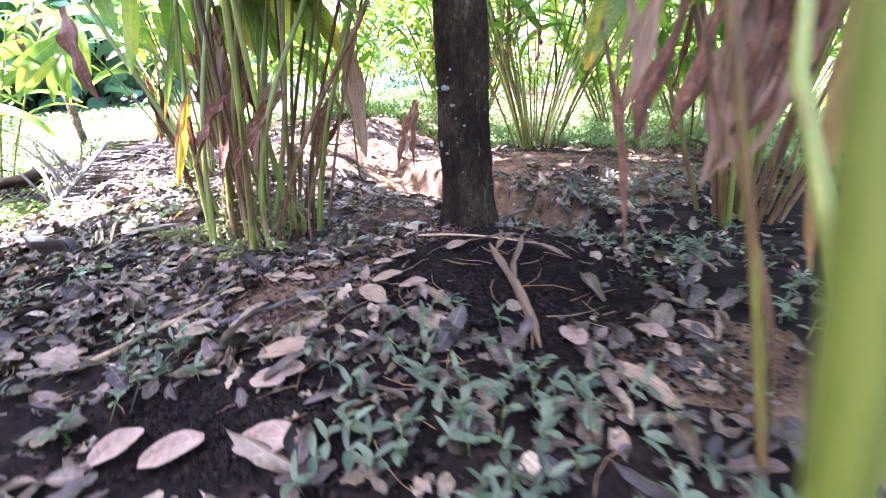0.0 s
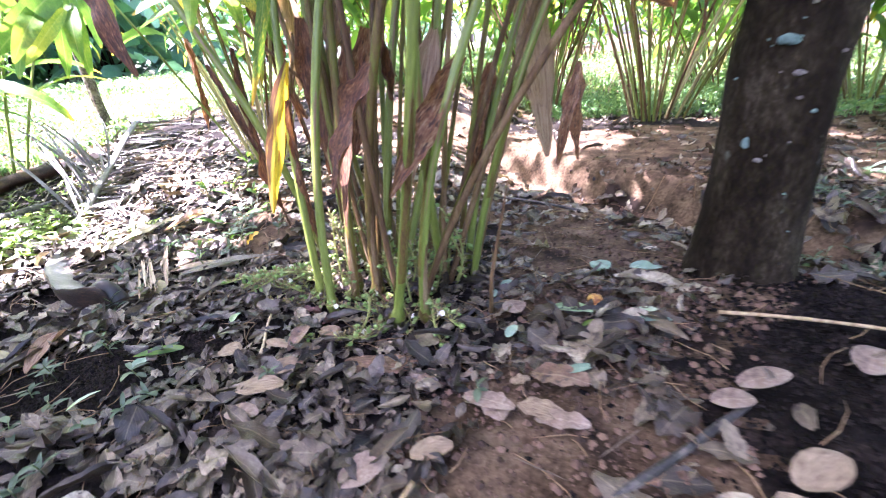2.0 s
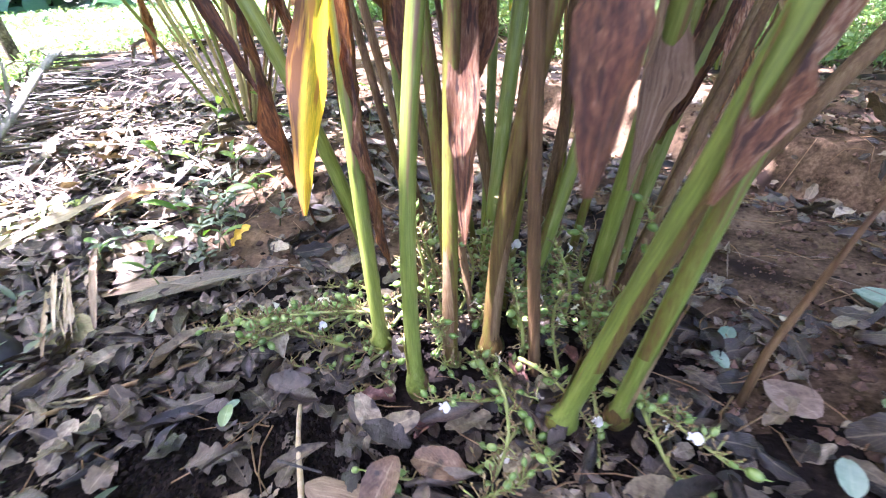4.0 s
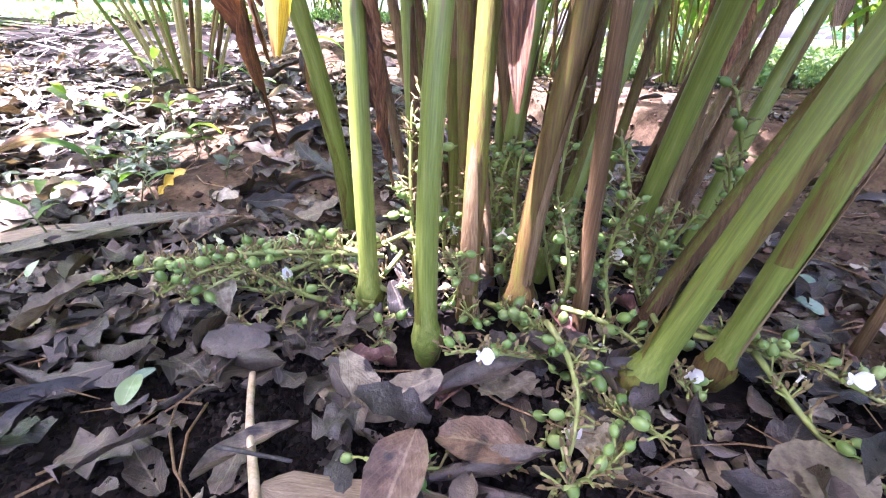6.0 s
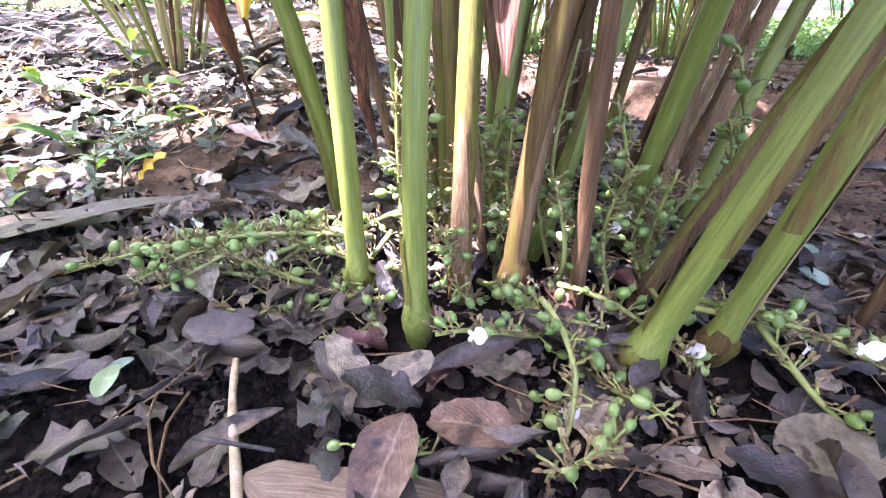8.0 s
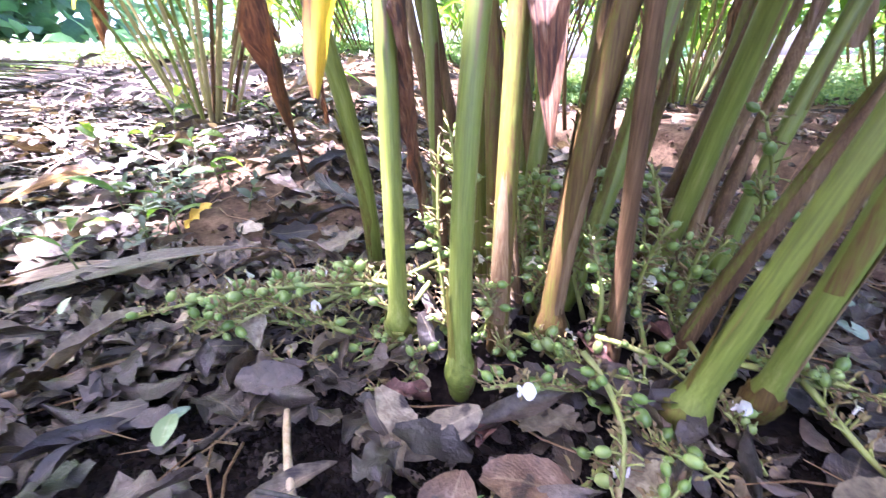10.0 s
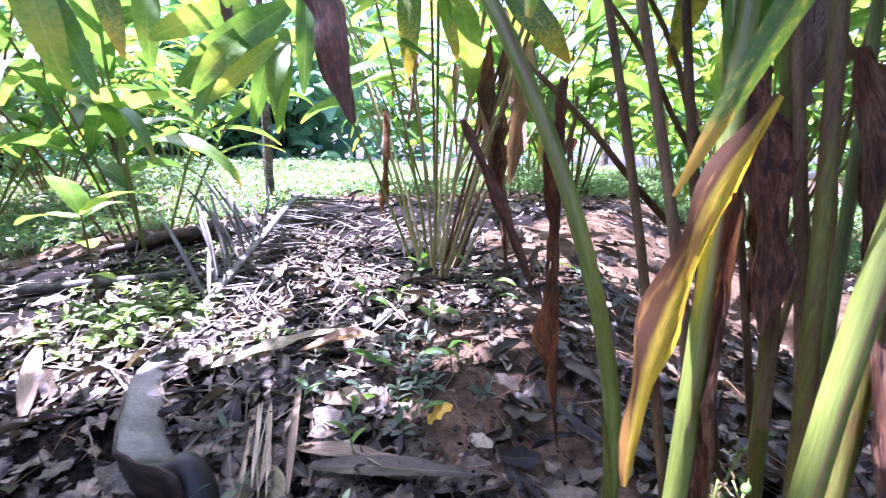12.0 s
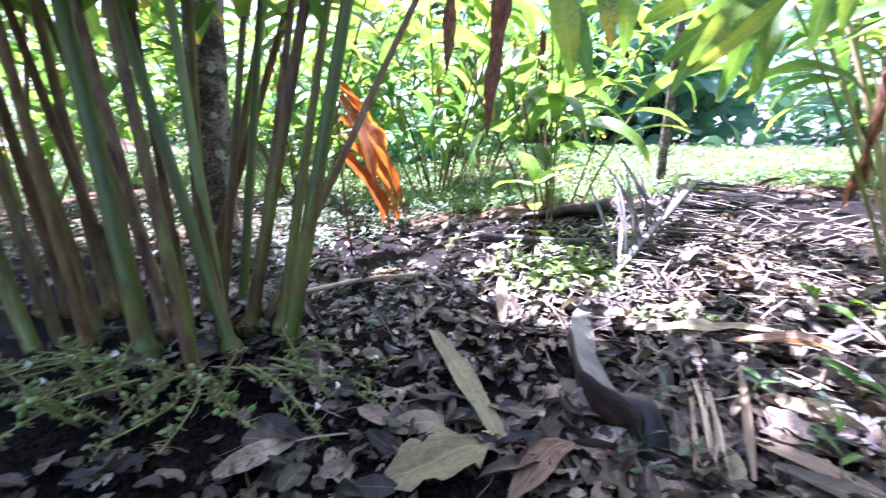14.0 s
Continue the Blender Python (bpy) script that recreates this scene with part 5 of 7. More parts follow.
# its withered leaves: long strands, twisted and bunched together
for i, (line, w, mat) in enumerate((
    (((1.20, -0.29, 0.60), (1.168, -0.343, 0.471), (1.141, -0.386, 0.377)), 0.030, HANG_GREY),
    (((1.10, -0.33, 0.56), (1.135, -0.37, 0.42), (1.146, -0.40, 0.34), (1.158, -0.457, 0.185)), 0.024, HANG_DRY),
    (((1.215, -0.28, 0.62), (1.188, -0.31, 0.486), (1.184, -0.374, 0.323)), 0.018, HANG_GREY),
    (((1.275, -0.35, 0.60), (1.257, -0.371, 0.538), (1.22, -0.421, 0.435), (1.178, -0.465, 0.348)), 0.036, HANG_DRY),
    (((1.26, -0.40, 0.62), (1.251, -0.431, 0.529), (1.247, -0.476, 0.415), (1.21, -0.523, 0.32)), 0.046, HANG_GREY),
    (((1.30, -0.40, 0.62), (1.284, -0.423, 0.527), (1.273, -0.47, 0.414), (1.22, -0.517, 0.329)), 0.050, HANG_GREY),
    (((1.33, -0.40, 0.62), (1.317, -0.416, 0.525), (1.306, -0.455, 0.431), (1.236, -0.511, 0.334)), 0.040, HANG_GREY),
    (((1.28, -0.39, 0.60), (1.275, -0.433, 0.452), (1.257, -0.468, 0.375)), 0.034, HANG_DRY),
    (((1.29, -0.44, 0.60), (1.280, -0.455, 0.50), (1.262, -0.480, 0.42), (1.252, -0.49, 0.37)), 0.040, HANG_DRY),
    (((1.19, -0.53, 0.50), (1.204, -0.536, 0.433), (1.243, -0.566, 0.33), (1.264, -0.594, 0.246), (1.283, -0.625, 0.154), (1.29, -0.64, 0.03)), 0.012, STEM_DRY),
    (((1.345, -0.49, 0.60), (1.332, -0.506, 0.509), (1.312, -0.536, 0.446), (1.302, -0.575, 0.351), (1.305, -0.60, 0.25)), 0.034, STEM_RUST),
    (((1.13, -0.31, 0.62), (1.150, -0.33, 0.53), (1.128, -0.36, 0.43)), 0.030, HANG_GREY),
    (((1.255, -0.42, 0.60), (1.262, -0.44, 0.50), (1.245, -0.475, 0.43), (1.228, -0.50, 0.36)), 0.050, HANG_GREY),
    (((1.30, -0.42, 0.60), (1.292, -0.44, 0.50), (1.270, -0.475, 0.42), (1.235, -0.50, 0.36)), 0.056, HANG_GREY),
    (((1.325, -0.43, 0.60), (1.318, -0.445, 0.50), (1.285, -0.475, 0.41), (1.252, -0.495, 0.36)), 0.052, HANG_DRY),
    (((1.275, -0.41, 0.62), (1.268, -0.425, 0.56), (1.262, -0.45, 0.47), (1.240, -0.49, 0.40)), 0.048, HANG_GREY),
    (((1.345, -0.42, 0.60), (1.338, -0.44, 0.49), (1.305, -0.47, 0.41), (1.262, -0.50, 0.35)), 0.044, HANG_GREY),
    (((1.225, -0.36, 0.60), (1.205, -0.38, 0.50), (1.16, -0.42, 0.41), (1.155, -0.43, 0.36)), 0.030, HANG_DRY),
    (((1.36, -0.30, 0.62), (1.352, -0.33, 0.50), (1.33, -0.40, 0.37)), 0.040, HANG_DRY),
)):
    strand(near, line, w, 40 + i, mat)
part("pseudostem", Geo().add(*tube([(1.222, -0.645, 0.56), (1.228, -0.656, 0.447), (1.241, -0.677, 0.385), (1.256, -0.70, 0.317), (1.30, -0.76, 0.10), (1.32, -0.79, gz(1.32, -0.79) - 0.01)], [0.005, 0.0065, 0.007, 0.0075, 0.008, 0.008], 10)).mesh("pseudostem", STEM_GREEN), near)
hang(near, (1.17, -0.141, 0.619), (1.105, -0.217, 0.467), BROAD[0], "leaf", None, 0.94, face=-98)
hang(near, (1.16, -0.29, 0.60), (1.089, -0.365, 0.464), YG_BLADE, "leaf", None, 0.7, "green leaf turning yellow", face=-102)
hang(near, (1.14, -0.39, 0.66), (1.09, -0.373, 0.463), HANGING[2], "leaf", 40, 0.8)

# far clumps: three kinds, copied round the plantation's edge
far_kinds = [clump("cardamom clump in sunlit grass", (-4.3, -3.4, -1.5)[i], (1.0, -0.7, 3.9)[i], 13, 0.16, 0.38, 90 + i, h=1.5 + 0.15 * i, r=0.008, first=0.30, dry=0.2, blades="far", withered=5, step=0.085) for i in range(3)]
q = random.Random(11)
spots = []
for i in range(900):
    a = radians(q.uniform(28, 212))
    d = 2.8 + 7.0 * q.random() ** 1.4
    x, y = d * math.cos(a), d * math.sin(a)
    if math.hypot(x + 2.1, y - 1.3) < 0.7 or (1.95 < math.atan2(y - 0.6, x + 1.0) < 2.72 and d < 9):
        continue  # the open grassy gap behind the slender tree
    if all(math.hypot(x - u, y - v) > 0.85 for u, v in spots + [(-4.3, 1.0), (-3.4, -0.7), (-1.5, 3.9), (0.35, 2.75), (0.96, 2.03), (-2.25, -1.0), (-2.1, 0.62)]):
        spots.append((x, y))
for x, y in spots[:44]:
    copy_thing(q.choice(far_kinds), pose(x, y, gz(x, y) - 0.005, 0, 0, q.uniform(0, 360)))

# Unseen clumps behind the walk, added to close it and block sky light.
for x, y in ((-1.2, -1.9), (-1.7, -2.5), (2.4, -1.2), (2.8, 0.3), (-2.9, -2.1), (0.2, -3.3), (2.0, -2.9), (-1.3, -3.7)):
    copy_thing(q.choice(far_kinds), pose(x, y, gz(x, y) - 0.005, 0, 0, q.uniform(0, 360)))

# broad-leaved shrubs and trees that close the view
BIG = blade(1.0, 0.55, 0.5, 1.1, 0.2, nu=4, nv=2, shape="drop")


def shrub_mesh(seed):
    r = random.Random(seed)
    g = Geo()
    for _ in range(420):
        a, b, c = r.gauss(0, 0.55), r.gauss(0, 0.55), abs(r.gauss(0.6, 0.45))
        m = pose(a, b, c, r.uniform(-25, 25), r.uniform(-10, 50), r.uniform(0, 360)) @ Matrix.Scale(r.uniform(0.16, 0.34), 4)
        g.add(turned(BIG[0], m), BIG[1], BIG[2])
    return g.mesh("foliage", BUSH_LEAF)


def shrub(seed):
    s = thing("shrub", "broad-leaved bluish green shrub at the field's edge", "shrub", group="shrubs")
    part("foliage", shrub_mesh(seed), s)
    for i in range(5):
        a = i * 1.3 + seed
        part("stem", Geo().add(*tube([(0.04 * math.cos(a), 0.04 * math.sin(a), -0.05), (0.15 * math.cos(a), 0.15 * math.sin(a), 0.4), (0.4 * math.cos(a), 0.4 * math.sin(a), 0.95)], [0.018, 0.012, 0.006], 6)).mesh("stem", BARK), s)
    return s


shrub_kinds = [shrub(i) for i in range(3)]
for i, s in enumerate(shrub_kinds):
    s.matrix_basis = pose(-6.5 - 0.4 * i, 1.2 - i * 1.4, gz(-6.5 - 0.4 * i, 1.2 - i * 1.4), 0, 0, i * 70)
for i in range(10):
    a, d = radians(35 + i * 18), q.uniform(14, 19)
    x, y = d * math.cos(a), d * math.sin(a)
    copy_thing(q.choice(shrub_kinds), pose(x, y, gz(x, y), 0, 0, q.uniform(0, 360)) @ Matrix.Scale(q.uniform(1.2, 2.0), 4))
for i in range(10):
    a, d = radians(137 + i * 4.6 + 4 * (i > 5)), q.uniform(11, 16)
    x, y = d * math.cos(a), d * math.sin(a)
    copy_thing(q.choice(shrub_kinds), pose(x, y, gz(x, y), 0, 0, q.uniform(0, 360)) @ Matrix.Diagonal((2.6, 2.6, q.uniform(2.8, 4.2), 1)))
edge_tree = tree("leafy tree in the distance beyond the plantation", -9.5, 6.5, 6.5, 0.12, 2.4, 2600, 21, leaf=0.26, mat=BARK_PALE, rings=24)
edge_tree_low = tree("spreading leafy tree in the distance", -11.5, 2.0, 5.0, 0.11, 2.6, 2600, 22, leaf=0.26, mat=BARK_PALE, rings=24)
for i in range(6):
    a, d = radians(34 + i * 33), q.uniform(14, 20)
    x, y = d * math.cos(a), d * math.sin(a)
    copy_thing(q.choice([edge_tree, edge_tree_low]), pose(x, y, gz(x, y), 0, 0, q.uniform(0, 360)))


# ---------------------------------------------------------------- low growth
def grass():
    """Short blades mixed with many small round weed leaves, to the edge of the field."""
    r = random.Random(5)
    g = Geo()
    for _ in range(105000):
        a, d = radians(r.uniform(20, 215)), 2.3 + 7.5 * r.random() ** 1.5
        if _ >= 86000:
            a, d = radians(r.uniform(215, 380)), 2.6 + 7 * r.random() ** 1.5
        x, y = d * math.cos(a), d * math.sin(a)
        u = -0.85 * x + 0.53 * y
        if u < 2.35 + 0.25 * noise.noise((x * 2, y * 2, 1)) and not (x > 0.4 and y > 1.9 + 0.3 * noise.noise((x * 3, y * 3, 2))) and not (y > 2.6) and not (x > 1.9) and not (y < -2.2):
            continue
        z = gz(x, y) - 0.005
        t = r.uniform(0, 6.28)
        c, s = math.cos(t), math.sin(t)
        tall = 0.6 + 0.5 * noise.noise((x * 1.3, y * 1.3, 8)) + 0.10 * d
        if r.random() < 0.62:  # a weed leaf, tilted at its own angle
            k = r.uniform(0.010, 0.024) * (0.7 + 0.14 * d)
            z += r.uniform(0.005, 0.085) * tall
            e, f = r.uniform(-0.6, 0.6) * k, r.uniform(-0.5, 0.5) * k
            w = k * r.uniform(0.3, 0.5)
            g.add([(x - k * c, y - k * s, z - e), (x - w * s, y + w * c, z + f), (x + k * c, y + k * s, z + e), (x + w * s, y - w * c, z - f)], [(0, 1, 2), (0, 2, 3)])
            continue
        h, w = r.uniform(0.03, 0.11) * tall, r.uniform(0.002, 0.005) * (1 + 0.12 * d)
        b = r.uniform(0.2, 1.0) * h
        g.add([(x - w * s, y + w * c, z), (x + w * s, y - w * c, z), (x + b * 0.4 * c + w * s * 0.7, y + b * 0.4 * s - w * c * 0.7, z + h * 0.65), (x + b * 0.4 * c - w * s * 0.7, y + b * 0.4 * s + w * c * 0.7, z + h * 0.65), (x + b * c, y + b * s, z + h)],
              [(0, 1, 2, 3), (3, 2, 4)])
    ob = new("grass", g.mesh("grass", GRASS, soft=False))
    tagged(ob, "bright green grass and ground weeds beyond the litter", "grass", kind="stuff")


grass()


def weed_into(g, gs, x, y, r, size, n):
    z = gz(x, y)
    h = size * r.uniform(0.8, 2.2)
    top = (x + r.uniform(-0.5, 0.5) * h, y + r.uniform(-0.5, 0.5) * h, z + h)
    gs.add(*tube([(x, y, z - 0.004), ((x + top[0]) / 2, (y + top[1]) / 2, z + h * 0.55), top], [0.0012, 0.001, 0.0007], 4))
    for k in range(n):
        s = r.uniform(0.35, 1.0)
        b = WEED_LEAF[k % 2]
        m = pose(x + (top[0] - x) * s, y + (top[1] - y) * s, z + h * s, r.uniform(-20, 20), r.uniform(-25, 25), k * 137 + r.uniform(-30, 30)) @ Matrix.Scale(size * r.uniform(0.7, 1.3), 4)
        g.add(turned(b[0], m), b[1], b[2])


WEED_LEAF = [blade(1.0, 0.5, 0.35, 0.7, 0.25, nu=4, nv=2, shape="oval"), blade(1.3, 0.32, 0.5, 0.9, 0.3, nu=4, nv=2)]


def weeds(label, patches, seed, mat=None):
    r = random.Random(seed)
    g, gs = Geo(), Geo()
    for x, y, rad, count, size, n in patches:
        for _ in range(count):
            a, d = r.uniform(0, 6.28), rad * math.sqrt(r.random())
            weed_into(g, gs, x + d * math.cos(a), y + d * math.sin(a), r, size, n)
    w = thing("weeds", label, "weeds", kind="stuff")
    part("leaves", g.mesh("leaves", mat or WEED), w)
    part("stalks", gs.mesh("stalks", WEED_STALK), w)


weeds("low green broad-leaved weeds growing through the leaf litter", [(0.90, -0.68, 0.17, 40, 0.024, 4), (1.10, -0.70, 0.19, 40, 0.024, 4), (0.72, -0.50, 0.12, 7, 0.021, 4), (1.0, -0.47, 0.2, 11, 0.021, 4), (0.35, -0.60, 0.15, 14, 0.024, 5)], 1)
weeds("green weeds scattered over the soil by the tree", [(1.15, 0.50, 0.24, 46, 0.020, 5), (1.35, 0.25, 0.25, 50, 0.020, 5), (0.98, 0.42, 0.12, 30, 0.018, 5), (1.6, 0.8, 0.3, 70, 0.024, 6), (1.5, -0.1, 0.25, 40, 0.022, 5)], 2)
weeds("thin green weeds round the dead palm frond", [(-1.20, 0.24, 0.13, 34, 0.034, 5), (-1.28, 0.14, 0.20, 30, 0.030, 5), (-0.9, 0.25, 0.12, 10, 0.022, 4), (-1.6, 0.45, 0.25, 30, 0.022, 5), (-1.45, 0.25, 0.2, 24, 0.022, 5)], 3, SUN_WEED)
weeds("small seedlings in the leaf litter", [(-0.45, 0.26, 0.12, 16, 0.022, 5), (-0.55, 0.34, 0.16, 14, 0.024, 4), (-0.62, -0.02, 0.12, 7, 0.024, 4), (-0.35, -0.32, 0.2, 16, 0.022, 5), (-1.35, -0.45, 0.3, 70, 0.018, 6), (-1.25, -0.75, 0.25, 40, 0.02, 6), (-2.0, -0.75, 0.5, 170, 0.03, 6), (-2.6, -0.3, 0.5, 150, 0.035, 6), (-2.2, -1.7, 0.7, 160, 0.035, 6), (-3.2, -1.0, 0.7, 160, 0.04, 6), (0.2, -0.4, 0.3, 6, 0.02, 4)], 4)

# ---------------------------------------------------------------- leaf litter
LITTER_LEAVES = [
    blade(0.085, 0.042, 0.12, 0.25, 0.20, crumple=0.06, wave=0.25, ragged=0.10, nu=9, nv=4, seed=1, shape="oval"),
    blade(0.070, 0.044, 0.25, 0.9, 0.10, roll=1.3, crumple=0.09, ragged=0.15, nu=8, nv=4, seed=2, shape="drop"),
    blade(0.100, 0.044, -0.05, -0.35, 0.25, crumple=0.07, wave=0.3, ragged=0.12, nu=9, nv=4, seed=3, shape="oval"),
    blade(0.060, 0.034, 0.4, 0.9, -0.25, roll=1.6, crumple=0.08, ragged=0.08, nu=7, nv=4, seed=4, shape="lance"),
    blade(0.130, 0.034, 0.15, 0.4, 0.30, roll=1.3, crumple=0.10, ragged=0.08, twist=0.6, nu=9, nv=4, seed=5, shape="lance"),
    blade(0.075, 0.050, 0.25, 0.7, 0.15, wave=0.6, crumple=0.06, ragged=0.08, nu=8, nv=4, seed=6, shape="drop"),
    blade(0.040, 0.024, 0.2, 0.5, 0.2, crumple=0.16, ragged=0.08, nu=5, nv=4, seed=7, shape="oval"),
]
LEAF_MESHES = [Geo().add(*b).mesh("fallen_leaf", FALLEN) for b in LITTER_LEAVES]
LEAF_LABELS = ["oval brown dead leaf lying on the litter", "curled grey-brown dead leaf on the soil", "long arched dead leaf on the litter", "small rolled brown dead leaf", "narrow twisted dry leaf on the ground", "pale wavy dead leaf on the ground", "small brittle brown dead leaf"]


def bare(x, y):
    """How bare of leaves the soil lies."""
    b = 0.85 * math.exp(-((x - 0.50) ** 2 / 0.035 + (y - 0.32) ** 2 / 0.06)) + 0.75 * math.exp(-((x - 0.40) ** 2 / 0.03 + (y + 0.30) ** 2 / 0.02))
    b += 0.92 * math.exp(-((x - 0.95) ** 2 / 0.09 + (y + 0.06) ** 2 / 0.05)) + 0.35 * math.exp(-((x - 0.09) ** 2 / 0.035 + (y - 0.10) ** 2 / 0.012)) + 0.92 * math.exp(-((x + 0.36) ** 2 / 0.035 + (y + 0.25) ** 2 / 0.014)) + 0.8 * math.exp(-((x + 0.22) ** 2 + (y + 0.13) ** 2) / 0.004)
    b += 0.45 * math.exp(-((x - 1.02) ** 2 / 0.05 + (y + 0.34) ** 2 / 0.02)) + 0.42 * math.exp(-((x - 0.62) ** 2 / 0.16 + (y + 0.15) ** 2 / 0.28)) + 0.35 * math.exp(-((x - 0.5) ** 2 / 0.2 + (y - 0.75) ** 2 / 0.1)) + 0.35 * math.exp(-((x + 0.38) ** 2 / 0.05 + (y - 0.3) ** 2 / 0.06))
    b += 0.65 * math.exp(-((x - 0.60) ** 2 / 0.06 + (y + 0.70) ** 2 / 0.012)) + 0.75 * math.exp(-((x + 0.80) ** 2 / 0.03 + (y + 0.75) ** 2 / 0.04)) + 0.6 * math.exp(-((x - 0.9) ** 2 + (y - 1.2) ** 2) / 0.15) + 0.7 * math.exp(-((x + 0.40) ** 2 / 0.02 + (y - 0.46) ** 2 / 0.012))
    b += 0.5 * math.exp(-((x - 0.98) ** 2 / 0.05 + (y + 0.24) ** 2 / 0.03)) + 0.6 * math.exp(-((x - 0.52) ** 2 / 0.05 + (y + 0.76) ** 2 / 0.012)) + 0.45 * math.exp(-((x + 0.40) ** 2 / 0.05 + (y + 0.27) ** 2 / 0.02)) + 0.4 * math.exp(-((x + 0.6) ** 2 / 0.03 + (y + 0.35) ** 2 / 0.05))
    return b


FEET = ((0.002, -0.004), (-0.058, 0.054), (-0.114, 0.185), (0.160, -0.012), (0.214, -0.007), (0.182, 0.139), (0.105, 0.13), (0.031, 0.047), (0.076, 0.049), (0.131, 0.049), (0.186, 0.054), (0.222, 0.147))


def at_foot(x, y, gap=0.02):
    return any(abs(x - u) < gap and -1.5 * gap < y - v < gap for u, v in FEET)


CLEAR = ((-0.03, -0.125), (0.03, -0.115), (0.06, -0.09), (0.245, -0.09), (-0.10, -0.09), (0.14, -0.16), (0.38, 0.03), (0.49, 0.04), (-0.21, -0.07), (0.83, -0.17), (0.66, -0.18), (0.70, -0.33), (-0.005, -0.30), (-0.37, 0.235))


def litter():
    r = random.Random(12)
    g = Geo()
    singles = 0
    for i in range(19500):
        if i < 5000:
            x, y = r.uniform(-0.75, 0.62), r.uniform(-0.42, 0.26)
        elif i < 12500:
            x, y = r.uniform(-1.5, 1.35), r.uniform(-0.85, 1.0)
        else:
            x, y = r.uniform(-3.2, 2.6), r.uniform(-2.0, 2.7)
        if r.random() < bare(x, y) + 0.25 * (noise.noise((x * 3, y * 3, 7)) > 0.15):
            continue
        if any(abs(x - u) < 0.05 and abs(y - v) < 0.035 for u, v in CLEAR):
            continue
        if -0.85 * x + 0.53 * y > 2.45 or (math.hypot(x + 0.16, y + 0.45) < 0.05):
            continue
        k = r.choices(range(7), (2.2, 1.8, 1.3, 2.2, 1.5, 1.6, 7))[0]
        near_clump = -0.45 < x < 0.45 and -0.32 < y < 0.3
        s = r.choice((0.30, 0.42, 0.54, 0.70) if near_clump else (0.38, 0.5, 0.62, 0.75, 0.95)) * r.uniform(0.8, 1.1)
        m = ground_pose(x, y, r.uniform(0, 360), 0.002 + (0.009 if near_clump else 0.014) * r.random() ** 1.5, r.gauss(0, 16), r.gauss(0, 20) + (180 if r.random() < 0.4 else 0)) @ Matrix.Scale(s, 4)
        if near_clump and any(at_foot(*(m @ Vector((0.08 * f, 0, 0))).xy, 0.021) for f in (0, 0.5, 1.0)):
            continue
        inside = (-0.36 < x < 0.62 and -0.24 < y < 0.22) or (-0.75 < x < -0.45 and -0.35 < y < 0.25)
        if inside and singles < 290 and k != 6:
            thing("fallen_leaf", LEAF_LABELS[k], "leaf", m, "fallen leaves", LEAF_MESHES[k])
            singles += 1
        else:
            b = LITTER_LEAVES[k]
            g.add(turned(b[0], m), b[1], b[2])
    ob = new("leaf_litter", g.mesh("leaf_litter", LITTER))
    tagged(ob, "thick layer of dry grey-brown dead leaves", "leaf litter", kind="stuff")


litter()


def crumbs():
    r = random.Random(15)
    g = Geo()
    base = [(0, 0, 1), (0.9, 0, 0.2), (0.3, 0.85, 0.2), (-0.7, 0.5, 0.2), (-0.7, -0.5, 0.2), (0.3, -0.85, 0.2)]
    base = np.array(base + [(0, 0, -0.6)])
    faces = [(0, 1, 2), (0, 2, 3), (0, 3, 4), (0, 4, 5), (0, 5, 1), (6, 2, 1), (6, 3, 2), (6, 4, 3), (6, 5, 4), (6, 1, 5)]
    for i in range(22000):
        if i % 3 == 1:
            x, y = r.gauss(0.5, 0.28), r.gauss(-0.1, 0.35)
        elif i % 3:
            x, y = r.uniform(-1.0, 1.1), r.uniform(-0.6, 1.1)
        else:
            x, y = r.uniform(-2.2, 2.0), r.uniform(-0.9, 1.8)
        if red_soil(x, y) < 0.4:
            continue
        s = 0.0012 + 0.0075 * r.random() ** 4
        jit = base * (1 + 0.5 * (np.array([[r.random() for _ in range(3)] for _ in range(7)]) - 0.5))
        g.add(turned(jit, Matrix.Translation((x, y, gz(x, y) + s * 0.3)) @ pose(0, 0, 0, 0, 0, r.uniform(0, 360)) @ Matrix.Scale(s, 4)), faces)
    ob = new("soil_crumbs", g.mesh("soil_crumbs", CLOD, soft=False))
    tagged(ob, "loose crumbs and clods of reddish soil", "soil", kind="stuff")


crumbs()


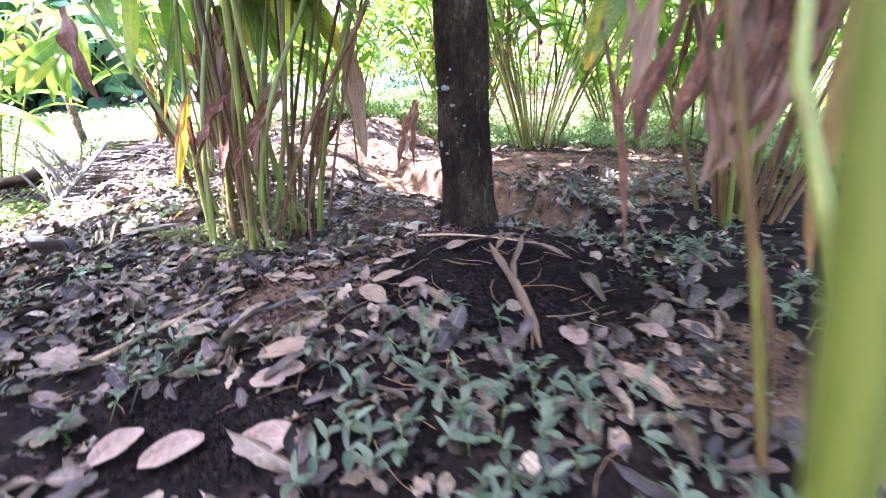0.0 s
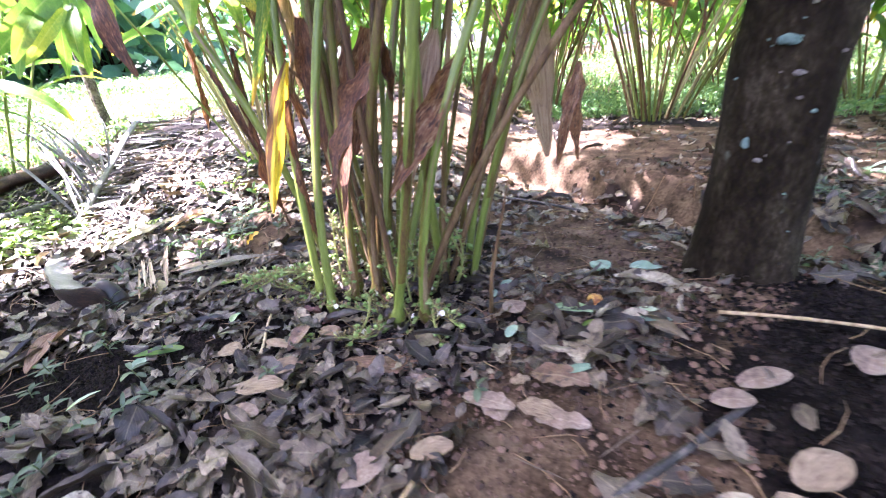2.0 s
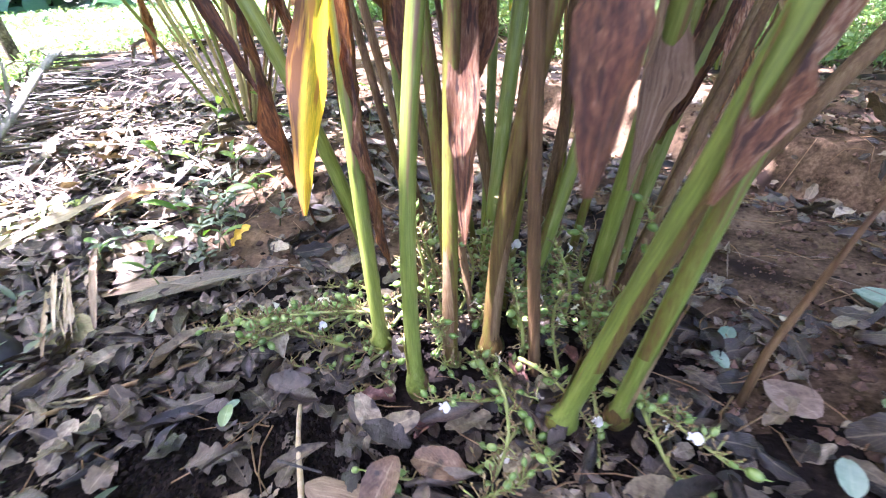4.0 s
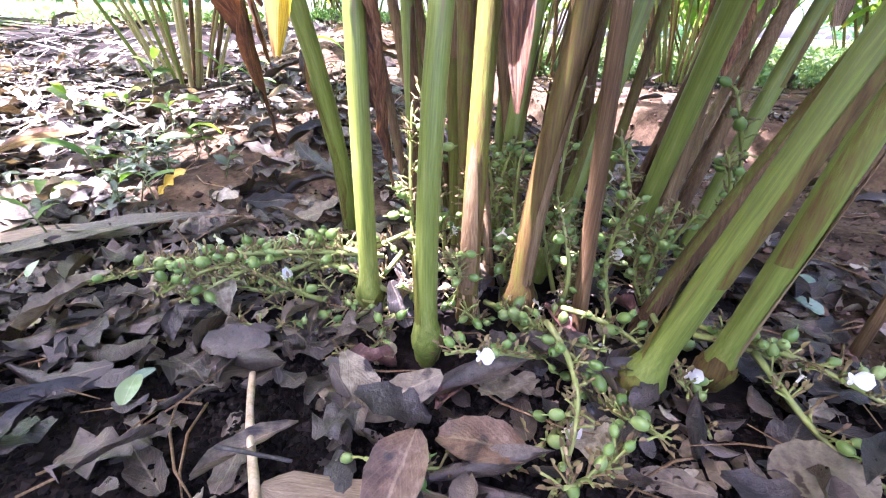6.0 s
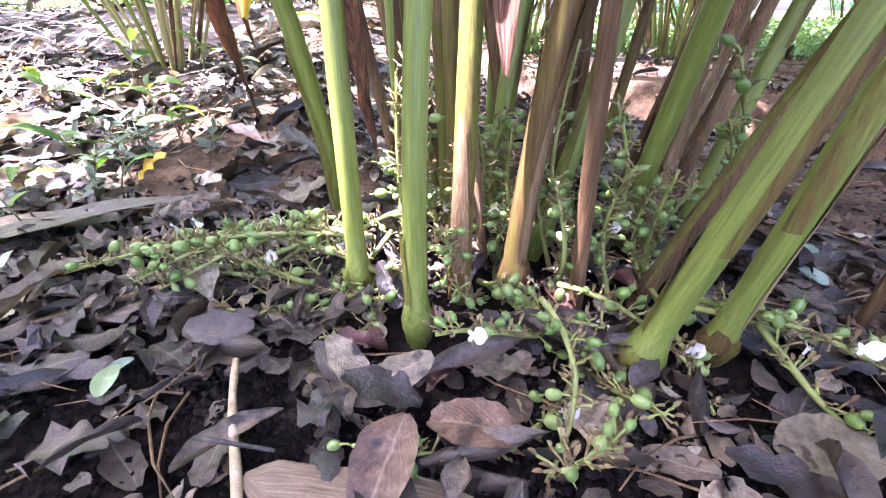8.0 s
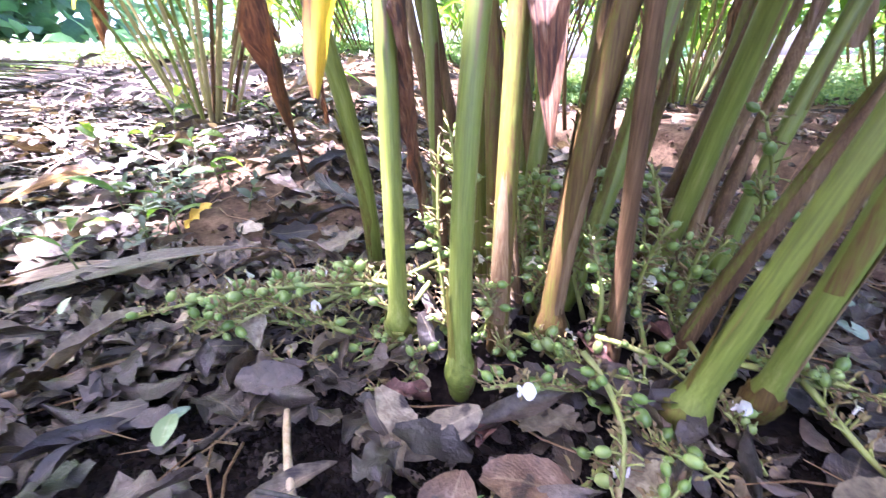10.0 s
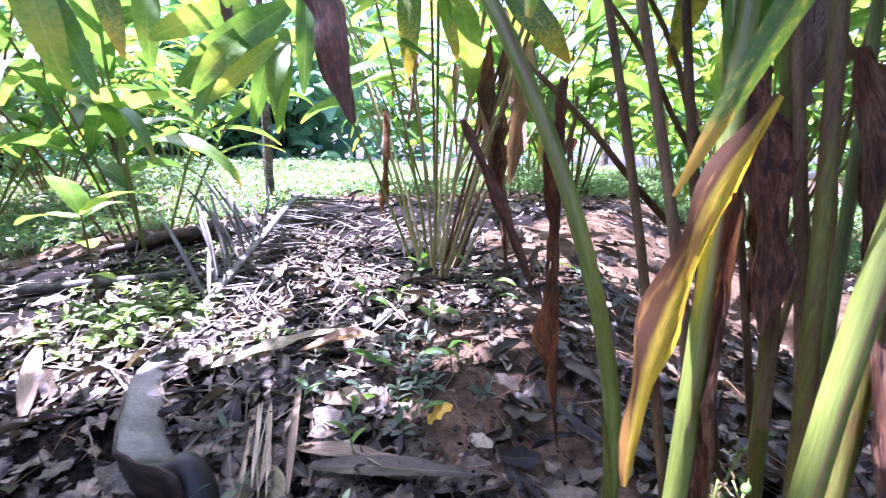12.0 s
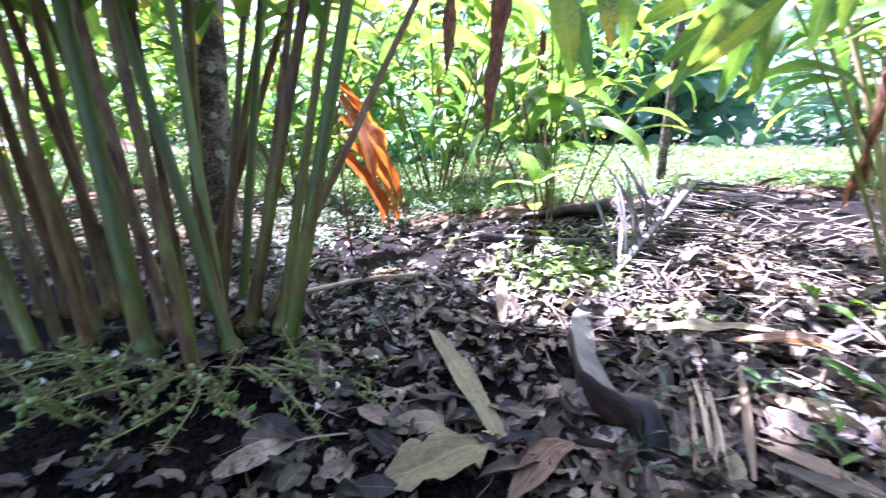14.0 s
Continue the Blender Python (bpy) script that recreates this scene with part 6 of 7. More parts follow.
# Black humus grains; round the clumps they also darken the ground as painted shade.
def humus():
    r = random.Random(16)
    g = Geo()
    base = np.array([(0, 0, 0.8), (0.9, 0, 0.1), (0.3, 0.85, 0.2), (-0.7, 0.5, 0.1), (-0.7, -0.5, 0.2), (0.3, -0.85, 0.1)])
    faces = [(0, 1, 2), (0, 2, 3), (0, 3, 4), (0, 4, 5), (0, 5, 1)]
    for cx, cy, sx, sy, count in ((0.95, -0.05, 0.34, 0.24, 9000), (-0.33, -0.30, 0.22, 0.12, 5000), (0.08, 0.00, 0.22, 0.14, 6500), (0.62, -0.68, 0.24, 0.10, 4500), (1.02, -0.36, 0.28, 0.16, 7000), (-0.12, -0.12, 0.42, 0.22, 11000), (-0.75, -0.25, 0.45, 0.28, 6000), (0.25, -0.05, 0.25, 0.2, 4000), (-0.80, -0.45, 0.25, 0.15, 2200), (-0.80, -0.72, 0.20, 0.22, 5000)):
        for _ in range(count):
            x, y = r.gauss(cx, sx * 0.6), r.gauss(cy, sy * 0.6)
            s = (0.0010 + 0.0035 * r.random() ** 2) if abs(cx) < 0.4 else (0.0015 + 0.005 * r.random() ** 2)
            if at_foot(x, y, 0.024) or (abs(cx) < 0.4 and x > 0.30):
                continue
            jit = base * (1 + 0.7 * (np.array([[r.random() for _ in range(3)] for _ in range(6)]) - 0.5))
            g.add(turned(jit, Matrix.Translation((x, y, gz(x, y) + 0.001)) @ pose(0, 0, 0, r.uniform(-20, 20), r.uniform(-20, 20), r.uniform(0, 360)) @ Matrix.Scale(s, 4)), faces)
    ob = new("humus", g.mesh("humus", HUMUS_SHADE, soft=False))
    tagged(ob, "black crumbly humus in patches, also standing in for shade under the clumps", "soil", kind="stuff")


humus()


def twigs():
    r = random.Random(18)
    g = Geo()
    for i in range(900):
        x, y = (r.uniform(-1.2, 1.2), r.uniform(-0.7, 0.9)) if i % 3 else (r.uniform(-2.3, 2.2), r.uniform(-1, 2.2))
        l, a = r.uniform(0.02, 0.12), r.uniform(0, 6.28)
        pts = []
        for s in (0, 0.35, 0.7, 1):
            px, py = x + l * s * math.cos(a + s * 0.4), y + l * s * math.sin(a + s * 0.4)
            pts.append((px, py, gz(px, py) + 0.006 + 0.012 * r.random() * s))
        g.add(*tube(pts, [0.0011, 0.001, 0.0008, 0.0004], 4))
    ob = new("twig_litter", g.mesh("twig_litter", STEM_DRY))
    tagged(ob, "thin dry twigs and stalks strewn over the ground", "twigs", kind="stuff")


twigs()


def straw():
    r = random.Random(19)
    g = Geo()
    for i in range(800):
        x, y = (r.uniform(-2.0, -0.55), r.uniform(0.05, 1.25)) if i % 4 else (r.uniform(-1.2, 1.2), r.uniform(-0.6, 0.9))
        if (-0.35 < x < 0.40 and -0.32 < y < 0.2) or x > 0.6:
            continue
        b = blade(r.uniform(0.05, 0.18), r.uniform(0.002, 0.006) if x < -0.5 else r.uniform(0.0008, 0.0022), 0.08, r.uniform(-0.2, 0.3), 0.3, crumple=0.25, nu=5, nv=1, seed=i, shape="strap")
        g.add(turned(b[0], ground_pose(x, y, r.uniform(0, 360), 0.008 + 0.012 * r.random(), r.gauss(0, 4), r.gauss(0, 15))), b[1], b[2])
    ob = new("straw_litter", g.mesh("straw_litter", STRAW))
    tagged(ob, "dry straw and split leaf strips strewn over the litter", "straw", kind="stuff")


straw()


# ---------------------------------------------------------------- things on the ground
def lay(name, label, category, x, y, yaw, b, mat, lift=0.012, tilt=0.0, lean=0.0):
    me = Geo().add(*b).mesh(name, mat)
    return thing(name, label, category, ground_pose(x, y, yaw, lift, tilt, lean), data=me)


lay("fallen_leaf", "pale heart-shaped dead leaf on bare soil", "leaf", 0.365, 0.045, -60, blade(0.052, 0.046, 0.1, 0.2, 0.12, nu=10, nv=6, shape="drop", crumple=0.03), PALE_LEAF)
lay("fallen_leaf", "yellowish green fallen leaf beside the nut", "leaf", 0.450, 0.020, -20, blade(0.075, 0.032, 0.15, 0.3, 0.15, nu=10, nv=6, shape="oval", crumple=0.03), FRESH_FALLEN)
lay("fallen_leaf", "large rusty brown dead leaf with raised midrib", "leaf", -0.005, -0.155, 75, blade(0.058, 0.032, 0.45, 0.3, 0.45, nu=12, nv=6, shape="drop", crumple=0.07), RUST_LEAF, 0.016)
lay("fallen_leaf", "large oval dead leaf with green stain", "leaf", 0.205, -0.100, 8, blade(0.056, 0.040, 0.1, 0.25, 0.10, nu=12, nv=6, shape="oval", crumple=0.06), OLIVE_DEAD, 0.014)
lay("fallen_leaf", "brown oval dead leaf among capsules", "leaf", 0.020, -0.090, -12, blade(0.055, 0.032, 0.2, 0.3, 0.25, nu=12, nv=6, shape="oval", crumple=0.07), RUST_LEAF, 0.016)
lay("strap_leaf", "long pale dry strap leaf lying flat", "leaf", -0.072, -0.130, -2, blade(0.118, 0.024, 0.03, 0.08, -0.15, nu=18, nv=6, shape="strap", crumple=0.035, ragged=0.12), TAN_STRAP, 0.014)
lay("fallen_leaf", "pale green pointed fallen leaf", "leaf", -0.188, -0.086, 110, blade(0.027, 0.015, 0.2, 0.4, 0.2, nu=10, nv=4, shape="oval"), FRESH_FALLEN, 0.014)
lay("bark_flake", "pinkish brown flake of dry bark", "bark", 0.110, -0.165, 8, blade(0.13, 0.045, 0.05, 0.1, -0.3, nu=12, nv=6, shape="strap", crumple=0.08), HANG_GREY, 0.014)
lay("fallen_leaf", "pale pointed dead leaf lying on dark humus", "leaf", 0.815, -0.165, 55, blade(0.060, 0.042, 0.15, 0.3, 0.15, nu=10, nv=6, shape="oval", crumple=0.03), PALE_LEAF, 0.014)
lay("fallen_leaf", "pinkish oval dead leaf", "leaf", 0.677, -0.188, 15, blade(0.062, 0.034, 0.15, 0.2, 0.1, crumple=0.03, nu=10, nv=6, shape="oval"), PALE_LEAF)
lay("fallen_leaf", "pinkish dead leaf beside another", "leaf", 0.641, -0.214, 1, blade(0.047, 0.032, 0.1, 0.2, 0.15, crumple=0.04, nu=10, nv=6, shape="oval"), PALE_LEAF)
lay("fallen_leaf", "large tan oval dead leaf", "leaf", 0.665, -0.331, -45, blade(0.105, 0.044, 0.1, 0.25, 0.12, crumple=0.03, nu=12, nv=6, shape="oval"), TAN_STRAP)
lay("fallen_leaf", "tan dead leaf overlapping a larger one", "leaf", 0.685, -0.322, 34, blade(0.065, 0.040, 0.1, 0.25, 0.15, crumple=0.03, nu=12, nv=6, shape="oval"), TAN_STRAP, 0.016)
lay("fallen_leaf", "grey-tan broken leaf beside a folded strap", "leaf", 0.750, -0.345, 25, blade(0.060, 0.036, 0.1, 0.25, 0.15, crumple=0.06, nu=12, nv=6, shape="drop"), PALE_LEAF)
lay("fallen_leaf", "large pinkish tan dead leaf near the weeds", "leaf", 1.150, -0.496, -48, blade(0.10, 0.040, 0.1, 0.25, 0.2, crumple=0.03, nu=12, nv=6, shape="oval"), TAN_STRAP)
lay("fallen_leaf", "pale grey blunt dead leaf", "leaf", 1.195, -0.386, -12, blade(0.052, 0.040, 0.1, 0.2, 0.15, crumple=0.04, nu=10, nv=6, shape="drop"), PALE_LEAF)
lay("fallen_leaf", "pale grey rounded dead leaf", "leaf", 1.277, -0.342, -46, blade(0.058, 0.040, 0.1, 0.2, 0.15, crumple=0.04, nu=10, nv=6, shape="oval"), PALE_LEAF)
lay("fallen_leaf", "small sunlit pale dead leaf", "leaf", -0.02, -0.300, 5, blade(0.055, 0.034, 0.15, 0.3, 0.15, nu=8, nv=4, shape="oval"), PALE_LEAF, 0.016)
lay("fallen_leaf", "bright yellow fallen leaf curled on the soil", "leaf", -0.385, 0.225, 40, blade(0.048, 0.030, 0.7, 0.5, 0.2, wave=0.3, nu=8, nv=4, shape="oval"), YELLOW_FALLEN, 0.012)
lay("fallen_leaf", "sunlit yellow-green lobed leaf on the litter", "leaf", -1.62, -0.06, 60, blade(0.085, 0.070, 0.7, 0.4, 0.15, wave=0.4, nu=10, nv=6, shape="drop"), FRESH_FALLEN, 0.03, -25)
lay("strap_leaf", "grey ridged dry leaf base on the litter", "leaf", -0.54, -0.26, 120, blade(0.15, 0.055, 0.2, 0.3, 0.0, roll=0.9, crumple=0.04, nu=12, nv=8, shape="drop"), HANG_GREY, 0.014)
lay("strap_leaf", "long tan curled leaf in sunlight", "leaf", -0.75, 0.29, 32, blade(0.17, 0.040, 0.3, 0.3, 0.35, roll=0.8, crumple=0.05, nu=14, nv=6, shape="drop"), HANG_GREY, 0.018)
lay("strap_leaf", "greyish strap leaf on the soil", "leaf", -0.49, 0.08, 18, blade(0.24, 0.035, 0.1, 0.2, 0.2, crumple=0.06, nu=14, nv=6, shape="lance"), FALLEN, 0.014)
for i, (x, y, a, l, w) in enumerate(((0.54, 0.163, 100, 0.05, 0.022), (0.60, 0.151, 10, 0.06, 0.028), (0.58, -0.037, -10, 0.055, 0.018), (0.47, -0.163, 15, 0.045, 0.018), (0.378, -0.075, 70, 0.035, 0.02), (0.335, 0.06, 100, 0.03, 0.016), (0.345, 0.10, 60, 0.034, 0.018))):
    lay("fallen_leaf", "bluish green fallen leaf on brown litter", "leaf", x, y, a, blade(l, w, 0.2, 0.4, 0.2, crumple=0.04, nu=10, nv=4, seed=i, shape="oval"), TEAL_LEAF, 0.012)
for i, (x, y, a, l, w, mat) in enumerate(((0.425, -0.160, -15, 0.085, 0.045, RUST_LEAF), (0.41, -0.222, -20, 0.068, 0.034, TAN_STRAP), (0.365, -0.205, -60, 0.055, 0.040, PALE_LEAF), (0.435, -0.245, -8, 0.070, 0.030, PALE_LEAF), (0.255, -0.205, 65, 0.05, 0.026, PALE_LEAF), (0.395, -0.182, 20, 0.030, 0.020, TAN_STRAP))):
    lay("fallen_leaf", ("dull brown dead leaf on bare soil", "tan dead leaf on bare soil", "pale grey-brown dead leaf on soil")[i % 3], "leaf", x, y, a, blade(l, w, 0.15, 0.35, 0.15, wave=0.2, crumple=0.06, ragged=0.15, nu=10, nv=6, seed=90 + i, shape="oval"), mat, 0.010)

lay("fallen_leaf", "cream oval dead leaf on black humus", "leaf", 0.651, -0.731, 14, blade(0.087, 0.056, 0.12, 0.25, 0.14, crumple=0.03, nu=12, nv=6, shape="oval"), PALE_LEAF, 0.014)
lay("fallen_leaf", "pale greyish dead leaf on black humus", "leaf", 0.538, -0.774, 40, blade(0.078, 0.052, 0.12, 0.25, 0.14, crumple=0.03, nu=12, nv=6, shape="oval"), PALE_LEAF, 0.014)
lay("fallen_leaf", "pinkish grey dead leaf among twigs", "leaf", 0.469, -0.784, 74, blade(0.066, 0.054, 0.12, 0.25, 0.14, crumple=0.03, nu=12, nv=6, shape="oval"), PALE_LEAF, 0.014)
lay("fallen_leaf", "cream dead leaf with curled edge", "leaf", 0.591, -0.609, -7, blade(0.060, 0.046, 0.12, 0.25, 0.14, crumple=0.03, nu=12, nv=6, shape="oval"), PALE_LEAF, 0.014)
lay("fallen_leaf", "small pale dead leaf on humus", "leaf", 0.633, -0.596, 19, blade(0.038, 0.036, 0.12, 0.25, 0.14, crumple=0.03, nu=12, nv=6, shape="oval"), PALE_LEAF, 0.014)
lay("fallen_leaf", "long tan oval leaf on humus", "leaf", 0.562, -0.556, 18, blade(0.101, 0.051, 0.12, 0.25, 0.14, crumple=0.03, nu=12, nv=6, shape="oval"), TAN_STRAP, 0.014)
lay("fallen_leaf", "broad pale leaf with a dark stain", "leaf", 0.324, -0.494, 21, blade(0.080, 0.069, 0.12, 0.25, 0.14, crumple=0.03, nu=12, nv=6, shape="oval"), PALE_LEAF, 0.014)
lay("fallen_leaf", "tan oval leaf among the weeds", "leaf", 0.822, -0.455, -17, blade(0.067, 0.039, 0.12, 0.25, 0.14, crumple=0.03, nu=12, nv=6, shape="oval"), TAN_STRAP, 0.014)
lay("fallen_leaf", "grey-brown oval leaf on soil", "leaf", 1.075, -0.426, -61, blade(0.051, 0.045, 0.12, 0.25, 0.14, crumple=0.03, nu=12, nv=6, shape="oval"), PALE_LEAF, 0.014)
lay("fallen_leaf", "greyish dead leaf on bare soil", "leaf", 0.210, -0.374, 46, blade(0.066, 0.045, 0.12, 0.25, 0.14, crumple=0.03, nu=12, nv=6, shape="oval"), PALE_LEAF, 0.014)
lay("fallen_leaf", "thin brown leaf on bare soil", "leaf", 0.284, -0.322, 24, blade(0.057, 0.034, 0.12, 0.25, 0.14, crumple=0.03, nu=12, nv=6, shape="oval"), TAN_STRAP, 0.014)
lay("fallen_leaf", "narrow grey-brown leaf on soil", "leaf", 0.331, -0.215, -14, blade(0.079, 0.031, 0.12, 0.25, 0.14, crumple=0.03, nu=12, nv=6, shape="oval"), PALE_LEAF, 0.014)
lay("fallen_leaf", "flat tan leaf beside the stick", "leaf", -0.040, -0.254, 18, blade(0.079, 0.042, 0.12, 0.25, 0.14, crumple=0.03, nu=12, nv=6, shape="oval"), TAN_STRAP, 0.014)
lay("fallen_leaf", "dull brown leaf with raised edges", "leaf", -0.019, -0.207, 26, blade(0.065, 0.042, 0.12, 0.25, 0.14, crumple=0.03, nu=12, nv=6, shape="oval"), RUST_LEAF, 0.014)
lay("fallen_leaf", "brown oval leaf beside a bluish one", "leaf", -0.143, -0.171, 7, blade(0.043, 0.042, 0.12, 0.25, 0.14, crumple=0.03, nu=12, nv=6, shape="oval"), TAN_STRAP, 0.014)
lay("fallen_leaf", "small bluish green fallen leaf", "leaf", -0.199, -0.068, 60, blade(0.018, 0.011, 0.12, 0.25, 0.14, crumple=0.03, nu=12, nv=6, shape="oval"), TEAL_LEAF, 0.014)
lay("fallen_leaf", "bluish green fallen leaf on brown soil", "leaf", 0.537, 0.213, -68, blade(0.052, 0.039, 0.12, 0.25, 0.14, crumple=0.03, nu=12, nv=6, shape="oval"), TEAL_LEAF, 0.014)
lay("fallen_leaf", "bluish green fallen leaf on brown soil", "leaf", 0.602, 0.176, -11, blade(0.045, 0.046, 0.12, 0.25, 0.14, crumple=0.03, nu=12, nv=6, shape="oval"), TEAL_LEAF, 0.014)
lay("fallen_leaf", "light green fallen leaf on soil", "leaf", 0.585, -0.015, 9, blade(0.034, 0.022, 0.12, 0.25, 0.14, crumple=0.03, nu=12, nv=6, shape="oval"), FRESH_FALLEN, 0.014)
lay("fallen_leaf", "narrow green fallen leaf on dark humus", "leaf", -0.224, -0.175, -155, blade(0.089, 0.027, 0.12, 0.25, 0.14, crumple=0.03, nu=12, nv=6, shape="lance"), GREEN_LEAF, 0.014)
lay("fallen_leaf", "bluish green leaf on dark humus", "leaf", -0.277, -0.242, 85, blade(0.033, 0.027, 0.12, 0.25, 0.14, crumple=0.03, nu=12, nv=6, shape="oval"), TEAL_LEAF, 0.014)
lay("strap_leaf", "long strap leaf green at its base and torn at its tip", "leaf", -1.027, -0.246, 4, blade(0.44, 0.042, 0.12, 0.25, 0.14, wave=0.2, crumple=0.03, nu=12, nv=6, shape="lance"), BANANA_DRY, 0.02)
lay("strap_leaf", "broad greenish dead leaf with torn edges", "leaf", -0.604, -0.397, 111, blade(0.163, 0.095, 0.12, 0.25, 0.14, wave=0.25, crumple=0.05, ragged=0.3, nu=12, nv=6, shape="oval"), BANANA_DRY, 0.018)
lay("fallen_leaf", "tan lance-shaped leaf beside the palm base", "leaf", -0.755, -0.082, 46, blade(0.085, 0.040, 0.12, 0.25, 0.14, crumple=0.03, nu=12, nv=6, shape="lance"), TAN_STRAP, 0.014)
lay("fallen_leaf", "dull brown broad leaf on humus", "leaf", -0.718, -0.384, 99, blade(0.103, 0.060, 0.12, 0.25, 0.14, crumple=0.03, nu=12, nv=6, shape="oval"), FALLEN, 0.014)
lay("fallen_leaf", "small grey leaf on humus", "leaf", -0.789, -0.422, 34, blade(0.064, 0.041, 0.12, 0.25, 0.14, crumple=0.03, nu=12, nv=6, shape="oval"), PALE_LEAF, 0.014)
lay("fallen_leaf", "tan leaf lying in the sun", "leaf", -1.018, -0.077, 159, blade(0.30, 0.032, 0.12, 0.25, 0.14, crumple=0.03, nu=12, nv=6, shape="lance"), TAN_STRAP, 0.02)
lay("strap_leaf", "long tan leaf lying in the sun", "leaf", -0.866, 0.163, 59, blade(0.270, 0.042, 0.12, 0.25, 0.14, wave=0.2, crumple=0.04, nu=12, nv=6, shape="lance"), BANANA_DRY, 0.02)
lay("strap_leaf", "long bent dry leaf beside the fibres", "leaf", -0.474, 0.028, 134, blade(0.318, 0.014, 0.12, 0.25, 0.14, roll=0.8, crumple=0.05, nu=12, nv=6, shape="lance"), TAN_STRAP, 0.022)
lay("strap_leaf", "pale green decaying leaf under the fibres", "leaf", -0.480, 0.011, 165, blade(0.106, 0.069, 0.12, 0.25, 0.14, crumple=0.03, nu=12, nv=6, shape="oval"), BANANA_DRY, 0.01)
lay("fallen_leaf", "brown leaf in the shade of the clump", "leaf", -0.648, -0.611, 122, blade(0.104, 0.046, 0.12, 0.25, 0.14, crumple=0.03, nu=12, nv=6, shape="oval"), FALLEN, 0.014)
lay("fallen_leaf", "curled brown leaf on the litter", "leaf", -0.542, 0.129, 43, blade(0.055, 0.044, 0.12, 0.25, 0.14, crumple=0.03, nu=12, nv=6, shape="oval"), FALLEN, 0.014)
lay("strap_leaf", "long flat grey leaf on reddish soil", "leaf", -0.541, 0.099, 14, blade(0.162, 0.028, 0.12, 0.25, 0.14, crumple=0.03, nu=12, nv=6, shape="lance"), TAN_STRAP, 0.014)
lay("fallen_leaf", "pale tan leaf on the slope", "leaf", -0.303, 0.684, -22, blade(0.078, 0.053, 0.12, 0.25, 0.14, crumple=0.03, nu=12, nv=6, shape="oval"), PALE_LEAF, 0.014)
lay("fallen_leaf", "grey leaf with raised veins", "leaf", -0.760, -0.077, 46, blade(0.086, 0.058, 0.12, 0.25, 0.14, crumple=0.03, nu=12, nv=6, shape="oval"), PALE_LEAF, 0.014)
lay("fallen_leaf", "brown leaf by the clump", "leaf", -0.339, 0.128, -171, blade(0.088, 0.039, 0.12, 0.25, 0.14, crumple=0.03, nu=12, nv=6, shape="oval"), RUST_LEAF, 0.014)

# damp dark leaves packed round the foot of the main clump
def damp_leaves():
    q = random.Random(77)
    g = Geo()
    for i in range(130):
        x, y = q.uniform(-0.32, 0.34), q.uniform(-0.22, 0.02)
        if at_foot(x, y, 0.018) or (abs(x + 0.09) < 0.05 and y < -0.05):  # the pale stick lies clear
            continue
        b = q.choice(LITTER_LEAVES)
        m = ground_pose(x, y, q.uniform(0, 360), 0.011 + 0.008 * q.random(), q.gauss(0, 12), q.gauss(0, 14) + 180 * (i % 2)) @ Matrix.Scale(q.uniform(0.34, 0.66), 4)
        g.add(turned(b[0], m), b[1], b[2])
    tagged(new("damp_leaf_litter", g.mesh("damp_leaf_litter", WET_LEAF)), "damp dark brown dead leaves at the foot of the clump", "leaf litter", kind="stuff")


damp_leaves()


def strap(label, points, width, seed):
    """A dry leaf strap bent through (x, y, height) points."""
    p = np.array(points, float)
    k = np.linspace(0, len(p) - 1, 22)
    line = np.stack([np.interp(k, range(len(p)), p[:, c]) for c in range(3)], -1)
    for _ in range(2):
        line[1:-1] = 0.25 * line[:-2] + 0.5 * line[1:-1] + 0.25 * line[2:]
    r = random.Random(seed)
    d = np.gradient(line, axis=0)
    verts, uvs = [], []
    for i, (x, y, h) in enumerate(line):
        t = i / 21
        n = Vector((-d[i][1], d[i][0], 0)).normalized()
        w = width / 2 * min(1, 0.25 + 4 * t, 0.15 + 3.5 * (1 - t)) * (1 + 0.15 * r.uniform(-1, 1))
        for j in range(7):
            v = j / 3 - 1
            verts.append((x + n.x * w * v, y + n.y * w * v, gz(x, y) + h + 0.8 * w * abs(v) + 0.10 * w * r.uniform(-1, 1) + 0.2 * w * math.sin(9 * t + 2 * v)))
            uvs.append((t, j / 6))
    thing("strap_leaf", label, "leaf", data=Geo().add(verts, grid_faces(21, 6), uvs).mesh("strap_leaf", STRAP_BROWN))


strap("long tan strap of dry leaf running down from the tree", ((0.915, -0.175, 0.035), (0.945, -0.235, 0.016), (0.985, -0.325, 0.014), (1.020, -0.430, 0.012), (1.035, -0.49, 0.010)), 0.019, 1)
strap("narrow tan strap beside a longer one", ((0.985, -0.11, 0.040), (0.985, -0.165, 0.026), (0.972, -0.235, 0.014), (0.985, -0.30, 0.012)), 0.012, 2)
strap("stiff dry strap arching over dark humus", ((0.80, -0.150, 0.012), (0.88, -0.118, 0.022), (0.945, -0.095, 0.034), (0.99, -0.11, 0.040)), 0.007, 3)
strap("bent tan strap of dry leaf", ((0.93, -0.06, 0.014), (0.935, -0.10, 0.045), (0.940, -0.15, 0.045), (0.930, -0.20, 0.02)), 0.009, 4)
strap("short bent tan strap crossing another", ((0.975, -0.115, 0.045), (0.958, -0.15, 0.05), (0.935, -0.19, 0.03)), 0.010, 5)
strap("folded dry strap leaf pointing downhill", ((0.770, -0.335, 0.012), (0.805, -0.36, 0.016), (0.85, -0.40, 0.016), (0.892, -0.432, 0.010)), 0.021, 6)
strap("brown strap of leaf over the humus behind", ((0.99, -0.13, 0.03), (1.04, -0.15, 0.03), (1.10, -0.155, 0.016)), 0.018, 7)
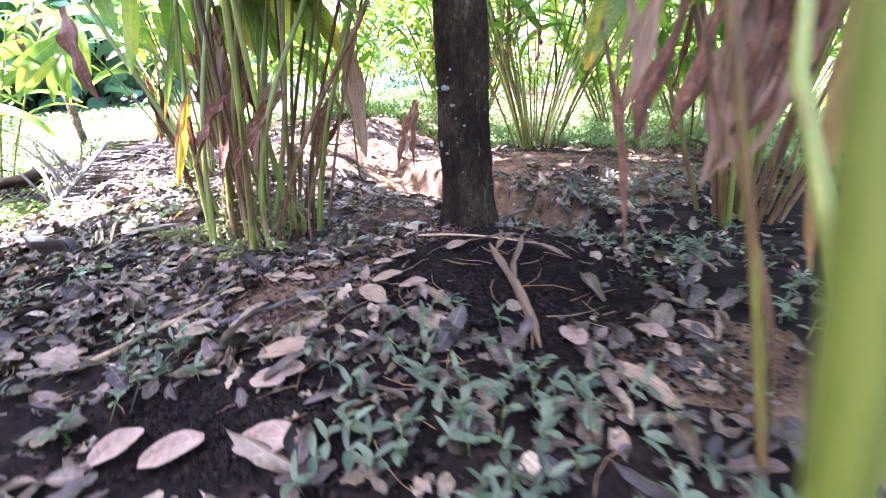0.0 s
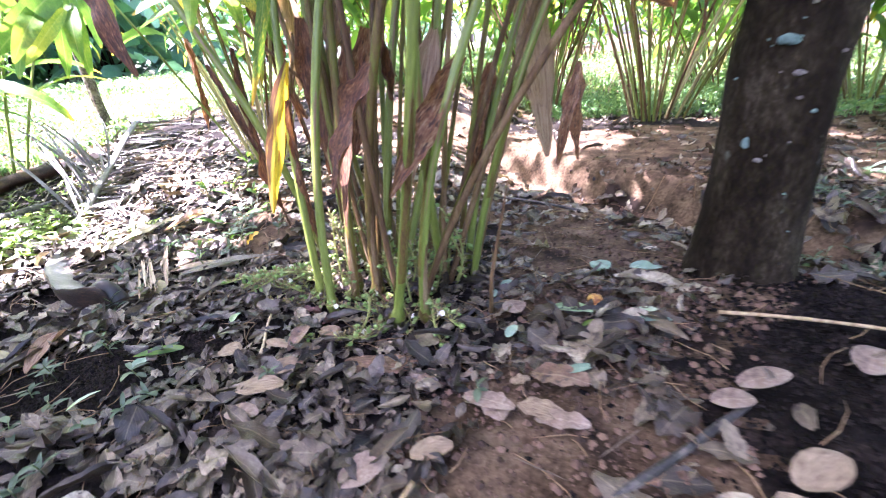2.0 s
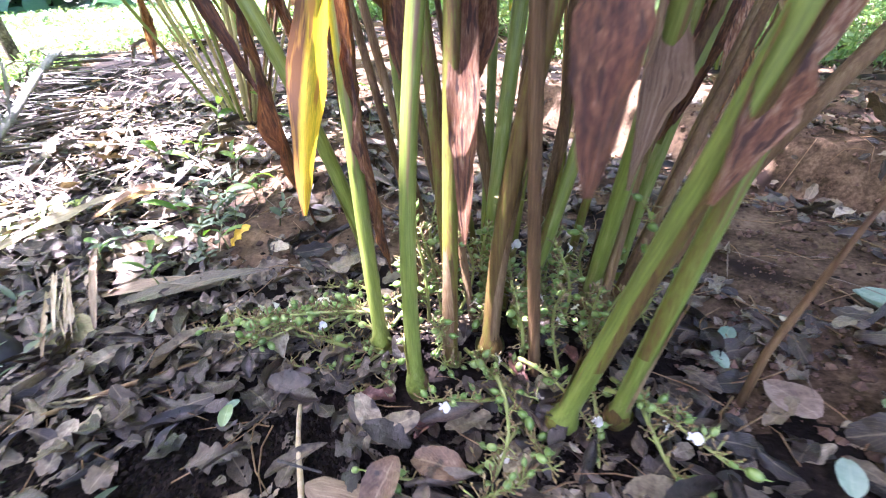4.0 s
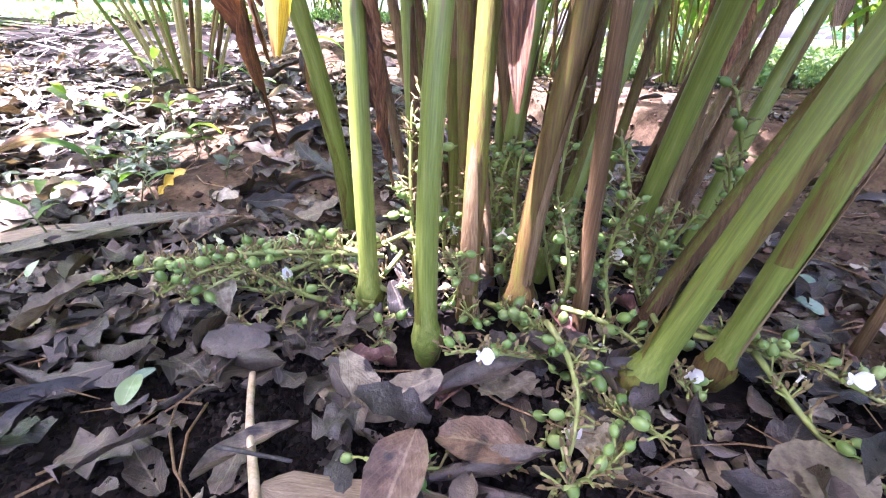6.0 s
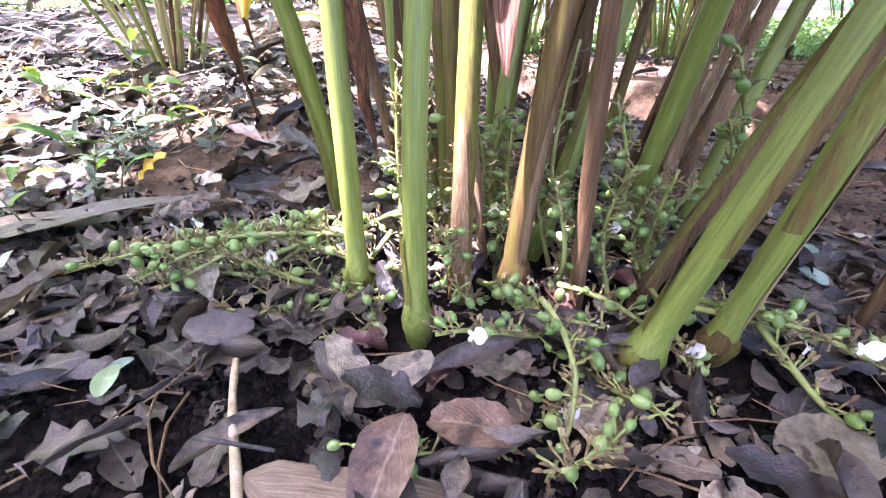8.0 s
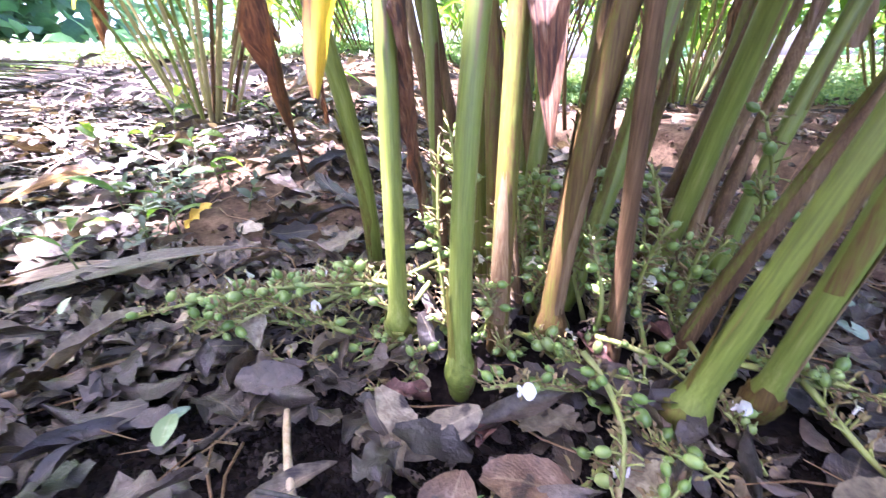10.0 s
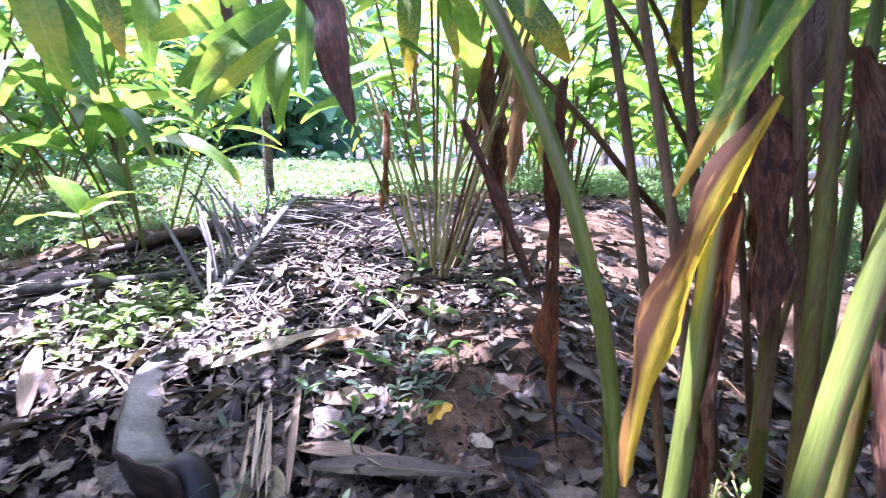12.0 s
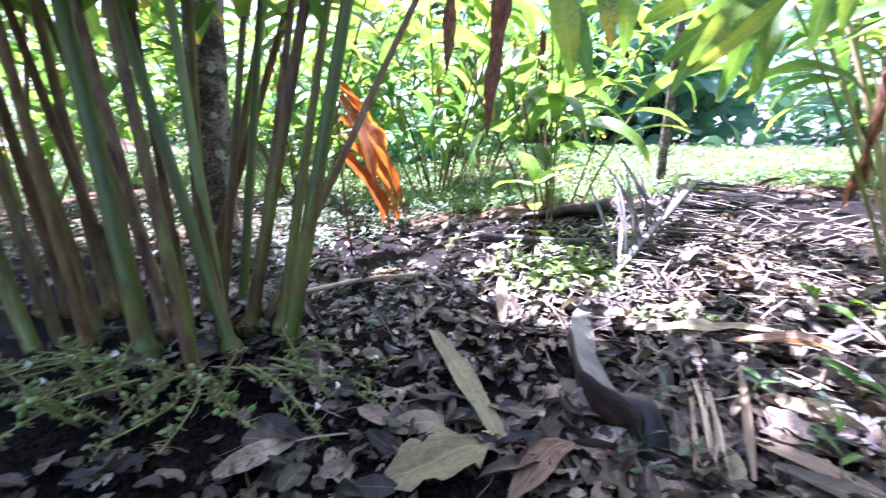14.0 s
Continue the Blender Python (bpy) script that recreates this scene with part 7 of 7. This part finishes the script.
for i, (x, y, a, l) in enumerate(((-0.43, 0.11, 60, 0.07), (-0.40, 0.05, 110, 0.05), (0.50, -0.05, 40, 0.05), (-0.30, -0.34, 60, 0.10), (0.62, 0.15, 20, 0.05), (-0.50, 0.14, 95, 0.07))):
    lay("fallen_leaf", "narrow green fallen leaf", "leaf", x, y, a, blade(l * 0.5, 0.009, 0.35, 0.6, 0.25, nu=8, nv=4), FRESH_FALLEN if i % 2 else GREEN_LEAF, 0.012)


def stick(label, a, b, r, mat, lift=0.008, sag=0.0, ends=None, name="stick"):
    pts = []
    for s in np.linspace(0, 1, 9):
        x, y = a[0] + (b[0] - a[0]) * s, a[1] + (b[1] - a[1]) * s
        z = gz(x, y) + lift + r + ((ends or (0, 0))[0] * (1 - s) + (ends or (0, 0))[1] * s) + sag * math.sin(3.14 * s)
        x += 0.4 * r * math.sin(7 * s + 9 * a[0])
        pts.append((x, y + 0.4 * r * math.cos(6 * s), z))
    rad = [r * (1 - 0.25 * s) * (1 + 0.08 * math.sin(23 * s)) for s in np.linspace(0, 1, 9)]
    return thing(name, label, "stick", data=Geo().add(*tube(pts, rad, 8)).mesh(name, mat))


stick("pale broken stick standing in the litter", (-0.056, -0.168), (-0.119, -0.050), 0.0031, STICK, 0.006, 0.0, (0.006, 0.004))
stick("thin black twig on the litter", (-0.10, -0.120), (-0.055, -0.124), 0.0014, WET_DARK, 0.027, 0.002)
stick("straight dark rotten stick on the soil", (0.36, -0.46), (0.68, -0.22), 0.0062, WET_DARK, 0.001)
stick("thin pale straw stick by the weeds", (0.22, -0.62), (0.30, -0.36), 0.005, STICK, 0.012)
stick("thin straw lying on dark humus", (0.70, -0.03), (0.98, -0.08), 0.003, STICK, 0.012)
stick("pale thin fallen branch behind the clump", (-1.28, -0.56), (-1.40, -0.20), 0.008, STICK, 0.01, 0.01)
stick("long dry brown stalk beside the panicles", (-0.42, -0.10), (-0.12, 0.10), 0.0032, STEM_DRY, 0.008)
stick("dark stick lying along the trench", (0.22, 0.72), (0.52, 0.62), 0.006, WET_DARK, 0.006)
stick("black rotten branch lying in the shade", (-1.78, 0.12), (-1.46, 0.46), 0.020, WET_DARK, 0.004)


def nut():
    verts = []
    for a in range(11):
        t = math.pi * a / 10
        for b in range(16):
            p = 6.2832 * b / 16
            r = 0.0135 * math.sin(t) ** 0.9 * (1 + 0.07 * math.cos(8 * p + 2 * t))
            verts.append((r * math.cos(p), r * math.sin(p), -0.0145 * math.cos(t)))
    g = Geo().add(verts, grid_faces(10, 16, True))
    thing("nut", "ribbed orange-brown fallen nut", "nut", Matrix.Translation((0.525, 0.035, gz(0.525, 0.035) + 0.012)) @ pose(0, 0, 0, 70, 20, 30), data=g.mesh("nut", NUT))


nut()


def fibres():
    t = thing("fibre_bundle", "bundle of pale split straw fibres on the ground", "fibres")
    r = random.Random(33)
    for i in range(11):
        x, y = -0.672 + r.uniform(-0.015, 0.015), 0.150 + r.uniform(-0.018, 0.018)
        k = r.uniform(0.75, 1.1)
        ex, ey = x + 0.17 * k + r.uniform(-0.02, 0.02), y - 0.135 * k + r.uniform(-0.02, 0.02)
        b = blade(math.hypot(ex - x, ey - y), r.uniform(0.003, 0.008) if i % 3 == 0 else r.uniform(0.0012, 0.003), 0.06, r.uniform(0.0, 0.25), 0.3, roll=0.6, crumple=0.25, nu=12, nv=2, seed=i, shape="strap")
        part("fibre", Geo().add(*b).mesh("fibre", FIBRE), t, pose(x, y, gz(x, y) + 0.010 + r.uniform(0, 0.010), r.uniform(-30, 30), 0, math.degrees(math.atan2(ey - y, ex - x))))


fibres()


# dead palm frond: broad curved base, bare stalk and grey leaflets
def palm_frond():
    t = thing("palm_frond", "dead grey palm frond with broad curved leaf base", "palm frond")
    line = [(-0.552, -0.030), (-0.578, -0.022), (-0.608, -0.022), (-0.652, -0.028), (-0.719, -0.018), (-0.831, 0.026), (-0.964, 0.097), (-1.05, 0.20), (-1.17, 0.36)]
    high = [0.006, 0.060, 0.080, 0.077, 0.070, 0.054, 0.028, 0.006, 0.030]
    wide = [0.012, 0.022, 0.027, 0.029, 0.030, 0.029, 0.025, 0.020, 0.018]
    cs = []
    rows = []
    n = len(line) * 3 - 2
    idx = np.arange(len(line))
    px = np.interp(np.linspace(0, len(line) - 1, n), idx, [p[0] for p in line])
    py = np.interp(np.linspace(0, len(line) - 1, n), idx, [p[1] for p in line])
    ph = np.interp(np.linspace(0, len(line) - 1, n), idx, high)
    pw = np.interp(np.linspace(0, len(line) - 1, n), idx, wide)
    ker = np.array([0.25, 0.5, 0.25])
    for _ in range(2):
        for arr in (px, py, ph, pw):
            arr[1:-1] = np.convolve(arr, ker, "same")[1:-1]
    tx, ty = np.gradient(px), np.gradient(py)
    k = np.hypot(tx, ty)
    nx, ny = -ty / k, tx / k
    verts, uvs = [], []
    m = 12
    for i in range(n):
        base = gz(px[i], py[i])
        s = i / (n - 1)
        for shell in (0, 1):
            for j in range(m + 1):
                v = j / m * 2 - 1
                bow = math.cos(v * 1.45)
                w = pw[i] * math.sin(v * 1.45) / math.sin(1.45) * (1 + 0.45 * math.exp(-((px[i] + 0.70) / 0.06) ** 2) if v > 0 else 1)
                dome = smooth(-0.66, -0.61, px[i])
                h = ph[i] * (dome * (0.30 + 0.70 * bow) + (1 - dome) * max((v + 1) / 2, 0.0) ** 0.6) - shell * 0.006 * (1 - 0.3 * abs(v))
                verts.append((px[i] + nx[i] * w * (1 - 0.06 * shell), py[i] + ny[i] * w * (1 - 0.06 * shell), base + max(h, 0.003)))
                uvs.append((1 - s, j / m))
    faces = []
    w = 2 * (m + 1)
    for i in range(n - 1):
        for shell in (0, 1):
            for j in range(m):
                a = i * w + shell * (m + 1) + j
                f = (a, a + 1, a + w + 1, a + w)
                faces.append(f if shell == 0 else f[::-1])
        for j in (0, m):
            a = i * w + j
            faces.append((a, a + w, a + w + m + 1, a + m + 1))
    for end in (0, n - 1):
        for j in range(m):
            a = end * w + j
            faces.append((a, a + 1, a + m + 2, a + m + 1))
    part("leaf_base", Geo().add(verts, faces, uvs).mesh("leaf_base", PALM_BASE), t, label="smooth grey curved leaf base with dark rotten end")
    # torn brown fibre hanging from the open side of the base
    verts, uvs = [], []
    r = random.Random(45)
    for i in range(n // 8, n * 2 // 3 + 1):
        drop = ph[i] * r.uniform(0.55, 0.95)
        for j in range(4):
            v = j / 3
            out = pw[i] * (1 + 0.45 * math.exp(-((px[i] + 0.70) / 0.06) ** 2)) * (0.97 - 0.12 * v) + 0.004 * (r.random() - 0.5)
            verts.append((px[i] + nx[i] * out, py[i] + ny[i] * out, gz(px[i], py[i]) + max(0.002, ph[i] * 0.98 - drop * v + 0.003 * (r.random() - 0.5))))
            uvs.append((i / n, v))
    torn = part("torn_fibre", Geo().add(verts, grid_faces(len(verts) // 4 - 1, 3), uvs).mesh("torn_fibre", DARK_SHELL), t, label="torn brown fibrous edge")
    torn.modifiers.new("thick", "SOLIDIFY").thickness = 0.004
    rp = []
    for s in np.linspace(0, 1, 14):
        x, y = -1.14 - 0.68 * s, 0.29 + 0.95 * s
        rp.append((x, y, gz(x, y) + 0.012 + 0.085 * math.sin(s * 1.9)))
    part("stalk", Geo().add(*tube(rp, np.linspace(0.014, 0.016, 14), 8, squash=0.7)).mesh("stalk", PALM_GREY), t)
    r = random.Random(44)
    P = np.array(rp)
    for i in range(96):
        s = 0.06 + 0.94 * i / 95
        k = s * 13
        x, y, z = (np.interp(k, range(14), P[:, c]) for c in range(3))
        right = i % 5 > 1
        ln = (r.uniform(0.34, 0.58) if right else r.uniform(0.26, 0.42)) * (1 - 0.35 * s)
        head = 126
        if right:
            a = head - r.uniform(5, 105)
            ln *= r.uniform(0.45, 1.0)
            b = blade(ln, r.uniform(0.006, 0.012), r.uniform(-0.16, 0.02), r.uniform(-0.15, 0.25), 0.7, crumple=0.16, twist=r.uniform(-1.2, 1.2), nu=8, nv=2, seed=i)
        else:
            a = head + r.uniform(15, 60)
            b = blade(ln * 0.95, 0.011, r.uniform(0.9, 1.5) if s < 0.5 else r.uniform(0.0, 0.4), r.uniform(0.6, 1.6), 0.7, crumple=0.03, nu=10, nv=2, seed=i)
        part("leaflet", Geo().add(*b).mesh("leaflet", PALM_GREY), t, pose(x, y, z, r.uniform(-30, 30), 0, a))


palm_frond()


def palm_sheath():
    t = thing("palm_sheath", "dark red-brown fallen palm sheath lying on edge", "palm sheath")
    verts, uvs = [], []
    a, b = Vector((-2.08, 0.45, 0)), Vector((-1.92, 0.82, 0))
    side = Vector((b.y - a.y, -(b.x - a.x), 0)).normalized()
    for i in range(17):
        s = i / 16
        p = a.lerp(b, s)
        h = 0.018 + 0.058 * s ** 0.7
        base = gz(p.x, p.y)
        for j in range(9):
            v = j / 8
            off = 0.05 * math.sin(v * 2.6) * (0.4 + s) + 0.01 * math.sin(9 * s)
            verts.append((p.x + side.x * off, p.y + side.y * off, base + 0.003 + h * v + 0.004 * math.sin(13 * s + v)))
            uvs.append((s, v))
    me = Geo().add(verts, grid_faces(16, 8), uvs).mesh("shell", DARK_SHELL)
    ob = part("shell", me, t)
    mod = ob.modifiers.new("thick", "SOLIDIFY")
    mod.thickness = 0.006


palm_sheath()


def sapling():
    t = thing("sapling", "young sapling with light green sunlit leaves", "sapling", Matrix.Translation((-1.388, 0.178, gz(-1.388, 0.178))))
    part("stem", Geo().add(*tube([(0, 0, -0.01), (-0.002, 0.0, 0.12), (-0.010, -0.004, 0.22), (-0.015, -0.008, 0.285)], [0.004, 0.0035, 0.003, 0.002], 7)).mesh("stem", STEM_MIX), t)
    for i, (z, a, l, w, p) in enumerate(((0.28, 209, 0.125, 0.080, 1.25), (0.28, 29, 0.20, 0.060, 0.65), (0.265, 209, 0.18, 0.060, 0.25), (0.215, 150, 0.06, 0.050, -0.2), (0.255, 33, 0.12, 0.024, 0.35), (0.12, 20, 0.08, 0.030, 0.3), (0.27, 100, 0.13, 0.05, 0.6))):
        part("leaf", Geo().add(*blade(l, w, p, 0.9, 0.2, wave=0.06, nu=10, nv=4, seed=i, shape="oval")).mesh("leaf", FRESH_SAP), t, pose(-0.013, -0.006, z, 0, 0, a))


FRESH_SAP = surface("young_leaf", [(0.3, (0.13, 0.27, 0.03)), (0.55, (0.24, 0.40, 0.05)), (0.8, (0.36, 0.48, 0.10))], scale=20, rough=0.42, rnd="object", through_light=0.4, veins=10.0)
sapling()


def seedling(x, y, h, n, seed, size=1.0):
    q = random.Random(seed)
    t = thing("seedling", "slender seedling with bright green lance-shaped leaves", "seedling", Matrix.Translation((x, y, gz(x, y))), group="seedlings in the litter")
    dx, dy = q.uniform(-0.3, 0.3) * h, q.uniform(-0.3, 0.3) * h
    part("stem", Geo().add(*tube([(0, 0, -0.006), (dx * 0.4, dy * 0.4, h * 0.5), (dx, dy, h)], [0.0013, 0.0011, 0.0007], 5)).mesh("stem", WEED_STALK), t)
    for k in range(n):
        f = 0.45 + 0.55 * (k + 1) / n
        part("leaf", q.choice(SEEDLING_LEAVES), t, pose(dx * f, dy * f, h * f, q.uniform(-25, 25), q.uniform(-25, 15), q.uniform(0, 90) + 137 * k) @ Matrix.Scale(size * q.uniform(0.75, 1.15), 4))


SEEDLING = surface("seedling_leaf", [(0.2, (0.040, 0.105, 0.012)), (0.5, (0.075, 0.17, 0.018)), (0.8, (0.13, 0.24, 0.03))], scale=20, rough=0.5, bump=0.1, rnd="object", through_light=0.35)
SEEDLING_LEAVES = [Geo().add(*blade(0.060 + 0.008 * i, 0.017 + 0.001 * i, 0.45, 0.8 + 0.2 * i, 0.25, wave=0.1, twist=0.3 * i - 0.4, nu=8, nv=4, seed=210 + i)).mesh("leaf", SEEDLING) for i in range(4)]
for i, (x, y, h, n) in enumerate(((-0.521, 0.202, 0.05, 3), (-0.766, 0.523, 0.07, 3), (-0.70, 0.56, 0.06, 4), (-0.547, 0.307, 0.05, 3), (-0.74, 0.70, 0.10, 3), (-0.60, 0.76, 0.08, 2), (-0.431, 0.386, 0.045, 4), (-0.555, 0.509, 0.06, 4), (-0.395, 0.228, 0.035, 2), (-0.60, 0.16, 0.06, 2), (-0.42, 0.62, 0.10, 3), (-0.30, 0.70, 0.12, 2), (-0.44, 0.12, 0.05, 2))):
    seedling(x, y, h, n, 880 + i, 0.6 if y < 0.25 else 0.9)


def dead_shoot():
    t = thing("dead_shoot", "withered shoot with glowing orange dead leaves", "dead plant", Matrix.Translation((-1.80, -0.40, gz(-1.80, -0.40))))
    part("stem", Geo().add(*tube([(0, 0, -0.01), (0.0, -0.02, 0.2), (0.02, -0.05, 0.66)], [0.006, 0.005, 0.003], 7)).mesh("stem", STEM_DRY), t)
    for i, (a, z, l, w) in enumerate(((80, 0.50, 0.44, 0.085), (95, 0.44, 0.40, 0.075), (60, 0.56, 0.42, 0.075), (110, 0.36, 0.32, 0.06), (30, 0.58, 0.40, 0.065), (130, 0.62, 0.40, 0.06), (70, 0.38, 0.34, 0.08), (100, 0.60, 0.36, 0.06))):
        part("leaf", Geo().add(*blade(l, w, -0.75, 0.6, 0.3, roll=0.8, wave=0.3, crumple=0.08, ragged=0.3, nu=16, nv=6, seed=i)).mesh("leaf", ORANGE_DRY), t, pose(0.005, -0.03, z, 0, 0, a))


dead_shoot()
